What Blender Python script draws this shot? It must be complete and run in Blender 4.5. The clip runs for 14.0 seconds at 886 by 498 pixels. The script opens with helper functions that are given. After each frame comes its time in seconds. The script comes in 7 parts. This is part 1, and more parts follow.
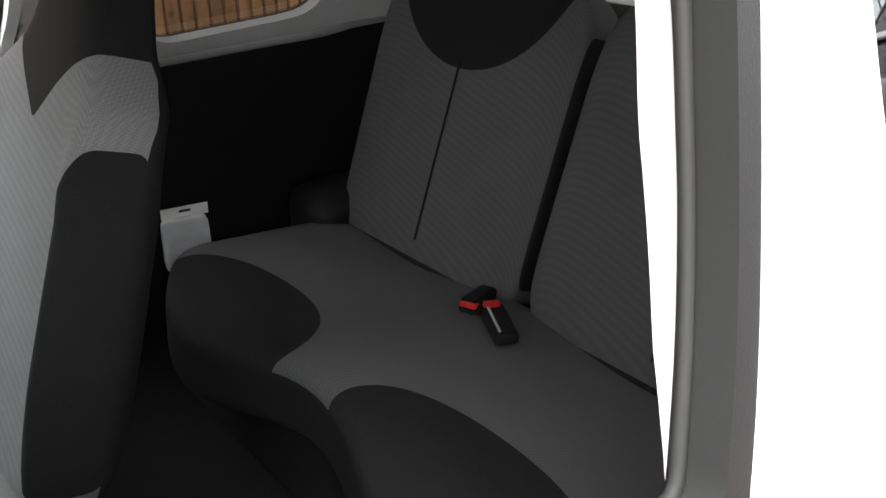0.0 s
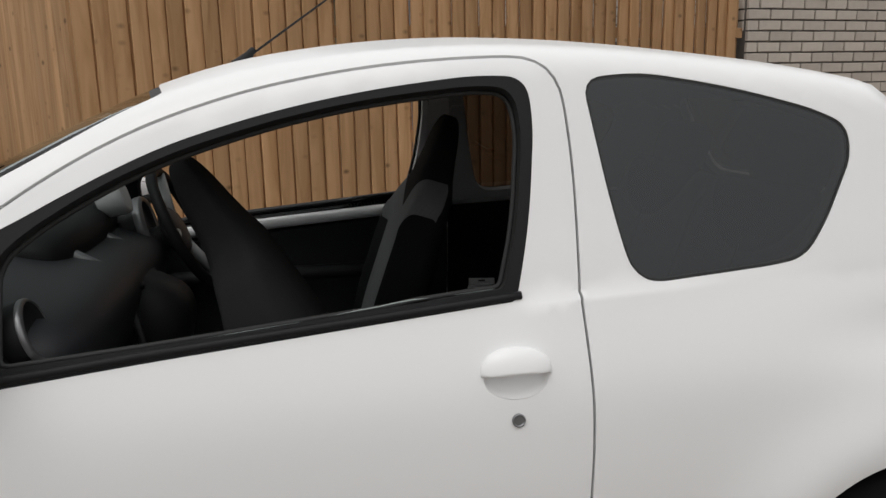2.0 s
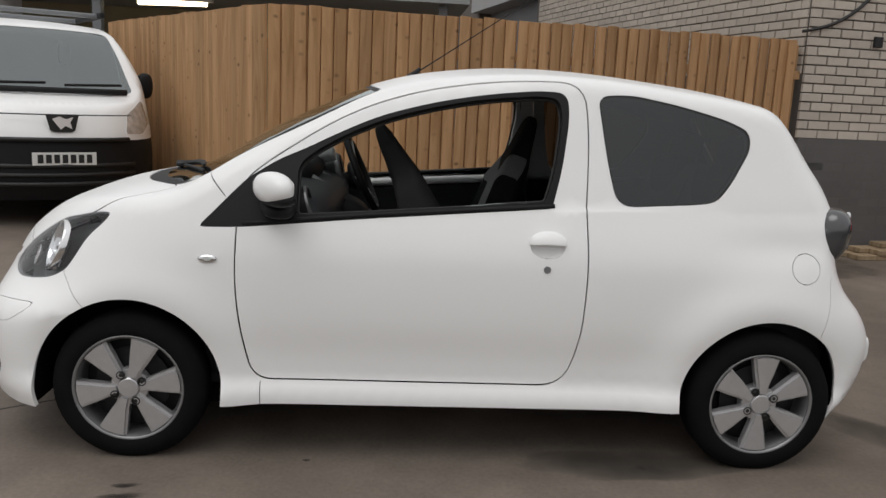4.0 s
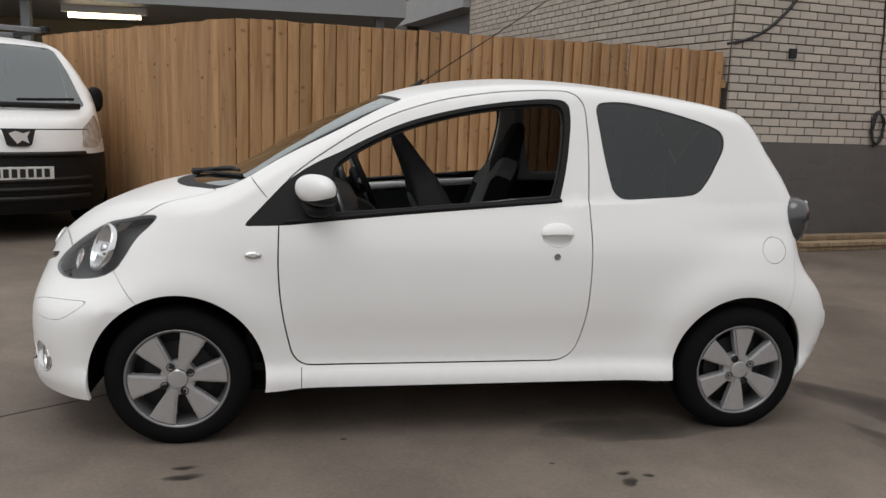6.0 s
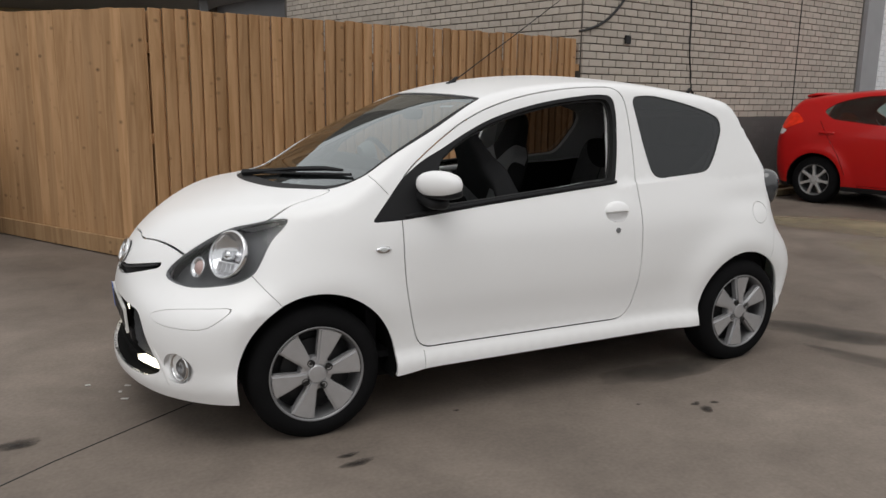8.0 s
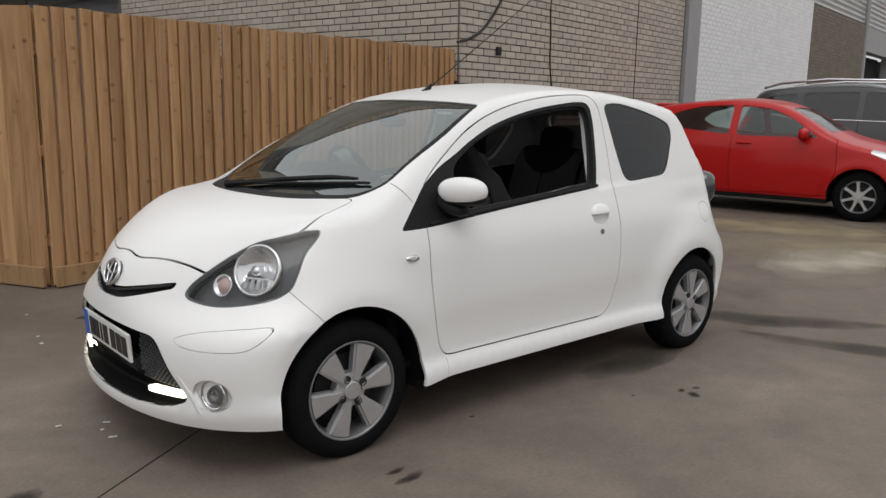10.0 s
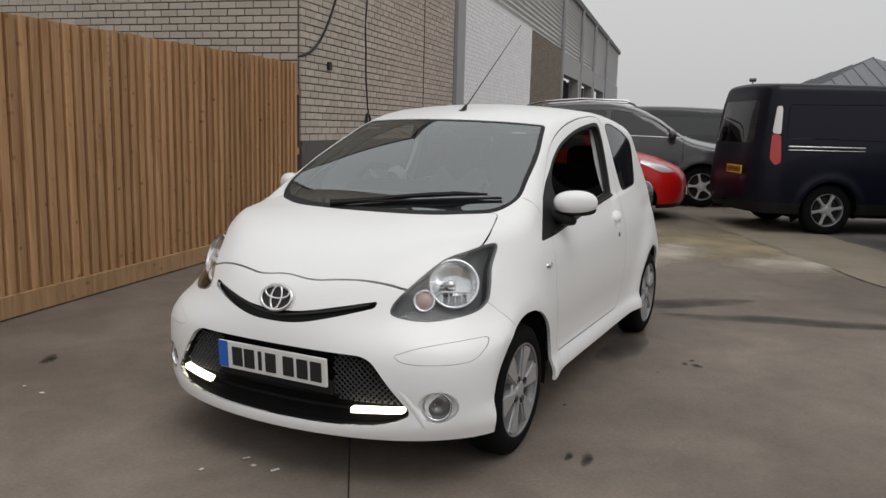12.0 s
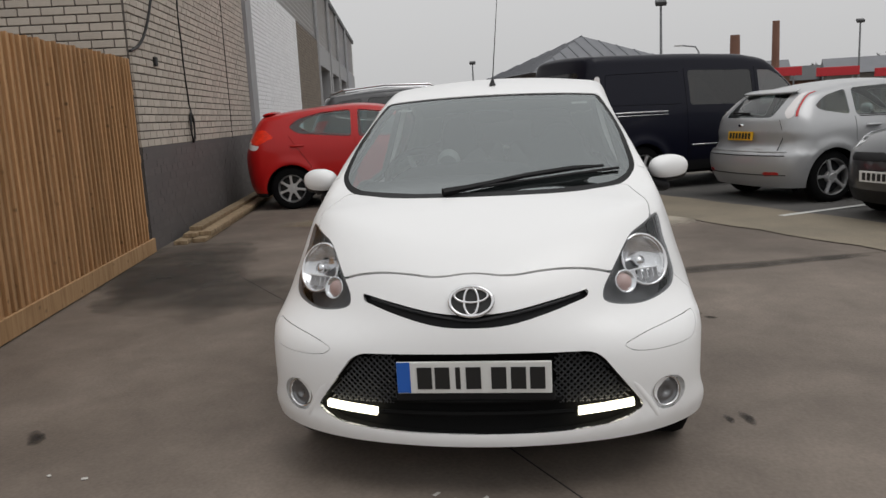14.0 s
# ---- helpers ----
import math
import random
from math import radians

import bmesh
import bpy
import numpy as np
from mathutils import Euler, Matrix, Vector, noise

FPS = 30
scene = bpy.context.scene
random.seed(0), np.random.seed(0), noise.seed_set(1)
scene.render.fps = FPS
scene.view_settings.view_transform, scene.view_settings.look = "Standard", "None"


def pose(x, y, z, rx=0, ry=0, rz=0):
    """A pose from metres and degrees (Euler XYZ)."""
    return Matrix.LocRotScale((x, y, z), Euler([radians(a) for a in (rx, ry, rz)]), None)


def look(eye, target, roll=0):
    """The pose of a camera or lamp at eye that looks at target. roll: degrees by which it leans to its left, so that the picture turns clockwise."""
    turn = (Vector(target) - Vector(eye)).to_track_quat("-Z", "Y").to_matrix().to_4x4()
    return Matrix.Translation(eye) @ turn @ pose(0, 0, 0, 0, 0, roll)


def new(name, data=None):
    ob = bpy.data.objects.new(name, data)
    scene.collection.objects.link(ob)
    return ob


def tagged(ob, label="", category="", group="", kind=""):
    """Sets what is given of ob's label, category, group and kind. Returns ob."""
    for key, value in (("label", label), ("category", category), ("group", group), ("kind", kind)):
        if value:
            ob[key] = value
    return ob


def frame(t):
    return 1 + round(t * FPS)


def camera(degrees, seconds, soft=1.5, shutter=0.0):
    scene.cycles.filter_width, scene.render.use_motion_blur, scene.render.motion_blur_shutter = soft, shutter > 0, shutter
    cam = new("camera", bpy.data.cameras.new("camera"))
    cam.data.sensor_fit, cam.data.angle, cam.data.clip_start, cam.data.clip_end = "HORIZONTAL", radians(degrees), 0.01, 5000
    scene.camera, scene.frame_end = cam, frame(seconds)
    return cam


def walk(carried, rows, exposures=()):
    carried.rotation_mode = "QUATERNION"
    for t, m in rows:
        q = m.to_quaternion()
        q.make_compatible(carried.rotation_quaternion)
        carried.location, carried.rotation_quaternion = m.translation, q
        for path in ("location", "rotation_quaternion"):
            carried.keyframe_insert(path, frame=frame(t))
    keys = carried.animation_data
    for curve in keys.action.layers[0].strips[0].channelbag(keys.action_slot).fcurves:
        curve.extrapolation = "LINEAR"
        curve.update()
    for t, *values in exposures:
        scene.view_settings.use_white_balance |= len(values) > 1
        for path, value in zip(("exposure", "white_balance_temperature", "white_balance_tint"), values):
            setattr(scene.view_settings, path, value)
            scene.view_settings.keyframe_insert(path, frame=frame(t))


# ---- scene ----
cam = camera(58.5, 14.0)
PATH = [
    (0, (-0.015, -0.844, 1.32), (1.18, 0.488, 0.427), 0.44),
    (0.5, (-0.018, -0.973, 1.342), (1.009, 0.547, 0.545), -2.6),
    (1, (-0.012, -1.254, 1.37), (0.679, 0.497, 0.696), -2.92),
    (1.5, (-0.062, -1.664, 1.384), (0.488, 0.185, 0.857), -1.32),
    (2, (-0.058, -2.110, 1.389), (0.292, -0.186, 0.967), -1.1),
    (2.5, (-0.063, -2.541, 1.384), (0.181, -0.597, 0.984), 1.5),
    (3, (-0.119, -2.912, 1.39), (0.158, -0.974, 0.981), 2.7),
    (3.5, (-0.135, -3.285, 1.353), (0.009, -1.321, 1.003), 3.4),
    (3.7, (-0.17, -3.399, 1.362), (-0.054, -1.439, 0.98), 2.7),
    (5.8, (-0.583, -3.857, 1.347), (-0.296, -1.91, 0.99), 2.45),
    (6, (-0.660, -3.822, 1.332), (-0.335, -1.878, 0.986), 2.1),
    (6.5, (-0.968, -3.756, 1.346), (-0.524, -1.856, 0.905), 0.5),
    (7, (-1.413, -3.793, 1.36), (-0.834, -1.918, 0.97), 1.9),
    (7.2, (-1.567, -3.787, 1.376), (-0.919, -1.935, 0.988), 1.78),
    (9.3, (-2.612, -3.488, 1.393), (-1.485, -1.875, 1.035), 0.0),
    (9.5, (-2.639, -3.455, 1.384), (-1.488, -1.858, 1.029), 0.0),
    (10, (-2.823, -3.204, 1.36), (-1.535, -1.715, 1.005), 1.0),
    (10.5, (-3.087, -2.849, 1.37), (-1.75, -1.392, 1.07), 1.9),
    (11, (-3.446, -2.534, 1.372), (-1.972, -1.224, 1.037), 1.9),
    (11.5, (-3.798, -2.199, 1.371), (-2.188, -1.069, 1.009), 2.0),
    (12, (-4.172, -1.91, 1.363), (-2.408, -1.02, 1.051), 1.5),
    (12.5, (-4.389, -1.515, 1.328), (-2.524, -0.87, 1.004), 0.9),
    (13, (-4.448, -1.06, 1.319), (-2.563, -0.472, 1.0), -1.0),
    (13.5, (-4.476, -0.606, 1.318), (-2.546, -0.196, 0.99), -1.2),
    (14, (-4.354, -0.253, 1.307), (-2.399, 0.006, 0.971), -2.9),
]
EXPOSURES = [(0.0, 2.5), (0.5, 1.75), (1.0, 1.0), (1.5, 0.2), (2.0, -0.34), (2.5, -0.47), (3.5, -0.44), (6.0, -0.38), (7.0, -0.36), (9.5, -0.38), (11.0, -0.47), (14.0, -0.50)]
walk(cam, [(t, look(eye, target, roll)) for t, eye, target, roll in PATH], EXPOSURES)

# ---- light ----
world = bpy.data.worlds.new("sky")
scene.world = world
world.use_nodes = True
wn, wl = world.node_tree.nodes, world.node_tree.links
sky = wn.new("ShaderNodeTexSky")
sky.sky_type, sky.sun_disc = "NISHITA", False
sky.sun_elevation, sky.sun_rotation = radians(63), radians(212)
sky.air_density, sky.dust_density, sky.ozone_density = 1.0, 4.0, 1.0
grey = wn.new("ShaderNodeHueSaturation")
grey.inputs["Saturation"].default_value = 0.04
grey.inputs["Value"].default_value = 0.12
cloud = wn.new("ShaderNodeMix")
cloud.data_type = "RGBA"
cloud.inputs["Factor"].default_value = 0.85
coord = wn.new("ShaderNodeTexCoord")
split = wn.new("ShaderNodeSeparateXYZ")
ramp = wn.new("ShaderNodeValToRGB")
ramp.color_ramp.elements[0].position, ramp.color_ramp.elements[0].color = 0.0, (0.85, 0.85, 0.855, 1)
ramp.color_ramp.elements[1].position, ramp.color_ramp.elements[1].color = 1.0, (1.42, 1.42, 1.42, 1)
back = wn["Background"]
wl.new(sky.outputs["Color"], grey.inputs["Color"])
wl.new(coord.outputs["Generated"], split.inputs["Vector"])
wl.new(split.outputs["Z"], ramp.inputs["Fac"])
wl.new(grey.outputs["Color"], cloud.inputs["A"])
wl.new(ramp.outputs["Color"], cloud.inputs["B"])
wl.new(cloud.outputs["Result"], back.inputs["Color"])
back.inputs["Strength"].default_value = 1.0
sun = new("sun", bpy.data.lights.new("sun", "SUN"))
sun.data.energy, sun.data.angle, sun.data.color = 0.95, radians(40), (1.0, 0.98, 0.955)
sun.matrix_world = look((-8, -13, 30), (0, 0, 0))


# ---- materials ----
def material(name, color, rough=0.5, metal=0.0, vary=0.0, scale=20.0, grain=0.0, grain_scale=200.0, bump=0.0, coat=0.0, coat_rough=0.06, tint=None, object_vary=0.0, island=False, spec=0.5):
    """Principled surface with variation at two scales: broad patches, and fine grain with relief."""
    m = bpy.data.materials.new(name)
    m.use_nodes = True
    n, l = m.node_tree.nodes, m.node_tree.links
    p = n["Principled BSDF"]
    p.inputs["Base Color"].default_value = (*color, 1)
    p.inputs["Roughness"].default_value, p.inputs["Metallic"].default_value = rough, metal
    p.inputs["Coat Weight"].default_value, p.inputs["Coat Roughness"].default_value = coat, coat_rough
    p.inputs["Specular IOR Level"].default_value = spec
    out = None
    if vary or grain or object_vary:
        tc = n.new("ShaderNodeTexCoord")
        base = n.new("ShaderNodeRGB")
        base.outputs[0].default_value = (*color, 1)
        out = base.outputs[0]

        def step(fac, low, high):
            nonlocal out
            r = n.new("ShaderNodeMapRange")
            r.inputs["To Min"].default_value, r.inputs["To Max"].default_value = low, high
            l.new(fac, r.inputs["Value"])
            x = n.new("ShaderNodeMix")
            x.data_type, x.blend_type = "RGBA", "MULTIPLY"
            x.inputs["Factor"].default_value = 1.0
            l.new(out, x.inputs["A"])
            l.new(r.outputs["Result"], x.inputs["B"])
            out = x.outputs["Result"]

        if vary:
            t = n.new("ShaderNodeTexNoise")
            t.inputs["Scale"].default_value, t.inputs["Detail"].default_value = scale, 4
            l.new(tc.outputs["Object"], t.inputs["Vector"])
            if tint:
                x = n.new("ShaderNodeMix")
                x.data_type = "RGBA"
                x.inputs["B"].default_value = (*tint, 1)
                r = n.new("ShaderNodeMapRange")
                r.inputs["From Min"].default_value, r.inputs["From Max"].default_value = 0.4, 0.65
                l.new(t.outputs["Fac"], r.inputs["Value"])
                l.new(r.outputs["Result"], x.inputs["Factor"])
                l.new(out, x.inputs["A"])
                out = x.outputs["Result"]
            step(t.outputs["Fac"], 1 - vary, 1 + vary)
        if object_vary:
            if island:
                g = n.new("ShaderNodeNewGeometry")
                step(g.outputs["Random Per Island"], 1 - object_vary, 1 + object_vary)
            else:
                g = n.new("ShaderNodeObjectInfo")
                step(g.outputs["Random"], 1 - object_vary, 1 + object_vary)
        if grain:
            t = n.new("ShaderNodeTexNoise")
            t.inputs["Scale"].default_value, t.inputs["Detail"].default_value = grain_scale, 3
            l.new(tc.outputs["Object"], t.inputs["Vector"])
            step(t.outputs["Fac"], 1 - grain, 1 + grain)
            if bump:
                b = n.new("ShaderNodeBump")
                b.inputs["Strength"].default_value, b.inputs["Distance"].default_value = bump, 0.004
                l.new(t.outputs["Fac"], b.inputs["Height"])
                l.new(b.outputs["Normal"], p.inputs["Normal"])
        l.new(out, p.inputs["Base Color"])
    return m


def woven(name, color, pitch=340.0, contrast=0.24):
    """Seat cloth: a small two-tone weave over broad soft shade, with relief."""
    m = material(name, color, 0.95, vary=0.06, scale=15, spec=0.15)
    n, l = m.node_tree.nodes, m.node_tree.links
    p = n["Principled BSDF"]
    src = p.inputs["Base Color"].links[0].from_socket
    tc, mp, ck, x, b = (n.new("ShaderNode" + k) for k in ("TexCoord", "Mapping", "TexChecker", "Mix", "Bump"))
    mp.inputs["Rotation"].default_value = (0.6, 0.5, 0.78)
    ck.inputs["Scale"].default_value = pitch
    ck.inputs["Color1"].default_value, ck.inputs["Color2"].default_value = (1 + contrast / 2,) * 3 + (1,), (1 - contrast / 2,) * 3 + (1,)
    x.data_type, x.blend_type = "RGBA", "MULTIPLY"
    x.inputs["Factor"].default_value = 1.0
    b.inputs["Strength"].default_value, b.inputs["Distance"].default_value = 0.4, 0.002
    l.new(tc.outputs["Object"], mp.inputs["Vector"])
    l.new(mp.outputs[0], ck.inputs["Vector"])
    l.new(src, x.inputs["A"])
    l.new(ck.outputs["Color"], x.inputs["B"])
    l.new(x.outputs["Result"], p.inputs["Base Color"])
    l.new(ck.outputs["Fac"], b.inputs["Height"])
    l.new(b.outputs["Normal"], p.inputs["Normal"])
    return m


def glass(name, color, rough=0.0, ior=1.5, sheen=(1, 1, 1)):
    """Thin vehicle glass: a clear or tinted sheet under a gloss that grows at grazing angles."""
    m = bpy.data.materials.new(name)
    m.use_nodes = True
    n, l = m.node_tree.nodes, m.node_tree.links
    n.remove(n["Principled BSDF"])
    clear, shine, mix, face = (n.new("ShaderNode" + k) for k in ("BsdfTransparent", "BsdfGlossy", "MixShader", "LayerWeight"))
    power, gain = n.new("ShaderNodeMath"), n.new("ShaderNodeMapRange")
    clear.inputs["Color"].default_value = (*color, 1)
    shine.inputs["Color"].default_value = (*sheen, 1)
    shine.inputs["Roughness"].default_value = rough
    face.inputs["Blend"].default_value = 0.5
    power.operation, power.inputs[1].default_value = "POWER", 5.0
    gain.inputs["To Min"].default_value = ((ior - 1) / (ior + 1)) ** 2
    l.new(face.outputs["Facing"], power.inputs[0])
    l.new(power.outputs[0], gain.inputs["Value"])
    l.new(gain.outputs["Result"], mix.inputs["Fac"])
    l.new(clear.outputs["BSDF"], mix.inputs[1])
    l.new(shine.outputs["BSDF"], mix.inputs[2])
    l.new(mix.outputs["Shader"], n["Material Output"].inputs["Surface"])
    return m


def glow(name, color, strength):
    m = bpy.data.materials.new(name)
    m.use_nodes = True
    p = m.node_tree.nodes["Principled BSDF"]
    p.inputs["Base Color"].default_value = (*color, 1)
    p.inputs["Emission Color"].default_value, p.inputs["Emission Strength"].default_value = (*color, 1), strength
    return m


WHITE = material("white_paint", (0.83, 0.83, 0.83), 0.40, vary=0.012, scale=3, coat=0.5, coat_rough=0.18, spec=0.35)
BLACK = material("black_plastic", (0.012, 0.012, 0.013), 0.55, grain=0.25, grain_scale=600, bump=0.1, spec=0.2)
RUBBER = material("black_rubber", (0.016, 0.016, 0.016), 0.7, grain=0.2, grain_scale=300)
TYRE = material("tyre_rubber", (0.008, 0.008, 0.0085), 0.9, vary=0.25, scale=12, grain=0.2, grain_scale=150, spec=0.06)
ALLOY = material("silver_alloy", (0.50, 0.50, 0.51), 0.26, 0.55, vary=0.08, scale=30)
HOUSING = material("lamp_housing", (0.085, 0.086, 0.09), 0.35)
REFLECT = material("lamp_reflector", (0.86, 0.86, 0.87), 0.3, 0.3)
RIMGREY = material("rim_lacquer", (0.24, 0.24, 0.245), 0.38, 0.5)
STEELY = material("lock_steel", (0.22, 0.22, 0.225), 0.35, 0.7)
DARKMETAL = material("dark_metal", (0.02, 0.02, 0.021), 0.6, 0.3, vary=0.2)
CHROME = material("chrome", (0.75, 0.75, 0.76), 0.12, 1.0)
LENS = glass("clear_lens", (0.93, 0.94, 0.95), 0.0, 1.45)
TINT = glass("tinted_glass", (0.095, 0.09, 0.088), 0.0, 1.68, (0.95, 0.98, 1.0))
REARGLASS = glass("rear_glass", (0.09, 0.085, 0.085), 0.0, 1.9)
SCREENGLASS = glass("screen_glass", (0.34, 0.38, 0.375), 0.0, 2.9, (0.93, 0.99, 1.0))
DARKLENS = material("dark_lens", (0.045, 0.046, 0.05), 0.12, coat=0.9)
LAMPGLASS = material("lamp_glass", (0.55, 0.56, 0.58), 0.12, 0.3, coat=0.5)
FOGGLASS = material("fog_glass", (0.16, 0.16, 0.165), 0.10, 0.5, coat=0.6)
MIRRORBOWL = material("mirror_bowl", (0.80, 0.80, 0.81), 0.14, 0.95)
ROSE = material("rose_bulb", (0.50, 0.34, 0.31), 0.25, coat=0.6)
REDLENS = material("red_lens", (0.45, 0.01, 0.012), 0.15, coat=0.8)
AMBER = material("yellow_plate", (0.75, 0.42, 0.02), 0.4)
PLATE = material("white_plate", (0.72, 0.72, 0.70), 0.35)
INK = material("black_ink", (0.012, 0.012, 0.012), 0.5)
BLUE = material("blue_band", (0.02, 0.12, 0.5), 0.4)
GLASS_EDGE = material("glass_edge", (0.20, 0.23, 0.22), 0.15, coat=0.6)
DRL = glow("lit_lamp", (1.0, 0.92, 0.70), 5.0)
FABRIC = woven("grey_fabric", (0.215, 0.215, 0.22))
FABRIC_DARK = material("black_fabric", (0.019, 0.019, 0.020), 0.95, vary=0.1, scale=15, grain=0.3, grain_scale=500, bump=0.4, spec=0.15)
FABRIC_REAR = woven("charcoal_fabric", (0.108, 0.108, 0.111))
TRIM = material("grey_trim", (0.50, 0.515, 0.51), 0.6, grain=0.1, grain_scale=400)
CARPET = material("black_carpet", (0.012, 0.012, 0.013), 1.0, grain=0.4, grain_scale=300, spec=0.1)
DASH = material("charcoal_plastic", (0.024, 0.025, 0.028), 0.5, grain=0.2, grain_scale=500, bump=0.2)
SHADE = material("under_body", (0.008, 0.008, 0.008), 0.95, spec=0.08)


# ---- tools ----
def part(name, bm, mat, parent=None, label="", smooth=False):
    """Links a bmesh (or a mesh) as one object, under a thing or a part."""
    me = bm
    if isinstance(bm, bmesh.types.BMesh):
        me = bpy.data.meshes.new(name)
        bm.to_mesh(me)
        bm.free()
    if smooth:
        me.shade_smooth()
    for m in mat if isinstance(mat, (list, tuple)) else [mat]:
        me.materials.append(m)
    ob = new(name, me)
    ob.parent = parent
    if label:
        tagged(ob, label)
    return ob


def thing(name, m=Matrix(), label="", category="", group="", kind=""):
    ob = new(name)
    ob.empty_display_size = 0.1
    ob.matrix_world = m
    return tagged(ob, label, category, group, kind)


def box(size, at=(0, 0, 0), bevel=0.0, turn=(0, 0, 0), bm=None, segments=2):
    b = bmesh.new()
    bmesh.ops.create_cube(b, size=1, matrix=Matrix.Diagonal((*size, 1)))
    if bevel:
        bmesh.ops.bevel(b, geom=b.edges[:], offset=bevel, segments=segments, affect="EDGES", profile=0.5)
    b.transform(pose(*at, *turn))
    return join(bm, b)


def join(bm, b):
    if bm is None:
        return b
    me = bpy.data.meshes.new("tmp")
    b.to_mesh(me)
    b.free()
    bm.from_mesh(me)
    bpy.data.meshes.remove(me)
    return bm


def lathe(profile, steps=48, m=Matrix(), bm=None):
    """Turns a profile of (radius, height) about z."""
    b = bmesh.new()
    rings = []
    for k in range(steps):
        a = 2 * math.pi * k / steps
        rings.append([b.verts.new((r * math.cos(a), r * math.sin(a), h)) for r, h in profile])
    for k in range(steps):
        p, q = rings[k], rings[(k + 1) % steps]
        for i in range(len(profile) - 1):
            b.faces.new((p[i], q[i], q[i + 1], p[i + 1]))
    bmesh.ops.remove_doubles(b, verts=b.verts[:], dist=1e-6)
    b.transform(m)
    return join(bm, b)


def tube(points, radius, sides=8, bm=None, closed=False):
    """A round bar along points; radius: one number, or one a point."""
    b = bmesh.new()
    pts = [Vector(p) for p in points]
    n = len(pts)
    rad = radius if isinstance(radius, (list, tuple)) else [radius] * n
    rings = []
    up = Vector((0.03, 0.05, 1)).normalized()
    for i, p in enumerate(pts):
        a = pts[(i - 1) % n] if closed or i else p
        c = pts[(i + 1) % n] if closed or i < n - 1 else p
        d = (c - a).normalized()
        u = d.cross(up)
        if u.length < 0.05:
            u = d.cross(Vector((1, 0, 0)))
        u.normalize()
        v = d.cross(u)
        rings.append([b.verts.new(p + rad[i] * (math.cos(2 * math.pi * k / sides) * u + math.sin(2 * math.pi * k / sides) * v)) for k in range(sides)])
    for i in range(n if closed else n - 1):
        p, q = rings[i], rings[(i + 1) % n]
        for k in range(sides):
            b.faces.new((p[k], p[(k + 1) % sides], q[(k + 1) % sides], q[k]))
    if not closed:
        b.faces.new(rings[0][::-1])
        b.faces.new(rings[-1])
    bmesh.ops.recalc_face_normals(b, faces=b.faces[:])
    return join(bm, b)


def prism(outline, depth, m=Matrix(), bm=None, bevel=0.0):
    """An outline (x, y) raised along z by depth."""
    b = bmesh.new()
    f = b.faces.new([b.verts.new((x, y, 0)) for x, y in outline])
    if f.normal.z > 0 or True:
        f.normal_update()
        if f.normal.z > 0:
            f.normal_flip()
    g = bmesh.ops.extrude_face_region(b, geom=[f])
    bmesh.ops.translate(b, verts=[v for v in g["geom"] if isinstance(v, bmesh.types.BMVert)], vec=(0, 0, depth))
    if bevel:
        bmesh.ops.bevel(b, geom=[e for e in b.edges if all(v.co.z > depth * 0.5 for v in e.verts)], offset=bevel, segments=2, affect="EDGES")
    bmesh.ops.recalc_face_normals(b, faces=b.faces[:])
    b.transform(m)
    return join(bm, b)


def blob(size, at=(0, 0, 0), turn=(0, 0, 0), power=2.5, bm=None, cuts=10, warp=None):
    """A rounded block: between a ball (power 2) and a box (power large)."""
    b = bmesh.new()
    bmesh.ops.create_cube(b, size=2)
    bmesh.ops.subdivide_edges(b, edges=b.edges[:], cuts=cuts, use_grid_fill=True)
    for v in b.verts:
        s = sum(abs(c) ** power for c in v.co) ** (1 / power)
        v.co /= s
        v.co = Vector((v.co.x * size[0] / 2, v.co.y * size[1] / 2, v.co.z * size[2] / 2))
        if warp:
            v.co = Vector(warp(*v.co))
    b.transform(pose(*at, *turn))
    return join(bm, b)


def rounded(points, r=0.03, step=0.012, closed=True):
    """A polygon with its corners rounded (a third number in a point: its own radius), sampled evenly."""
    pts = [np.array(p[:2], float) for p in points]
    rad = [p[2] if len(p) > 2 else r for p in points]
    n, out = len(pts), []
    for i in range(n):
        p = pts[i]
        if not closed and i in (0, n - 1):
            out.append(p)
            continue
        a, b = pts[i - 1], pts[(i + 1) % n]
        da, db = np.linalg.norm(a - p), np.linalg.norm(b - p)
        d = min(rad[i], 0.5 * da, 0.5 * db)
        if d < 1e-4:
            out.append(p)
            continue
        s, e = p + (a - p) / da * d, p + (b - p) / db * d
        for u in np.linspace(0, 1, 7):
            out.append((1 - u) ** 2 * s + 2 * u * (1 - u) * p + u * u * e)
    out = np.array(out + ([out[0]] if closed else []))
    far = np.r_[0, np.cumsum(np.linalg.norm(np.diff(out, axis=0), axis=1))]
    count = max(6, int(far[-1] / step))
    at = np.linspace(0, far[-1], count + 1)
    res = np.stack([np.interp(at, far, out[:, k]) for k in range(2)], 1)
    return res[:-1] if closed else res


def ring(cx, cy, rx, ry=None, step=0.012, power=2.0):
    ry = ry or rx
    n = max(14, int(2 * math.pi * max(rx, ry) / step))
    a = np.linspace(0, 2 * np.pi, n, endpoint=False)
    c, s = np.cos(a), np.sin(a)
    e = 2 / power
    return np.stack([cx + rx * np.sign(c) * abs(c) ** e, cy + ry * np.sign(s) * abs(s) ** e], 1)


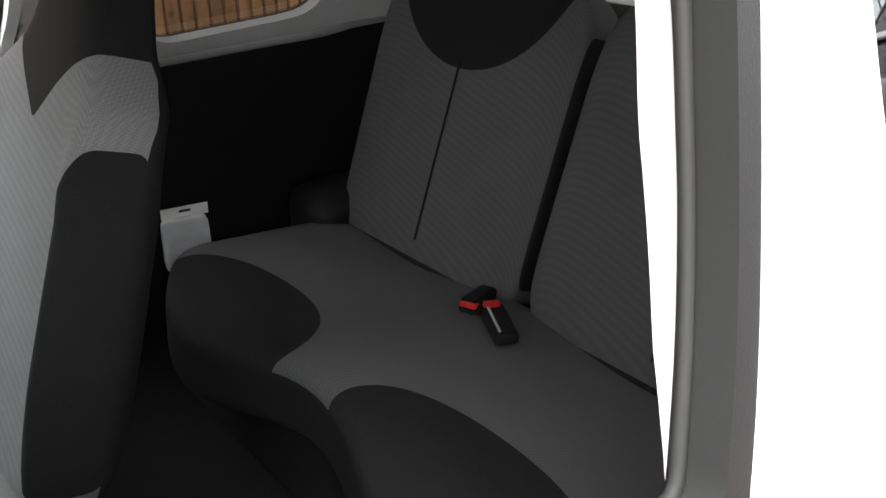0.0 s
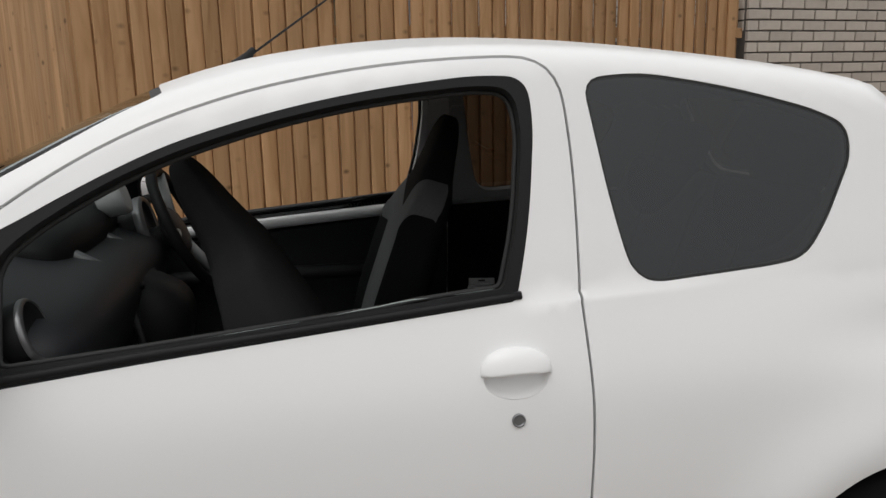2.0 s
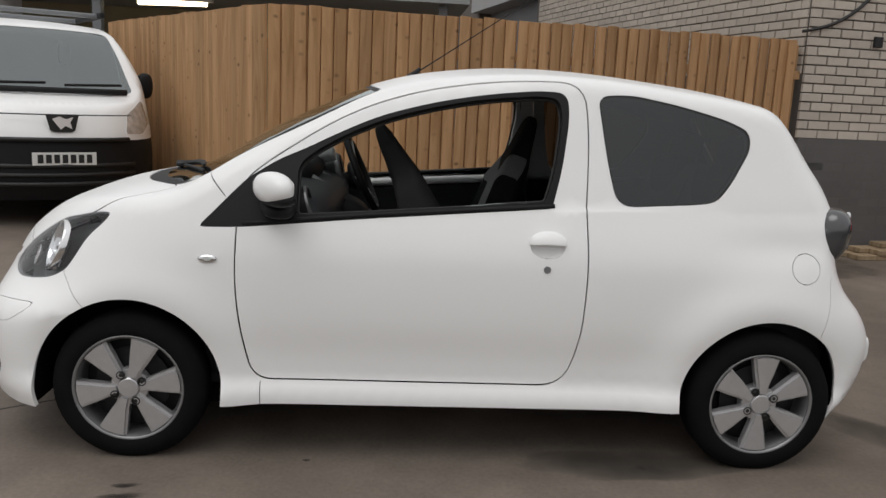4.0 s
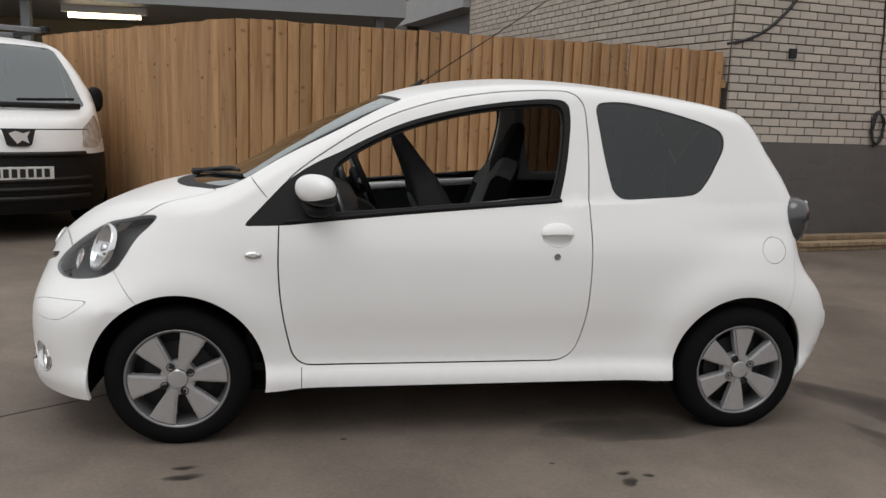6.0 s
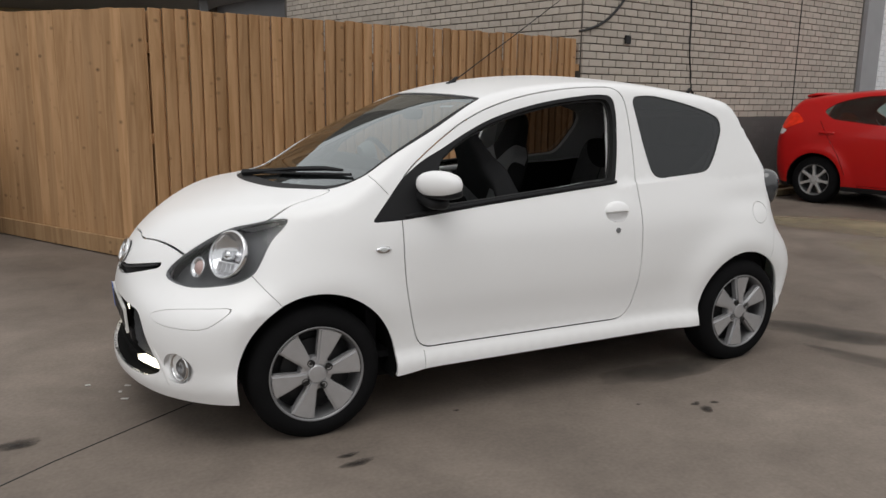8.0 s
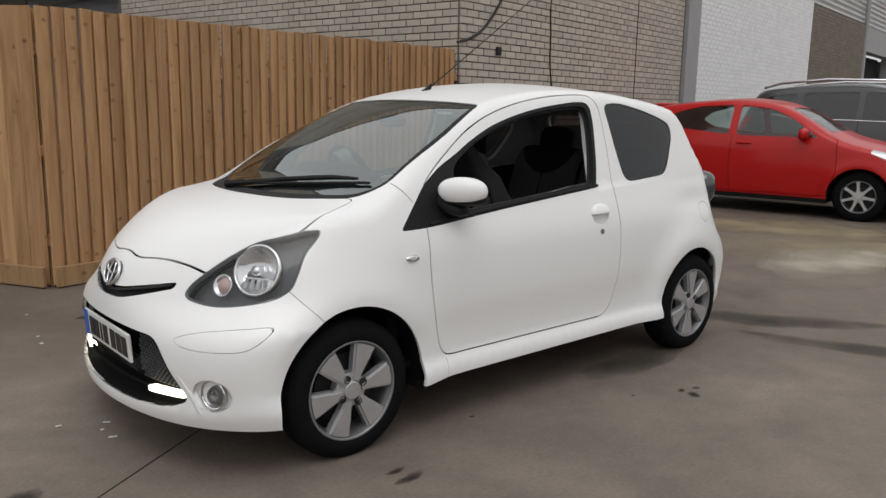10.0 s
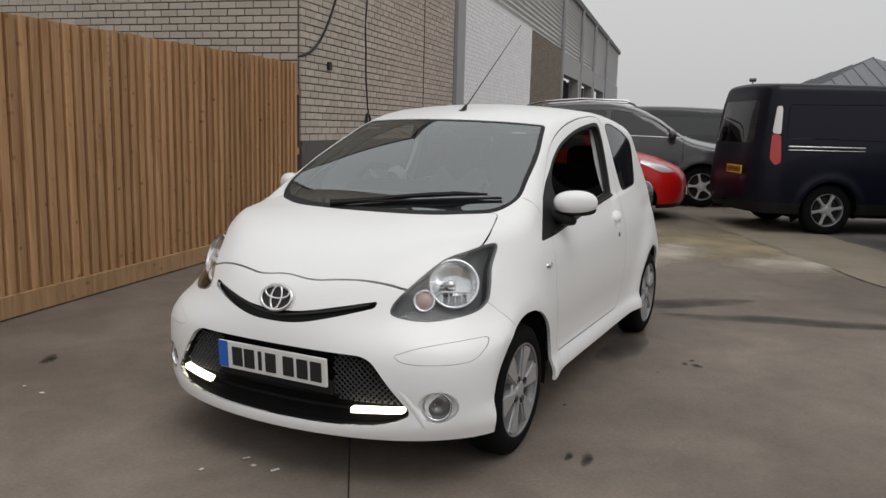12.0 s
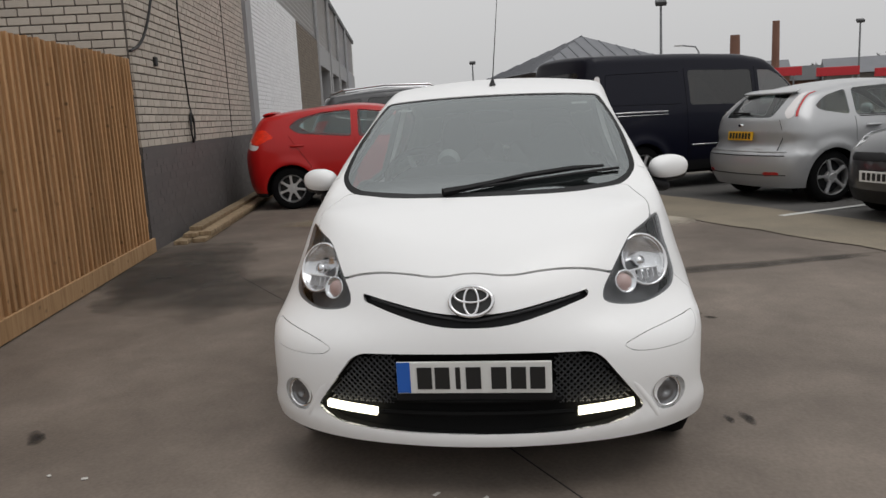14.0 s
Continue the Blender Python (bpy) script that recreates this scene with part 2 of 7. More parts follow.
def grown(loop, d):
    """A closed loop moved outward by d (inward if negative)."""
    t = np.roll(loop, -1, 0) - np.roll(loop, 1, 0)
    t /= np.linalg.norm(t, axis=1)[:, None] + 1e-12
    area = np.sum(loop[:, 0] * np.roll(loop[:, 1], -1) - np.roll(loop[:, 0], -1) * loop[:, 1])
    return loop + d * np.sign(area) * np.stack([t[:, 1], -t[:, 0]], 1)


def band(points, width, step=0.012):
    """A thin closed strip along an open line."""
    p = rounded(points, 0.05, step, closed=False)
    t = np.gradient(p, axis=0)
    t /= np.linalg.norm(t, axis=1)[:, None] + 1e-12
    q = np.stack([t[:, 1], -t[:, 0]], 1) * width / 2
    return np.concatenate([p + q, (p - q)[::-1]])


def curve(points):
    """A smooth function through (at, value) points."""
    xs, ys = np.array(points, float).T
    d = np.gradient(ys, xs)

    def value(x):
        x = np.asarray(x, float)
        q = np.clip(x, xs[0], xs[-1])
        i = np.clip(np.searchsorted(xs, q) - 1, 0, len(xs) - 2)
        h = xs[i + 1] - xs[i]
        u = (q - xs[i]) / h
        v = (2 * u**3 - 3 * u**2 + 1) * ys[i] + (u**3 - 2 * u**2 + u) * h * d[i] + (3 * u**2 - 2 * u**3) * ys[i + 1] + (u**3 - u**2) * h * d[i + 1]
        return v + np.where(x < xs[0], (x - xs[0]) * d[0], 0) + np.where(x > xs[-1], (x - xs[-1]) * d[-1], 0)

    return value


def inside(poly, pts):
    """Which of pts lie within a closed polygon."""
    x, y = pts[:, 0], pts[:, 1]
    res = np.zeros(len(pts), bool)
    box_ = (x > poly[:, 0].min()) & (x < poly[:, 0].max()) & (y > poly[:, 1].min()) & (y < poly[:, 1].max())
    k = np.nonzero(box_)[0]
    if not len(k):
        return res
    x, y = x[k], y[k]
    r = np.zeros(len(k), bool)
    for (x0, y0), (x1, y1) in zip(poly, np.roll(poly, -1, 0)):
        if y0 != y1:
            r ^= ((y0 > y) != (y1 > y)) & (x < (x1 - x0) * (y - y0) / (y1 - y0) + x0)
    res[k] = r
    return res


# ---- vehicle bodies: one smooth skin, cut into panels along its shut lines ----
class Skin:
    def __init__(self, top, width, front, rear, crown=0.12, front_bow=None, rear_bow=0.25, bulge=None, blend=0.07, nose_blend=0.05, end_blend=0.12, bottom=0.2, centre=(0, 0, 0.62), side_taper=None):
        self.top, self.width, self.front, self.rear = curve(top), curve(width), curve(front), curve(rear)
        self.crown, self.rear_bow, self.bulge = crown if callable(crown) else (lambda x: crown + 0 * x), rear_bow, bulge
        self.front_bow = front_bow or (lambda z: 0.35 + 0 * z)
        self.blend, self.nose_blend, self.end_blend, self.bottom = blend, nose_blend, end_blend, bottom
        self.centre = np.array(centre, float)
        self.taper = side_taper

    def value(self, p):
        """Below zero inside the body, above zero outside."""
        x, y, z = p[..., 0], np.abs(p[..., 1]), p[..., 2]
        w = self.width(z)
        if self.taper is not None:
            w = w - self.taper(x, z)
        if self.bulge is not None:
            w = w + self.bulge(x, z)
        side = y - w
        h = 1e-3
        slope = (self.top(x + h) - self.top(x - h)) / (2 * h)
        over = (z - self.top(x) + self.crown(x) * y**2) / np.sqrt(1 + slope**2)
        fs = (self.front(z + h) - self.front(z - h)) / (2 * h)
        fore = (self.front(z) + self.front_bow(z) * y**2 + 0.5 * y**6 - x) / np.sqrt(1 + fs**2)
        rs = (self.rear(z + h) - self.rear(z - h)) / (2 * h)
        aft = (x - self.rear(z) + self.rear_bow * y**2 + 0.3 * y**6) / np.sqrt(1 + rs**2)

        def smax(a, b, k):
            u = np.clip(0.5 + 0.5 * (a - b) / k, 0, 1)
            return b + (a - b) * u + k * u * (1 - u)

        body = smax(over, side, self.blend)
        tip = np.where(x < 0, fore, aft)
        share = np.clip(0.5 + (side - over) / 0.3, 0, 1)
        return smax(body, tip, self.nose_blend + (self.end_blend - self.nose_blend) * share)

    def normal(self, p):
        h, g = 2e-3, np.zeros(p.shape)
        for k in range(3):
            e = np.zeros(3)
            e[k] = h
            g[..., k] = self.value(p + e) - self.value(p - e)
        return g / (np.linalg.norm(g, axis=-1, keepdims=True) + 1e-12)

    def shoot(self, start, way, far):
        """First place along way, from inside at start, where the skin lies."""
        lo, hi = np.zeros(len(start)), np.full(len(start), float(far))
        for _ in range(34):
            mid = (lo + hi) / 2
            out = self.value(start + mid[:, None] * way) > 0
            hi, lo = np.where(out, mid, hi), np.where(out, lo, mid)
        return start + lo[:, None] * way

    def place(self, loop, plane, side=-1):
        """Lays a flat loop on the skin: side (x, z), top (x, y), front or rear (y, z), or all (x, y, z)."""
        loop = np.asarray(loop, float)
        n = len(loop)
        if plane == "all":
            way = loop - self.centre
            return self.shoot(np.tile(self.centre, (n, 1)), way / np.linalg.norm(way, axis=1)[:, None], 4)
        start, way = np.zeros((n, 3)), np.zeros((n, 3))
        if plane == "side":
            start[:, 0], start[:, 2], way[:, 1] = loop[:, 0], loop[:, 1], side
        elif plane == "top":
            start[:, 0], start[:, 1], start[:, 2], way[:, 2] = loop[:, 0], loop[:, 1], 0.45, 1
        else:
            start[:, 1], start[:, 2], way[:, 0] = loop[:, 0], loop[:, 1], -1 if plane == "front" else 1
            start[:, 0] = -0.6 if plane == "front" else 0.5
        return self.shoot(start, way, 4)

    def chart(self, p):
        d = p - self.centre
        d = d / np.linalg.norm(d, axis=-1, keepdims=True)
        return d[..., :2] / (1.02 + d[..., 2:3])

    def cut(self, loops, spacing=0.035, floor=None):
        """Splits the skin along closed loops: {name: (plane, loop, side)}. Returns points, normals, triangles, and each triangle's set of names."""
        from mathutils.geometry import delaunay_2d_cdt

        floor = self.bottom if floor is None else floor
        pts, edges, polys = [], [], {}
        count = 0
        for name, (plane, loop, side) in loops.items():
            p = self.place(loop, plane, side)
            pts.append(p)
            polys[name] = self.chart(p)
            n = len(p)
            edges += [(count + k, count + (k + 1) % n) for k in range(n)]
            count += n
        a = np.linspace(0, 2 * np.pi, 420, endpoint=False)
        base = np.zeros((len(a), 3))
        way = np.stack([np.cos(a), 0.45 * np.sin(a), 0 * a], 1)
        base[:, 2] = floor
        p = self.shoot(base, way / np.linalg.norm(way, axis=1)[:, None], 4)
        pts.append(p)
        edges += [(count + k, count + (k + 1) % len(p)) for k in range(len(p))]
        count += len(p)
        lines = np.concatenate(pts)
        fill = []
        length = np.arange(-3.2, 3.2, spacing)
        zs = np.arange(floor - 0.03, 2.6, spacing)
        ys = np.arange(-1.1, 1.1, spacing)

        def keep(p, axis):
            nn = np.abs(self.normal(p))
            good = (np.abs(self.value(p)) < 1e-3) & (nn[:, axis] >= nn.max(1) - 1e-9) & (p[:, 2] > floor - 0.05)
            return p[good]

        g = np.array([(x, z) for i, x in enumerate(length) for z in zs + (i % 2) * spacing / 2])
        ok = self.value(np.stack([g[:, 0], 0 * g[:, 0], g[:, 1]], 1)) < 0
        for s in (-1, 1):
            fill.append(keep(self.place(g[ok], "side", s), 1))
        g = np.array([(x, y) for i, x in enumerate(length) for y in ys + (i % 2) * spacing / 2])
        ok = self.value(np.stack([g[:, 0], g[:, 1], 0 * g[:, 0] + 0.45], 1)) < 0
        fill.append(keep(self.place(g[ok], "top"), 2))
        g = np.array([(y, z) for i, y in enumerate(ys) for z in zs + (i % 2) * spacing / 2])
        for plane, x0 in (("front", -0.6), ("rear", 0.5)):
            ok = self.value(np.stack([0 * g[:, 0] + x0, g[:, 0], g[:, 1]], 1)) < 0
            fill.append(keep(self.place(g[ok], plane), 0))
        fill = np.concatenate(fill)
        near = np.ones(len(fill), bool)
        cell = {}
        for q in lines:
            cell.setdefault(tuple(np.floor(q / 0.05).astype(int)), []).append(q)
        cell = {k: np.array(v) for k, v in cell.items()}
        keys = np.floor(fill / 0.05).astype(int)
        for i, q in enumerate(fill):
            kx, ky, kz = keys[i]
            for dx in (-1, 0, 1):
                for dy in (-1, 0, 1):
                    for dz in (-1, 0, 1):
                        c = cell.get((kx + dx, ky + dy, kz + dz))
                        if c is not None and near[i] and ((c - q) ** 2).sum(1).min() < (0.3 * spacing) ** 2:
                            near[i] = False
        allp = np.concatenate([lines, fill[near]])
        flat = self.chart(allp)
        vs, _, fs, _, _, _ = delaunay_2d_cdt([Vector(v) for v in flat.tolist()], edges, [], 0, 1e-7)
        uv = np.array([tuple(v) for v in vs])
        d2 = (uv**2).sum(1)
        # back from the chart to directions, then out to the skin
        k = 1.02
        aq = d2 + 1
        bq = 2 * k * d2
        cq = k * k * d2 - 1
        dz = (-bq + np.sqrt(np.maximum(bq * bq - 4 * aq * cq, 0))) / (2 * aq)
        way = np.concatenate([uv * (k + dz)[:, None], dz[:, None]], 1)
        way /= np.linalg.norm(way, axis=1)[:, None]
        P = self.shoot(np.tile(self.centre, (len(way), 1)), way, 5)
        N = self.normal(P)
        T = np.array(fs)
        mid_uv = uv[T].mean(1)
        low = P[T].mean(1)[:, 2] < floor
        tags = {name: inside(poly, mid_uv) for name, poly in polys.items()}
        # triangles face outward
        n = np.cross(P[T[:, 1]] - P[T[:, 0]], P[T[:, 2]] - P[T[:, 0]])
        flip = (n * N[T[:, 0]]).sum(1) < 0
        T[flip] = T[flip][:, ::-1]
        return P, N, T, tags, low


def pieces(T, keep):
    """The connected groups of the kept triangles."""
    idx = np.nonzero(keep)[0]
    owner, parent = {}, {int(i): int(i) for i in idx}

    def root(i):
        while parent[i] != i:
            parent[i] = parent[parent[i]]
            i = parent[i]
        return i

    for i in idx:
        t = T[i]
        for a, b in ((t[0], t[1]), (t[1], t[2]), (t[2], t[0])):
            e = (min(a, b), max(a, b))
            if e in owner:
                ra, rb = root(owner[e]), root(int(i))
                if ra != rb:
                    parent[ra] = rb
            else:
                owner[e] = int(i)
    groups = {}
    for i in idx:
        groups.setdefault(root(int(i)), []).append(int(i))
    return [np.array(g) for g in sorted(groups.values(), key=len, reverse=True)]


def panel(name, P, N, T, which, mat, parent, label="", offset=0.0, rim=0.012, back=False, rim_mat=None):
    """A sheet of the skin as a mesh, moved along its normals by offset, its edges turned inward by rim."""
    tri = T[which]
    used, inv = np.unique(tri, return_inverse=True)
    tri = inv.reshape(-1, 3)
    p, n = P[used] + offset * N[used], N[used].copy()
    verts, norms, faces = p.tolist(), n.tolist(), tri.tolist()
    mats = [0] * len(faces)
    if back:
        faces = [f[::-1] for f in faces]
        norms = (-n).tolist()
    if rim:
        edges = {}
        for f in faces:
            for a, b in ((f[0], f[1]), (f[1], f[2]), (f[2], f[0])):
                edges[(a, b)] = edges.get((a, b), 0) + 1
        lip = {}

        def low(v):
            if v not in lip:
                lip[v] = (len(verts), len(verts) + 1)
                verts.append(verts[v])
                norms.append((0, 0, 0))
                verts.append((np.array(verts[v]) - rim * n[v]).tolist())
                norms.append((0, 0, 0))
            return lip[v]

        for a, b in [e for e in edges if (e[1], e[0]) not in edges]:
            (a0, a1), (b0, b1) = low(a), low(b)
            faces.append((b0, a0, a1, b1))
            mats.append(1 if rim_mat else 0)
    me = bpy.data.meshes.new(name)
    me.from_pydata(verts, [], faces)
    me.shade_smooth()
    me.polygons.foreach_set("material_index", mats)
    me.normals_split_custom_set_from_vertices(norms)
    ob = part(name, me, [mat, rim_mat] if rim_mat else mat, parent, label)
    return ob


# ---- the white hatchback ----
def wheel(radius, width, rim_r, spokes, centre, parent, side=-1, style="blade", nuts=4, turn=-20, metal=None):
    """A wheel that stands upright, its face towards side (-1: -y)."""
    m = pose(*centre, 90 if side < 0 else -90, 0, 0)
    w = thing("wheel")
    w.parent = parent
    h = width / 2
    k = rim_r
    metal = metal or ALLOY
    prof = [(k - 0.012, -h + 0.01), (k + 0.004, -h), (k + 0.03, -h - 0.004), (radius - 0.03, -h + 0.004), (radius - 0.008, -h + 0.018), (radius, -h + 0.04)]
    prof += [(radius, h - 0.04), (radius - 0.008, h - 0.018), (radius - 0.03, h - 0.004), (k + 0.03, h + 0.004), (k + 0.004, h), (k - 0.012, h - 0.01)]
    b = lathe(prof, 64, m)
    part("tyre", b, TYRE, w, smooth=True)
    rim = lathe([(k + 0.001, h - 0.006), (k - 0.001, h - 0.002), (k - 0.004, h - 0.0015), (k - 0.010, h - 0.005), (k - 0.013, h - 0.020)], 64, m)
    part("rim", rim, RIMGREY, w, smooth=True)
    part("rim_barrel", lathe([(k - 0.013, h - 0.018), (k - 0.020, h - 0.03), (k - 0.022, h - 0.06), (k - 0.02, -h + 0.02)], 48, m), STEELY, w, smooth=True)
    back = lathe([(k - 0.021, h - 0.10), (0.02, h - 0.09)], 48, m)
    part("brake_cover", back, DARKMETAL, w)
    disc = lathe([(k * 0.68, h - 0.075), (k * 0.68, h - 0.068), (0.05, h - 0.066)], 48, m)
    part("brake_disc", disc, DARKMETAL, w)
    hub = lathe([(k * 0.345, h - 0.06), (k * 0.345, h - 0.022), (k * 0.33, h - 0.017), (k * 0.20, h - 0.014), (k * 0.185, h - 0.006), (k * 0.17, h - 0.0035), (0, h - 0.002)], 48, m)
    part("hub_cap", hub, metal, w)
    for s in range(spokes):
        a = 360 * s / spokes + turn
        if style == "blade":
            out = [(-k * 0.10, k * 0.17), (-k * 0.125, k * 0.38), (-k * 0.19, k * 0.62), (-k * 0.245, k * 0.86), (-k * 0.275, k * 0.925), (-k * 0.12, k * 0.968), (k * 0.12, k * 0.968), (k * 0.275, k * 0.925), (k * 0.245, k * 0.86), (k * 0.19, k * 0.62), (k * 0.125, k * 0.38), (k * 0.10, k * 0.17)]
        else:
            out = [(-k * 0.11, k * 0.2), (-k * 0.07, k * 0.6), (-k * 0.10, k * 0.95), (k * 0.10, k * 0.95), (k * 0.07, k * 0.6), (k * 0.11, k * 0.2)]
        b = prism(out, 0.036, pose(0, 0, h - 0.040, 0, 0, 0), bevel=0.009 if style == "blade" else 0.006)
        b.transform(m @ pose(0, 0, 0, 0, 0, a))
        part("spoke", b, metal, w)
    for s in range(nuts):
        a = 2 * math.pi * s / nuts + radians(28)
        b = lathe([(0.016, -0.004), (0.016, 0.0015), (0.012, 0.0015), (0.011, -0.003), (0.006, 0.001), (0, 0.001)], 14, m @ Matrix.Translation((k * 0.275 * math.cos(a), k * 0.275 * math.sin(a), h - 0.004)))
        part("wheel_nut", b, INK, w)
    return w


CAR = thing("hatchback_car", label="white three-door hatchback with its side window wound down", category="car")


def car_bulge(x, z):
    out = 0
    for cx, amp in ((-1.17, 0.024), (1.17, 0.030)):
        r = np.hypot(x - cx, z - 0.278)
        out = out + amp * np.exp(-(((r - 0.35) / 0.11) ** 2))
    upper = 0.055 * np.clip((z - 0.985) / 0.40, 0, 1.25) * np.clip((x + 0.45) / 0.65, 0, 1)
    belt = 0.973 + 0.045 * np.clip(x - 0.34, 0, 1)
    step = 0.007 * np.clip((belt + 0.006 - z) / 0.012, 0, 1) * np.exp(-np.maximum(0, belt - z) / 0.10) * np.clip((x - 0.30) / 0.08, 0, 1) * np.clip((1.05 - x) / 0.5, 0, 1)
    return out + upper + step - 0.012 * np.exp(-(((x - 1.22) / 0.22) ** 2) - (((z - 0.86) / 0.06) ** 2))


def car_taper(x, z):
    fore = 1.45 * np.maximum(0, -x - 0.9) ** 2 * np.clip(z - 0.55, 0, 0.4)
    return fore + 0.05 * np.maximum(0, x - 0.6) ** 2


car = Skin(
    top=[(-1.90, 0.66), (-1.74, 0.778), (-1.65, 0.838), (-1.55, 0.888), (-1.42, 0.940), (-1.29, 0.976), (-1.15, 1.006), (-1.02, 1.046), (-0.95, 1.085), (-0.8, 1.178), (-0.54, 1.314), (-0.35, 1.394), (-0.2, 1.437), (0, 1.470), (0.25, 1.488), (0.5, 1.483), (0.8, 1.457), (1.1, 1.416), (1.27, 1.378), (1.5, 1.30)],
    width=[(0.1, 0.760), (0.19, 0.787), (0.27, 0.793), (0.325, 0.772), (0.38, 0.771), (0.55, 0.785), (0.68, 0.784), (0.78, 0.775), (0.98, 0.714), (1.15, 0.645), (1.36, 0.556), (1.5, 0.49)],
    front=[(0.12, -1.78), (0.18, -1.85), (0.235, -1.865), (0.30, -1.845), (0.42, -1.848), (0.52, -1.842), (0.60, -1.826), (0.69, -1.79), (0.76, -1.745), (0.86, -1.65)],
    rear=[(0.15, 1.51), (0.2, 1.562), (0.3, 1.638), (0.40, 1.680), (0.47, 1.692), (0.60, 1.648), (0.70, 1.565), (0.78, 1.525), (0.88, 1.51), (0.95, 1.505), (1.05, 1.46), (1.2, 1.355), (1.36, 1.25), (1.5, 1.17)],
    blend=0.05,
    crown=curve([(-1.9, 0.08), (-1.5, 0.10), (-1.25, 0.11), (-1.0, 0.15), (-0.7, 0.15), (-0.3, 0.145), (0.0, 0.135), (0.3, 0.125), (1.5, 0.125)]),
    end_blend=0.065,
    nose_blend=0.04,
    front_bow=lambda z: 0.25 + 0.36 / (1 + np.exp(-(z - 0.59) / 0.03)) + 0.11 / (1 + np.exp((z - 0.25) / 0.025)),
    rear_bow=0.10,
    bulge=car_bulge,
    side_taper=car_taper,
    bottom=0.20,
)

DOOR = rounded([(-0.79, 0.87, 0.02), (-0.793, 0.68, 0.1), (-0.771, 0.50, 0.1), (-0.725, 0.32, 0.07), (0.41, 0.322, 0.09), (0.463, 0.50, 0.1), (0.474, 0.76, 0.1), (0.462, 0.98, 0.02), (0.468, 1.22, 0.1), (0.450, 1.428, 0.13), (0.26, 1.428, 0.1), (0.07, 1.413, 0.1), (-0.146, 1.375, 0.1), (-0.33, 1.316, 0.1), (-0.47, 1.248, 0.1), (-0.60, 1.164, 0.1), (-0.70, 1.095, 0.08), (-0.775, 1.03, 0.05)])
SURROUND = rounded([(-0.925, 0.868, 0.02), (-0.765, 1.038, 0.03), (-0.66, 1.108, 0.05), (-0.56, 1.152, 0.05), (-0.433, 1.218, 0.08), (-0.295, 1.28, 0.1), (-0.105, 1.335, 0.1), (0.087, 1.372, 0.1), (0.284, 1.394, 0.1), (0.387, 1.390, 0.07), (0.394, 1.30, 0.06), (0.372, 1.12, 0.1), (0.336, 0.974, 0.01), (-0.342, 0.915, 0.1), (-0.779, 0.871, 0.1)])
OPENING = rounded([(-0.585, 0.922, 0.02), (-0.585, 1.095, 0.05), (-0.53, 1.142, 0.05), (-0.425, 1.205, 0.08), (-0.292, 1.264, 0.1), (-0.102, 1.320, 0.1), (0.09, 1.357, 0.1), (0.28, 1.375, 0.1), (0.358, 1.370, 0.05), (0.370, 1.29, 0.06), (0.349, 1.12, 0.1), (0.314, 0.998, 0.012), (-0.342, 0.940, 0.1)])
QUARTER = rounded([(0.525, 1.378, 0.035), (0.64, 1.388, 0.1), (0.84, 1.354, 0.1), (1.015, 1.308, 0.1), (1.09, 1.275, 0.05), (1.092, 1.215, 0.06), (1.02, 1.09, 0.1), (0.965, 1.025, 0.06), (0.90, 1.015, 0.05), (0.60, 0.995, 0.06), (0.562, 1.15, 0.1)])
QUARTER = grown(QUARTER, 0.007) - (0.019, 0.0)
QUARTER_EDGE = grown(QUARTER, -0.005)
RECESS = ring(0.322, 0.838, 0.062, 0.038)
FUEL = ring(1.296, 0.790, 0.055, 0.055)
TAIL = rounded([(1.395, 0.985, 0.03), (1.45, 1.015, 0.03), (1.60, 0.96, 0.03), (1.62, 0.80, 0.03), (1.475, 0.775, 0.03), (1.42, 0.86, 0.04)])
ARCH_F = ring(-1.167, 0.272, 0.332, 0.336)
ARCH_R = ring(1.172, 0.268, 0.326, 0.326)
ARCH_R[:, 0] -= np.where(ARCH_R[:, 0] > 1.172, 0.046 * np.clip((0.50 - ARCH_R[:, 1]) / 0.26, 0, 1), 0)
LAMP = np.array([(-1.255, -0.680, 0.893), (-1.37, -0.60, 0.868), (-1.472, -0.545, 0.838), (-1.595, -0.472, 0.745), (-1.668, -0.440, 0.685), (-1.672, -0.455, 0.648), (-1.60, -0.57, 0.630), (-1.485, -0.685, 0.650), (-1.415, -0.72, 0.685), (-1.385, -0.72, 0.735), (-1.345, -0.705, 0.81)])


def lamp_loop(points, step=0.014):
    """A closed smooth loop in space through a few corners."""
    n, out = len(points), []
    for i in range(n):
        p0, p1, p2, p3 = (points[(i + k - 1) % n] for k in range(4))
        for u in np.linspace(0, 1, max(3, int(np.linalg.norm(p2 - p1) / step)), endpoint=False):
            out.append(0.5 * (2 * p1 + (p2 - p0) * u + (2 * p0 - 5 * p1 + 4 * p2 - p3) * u * u + (3 * p1 - p0 - 3 * p2 + p3) * u**3))
    return np.array(out)


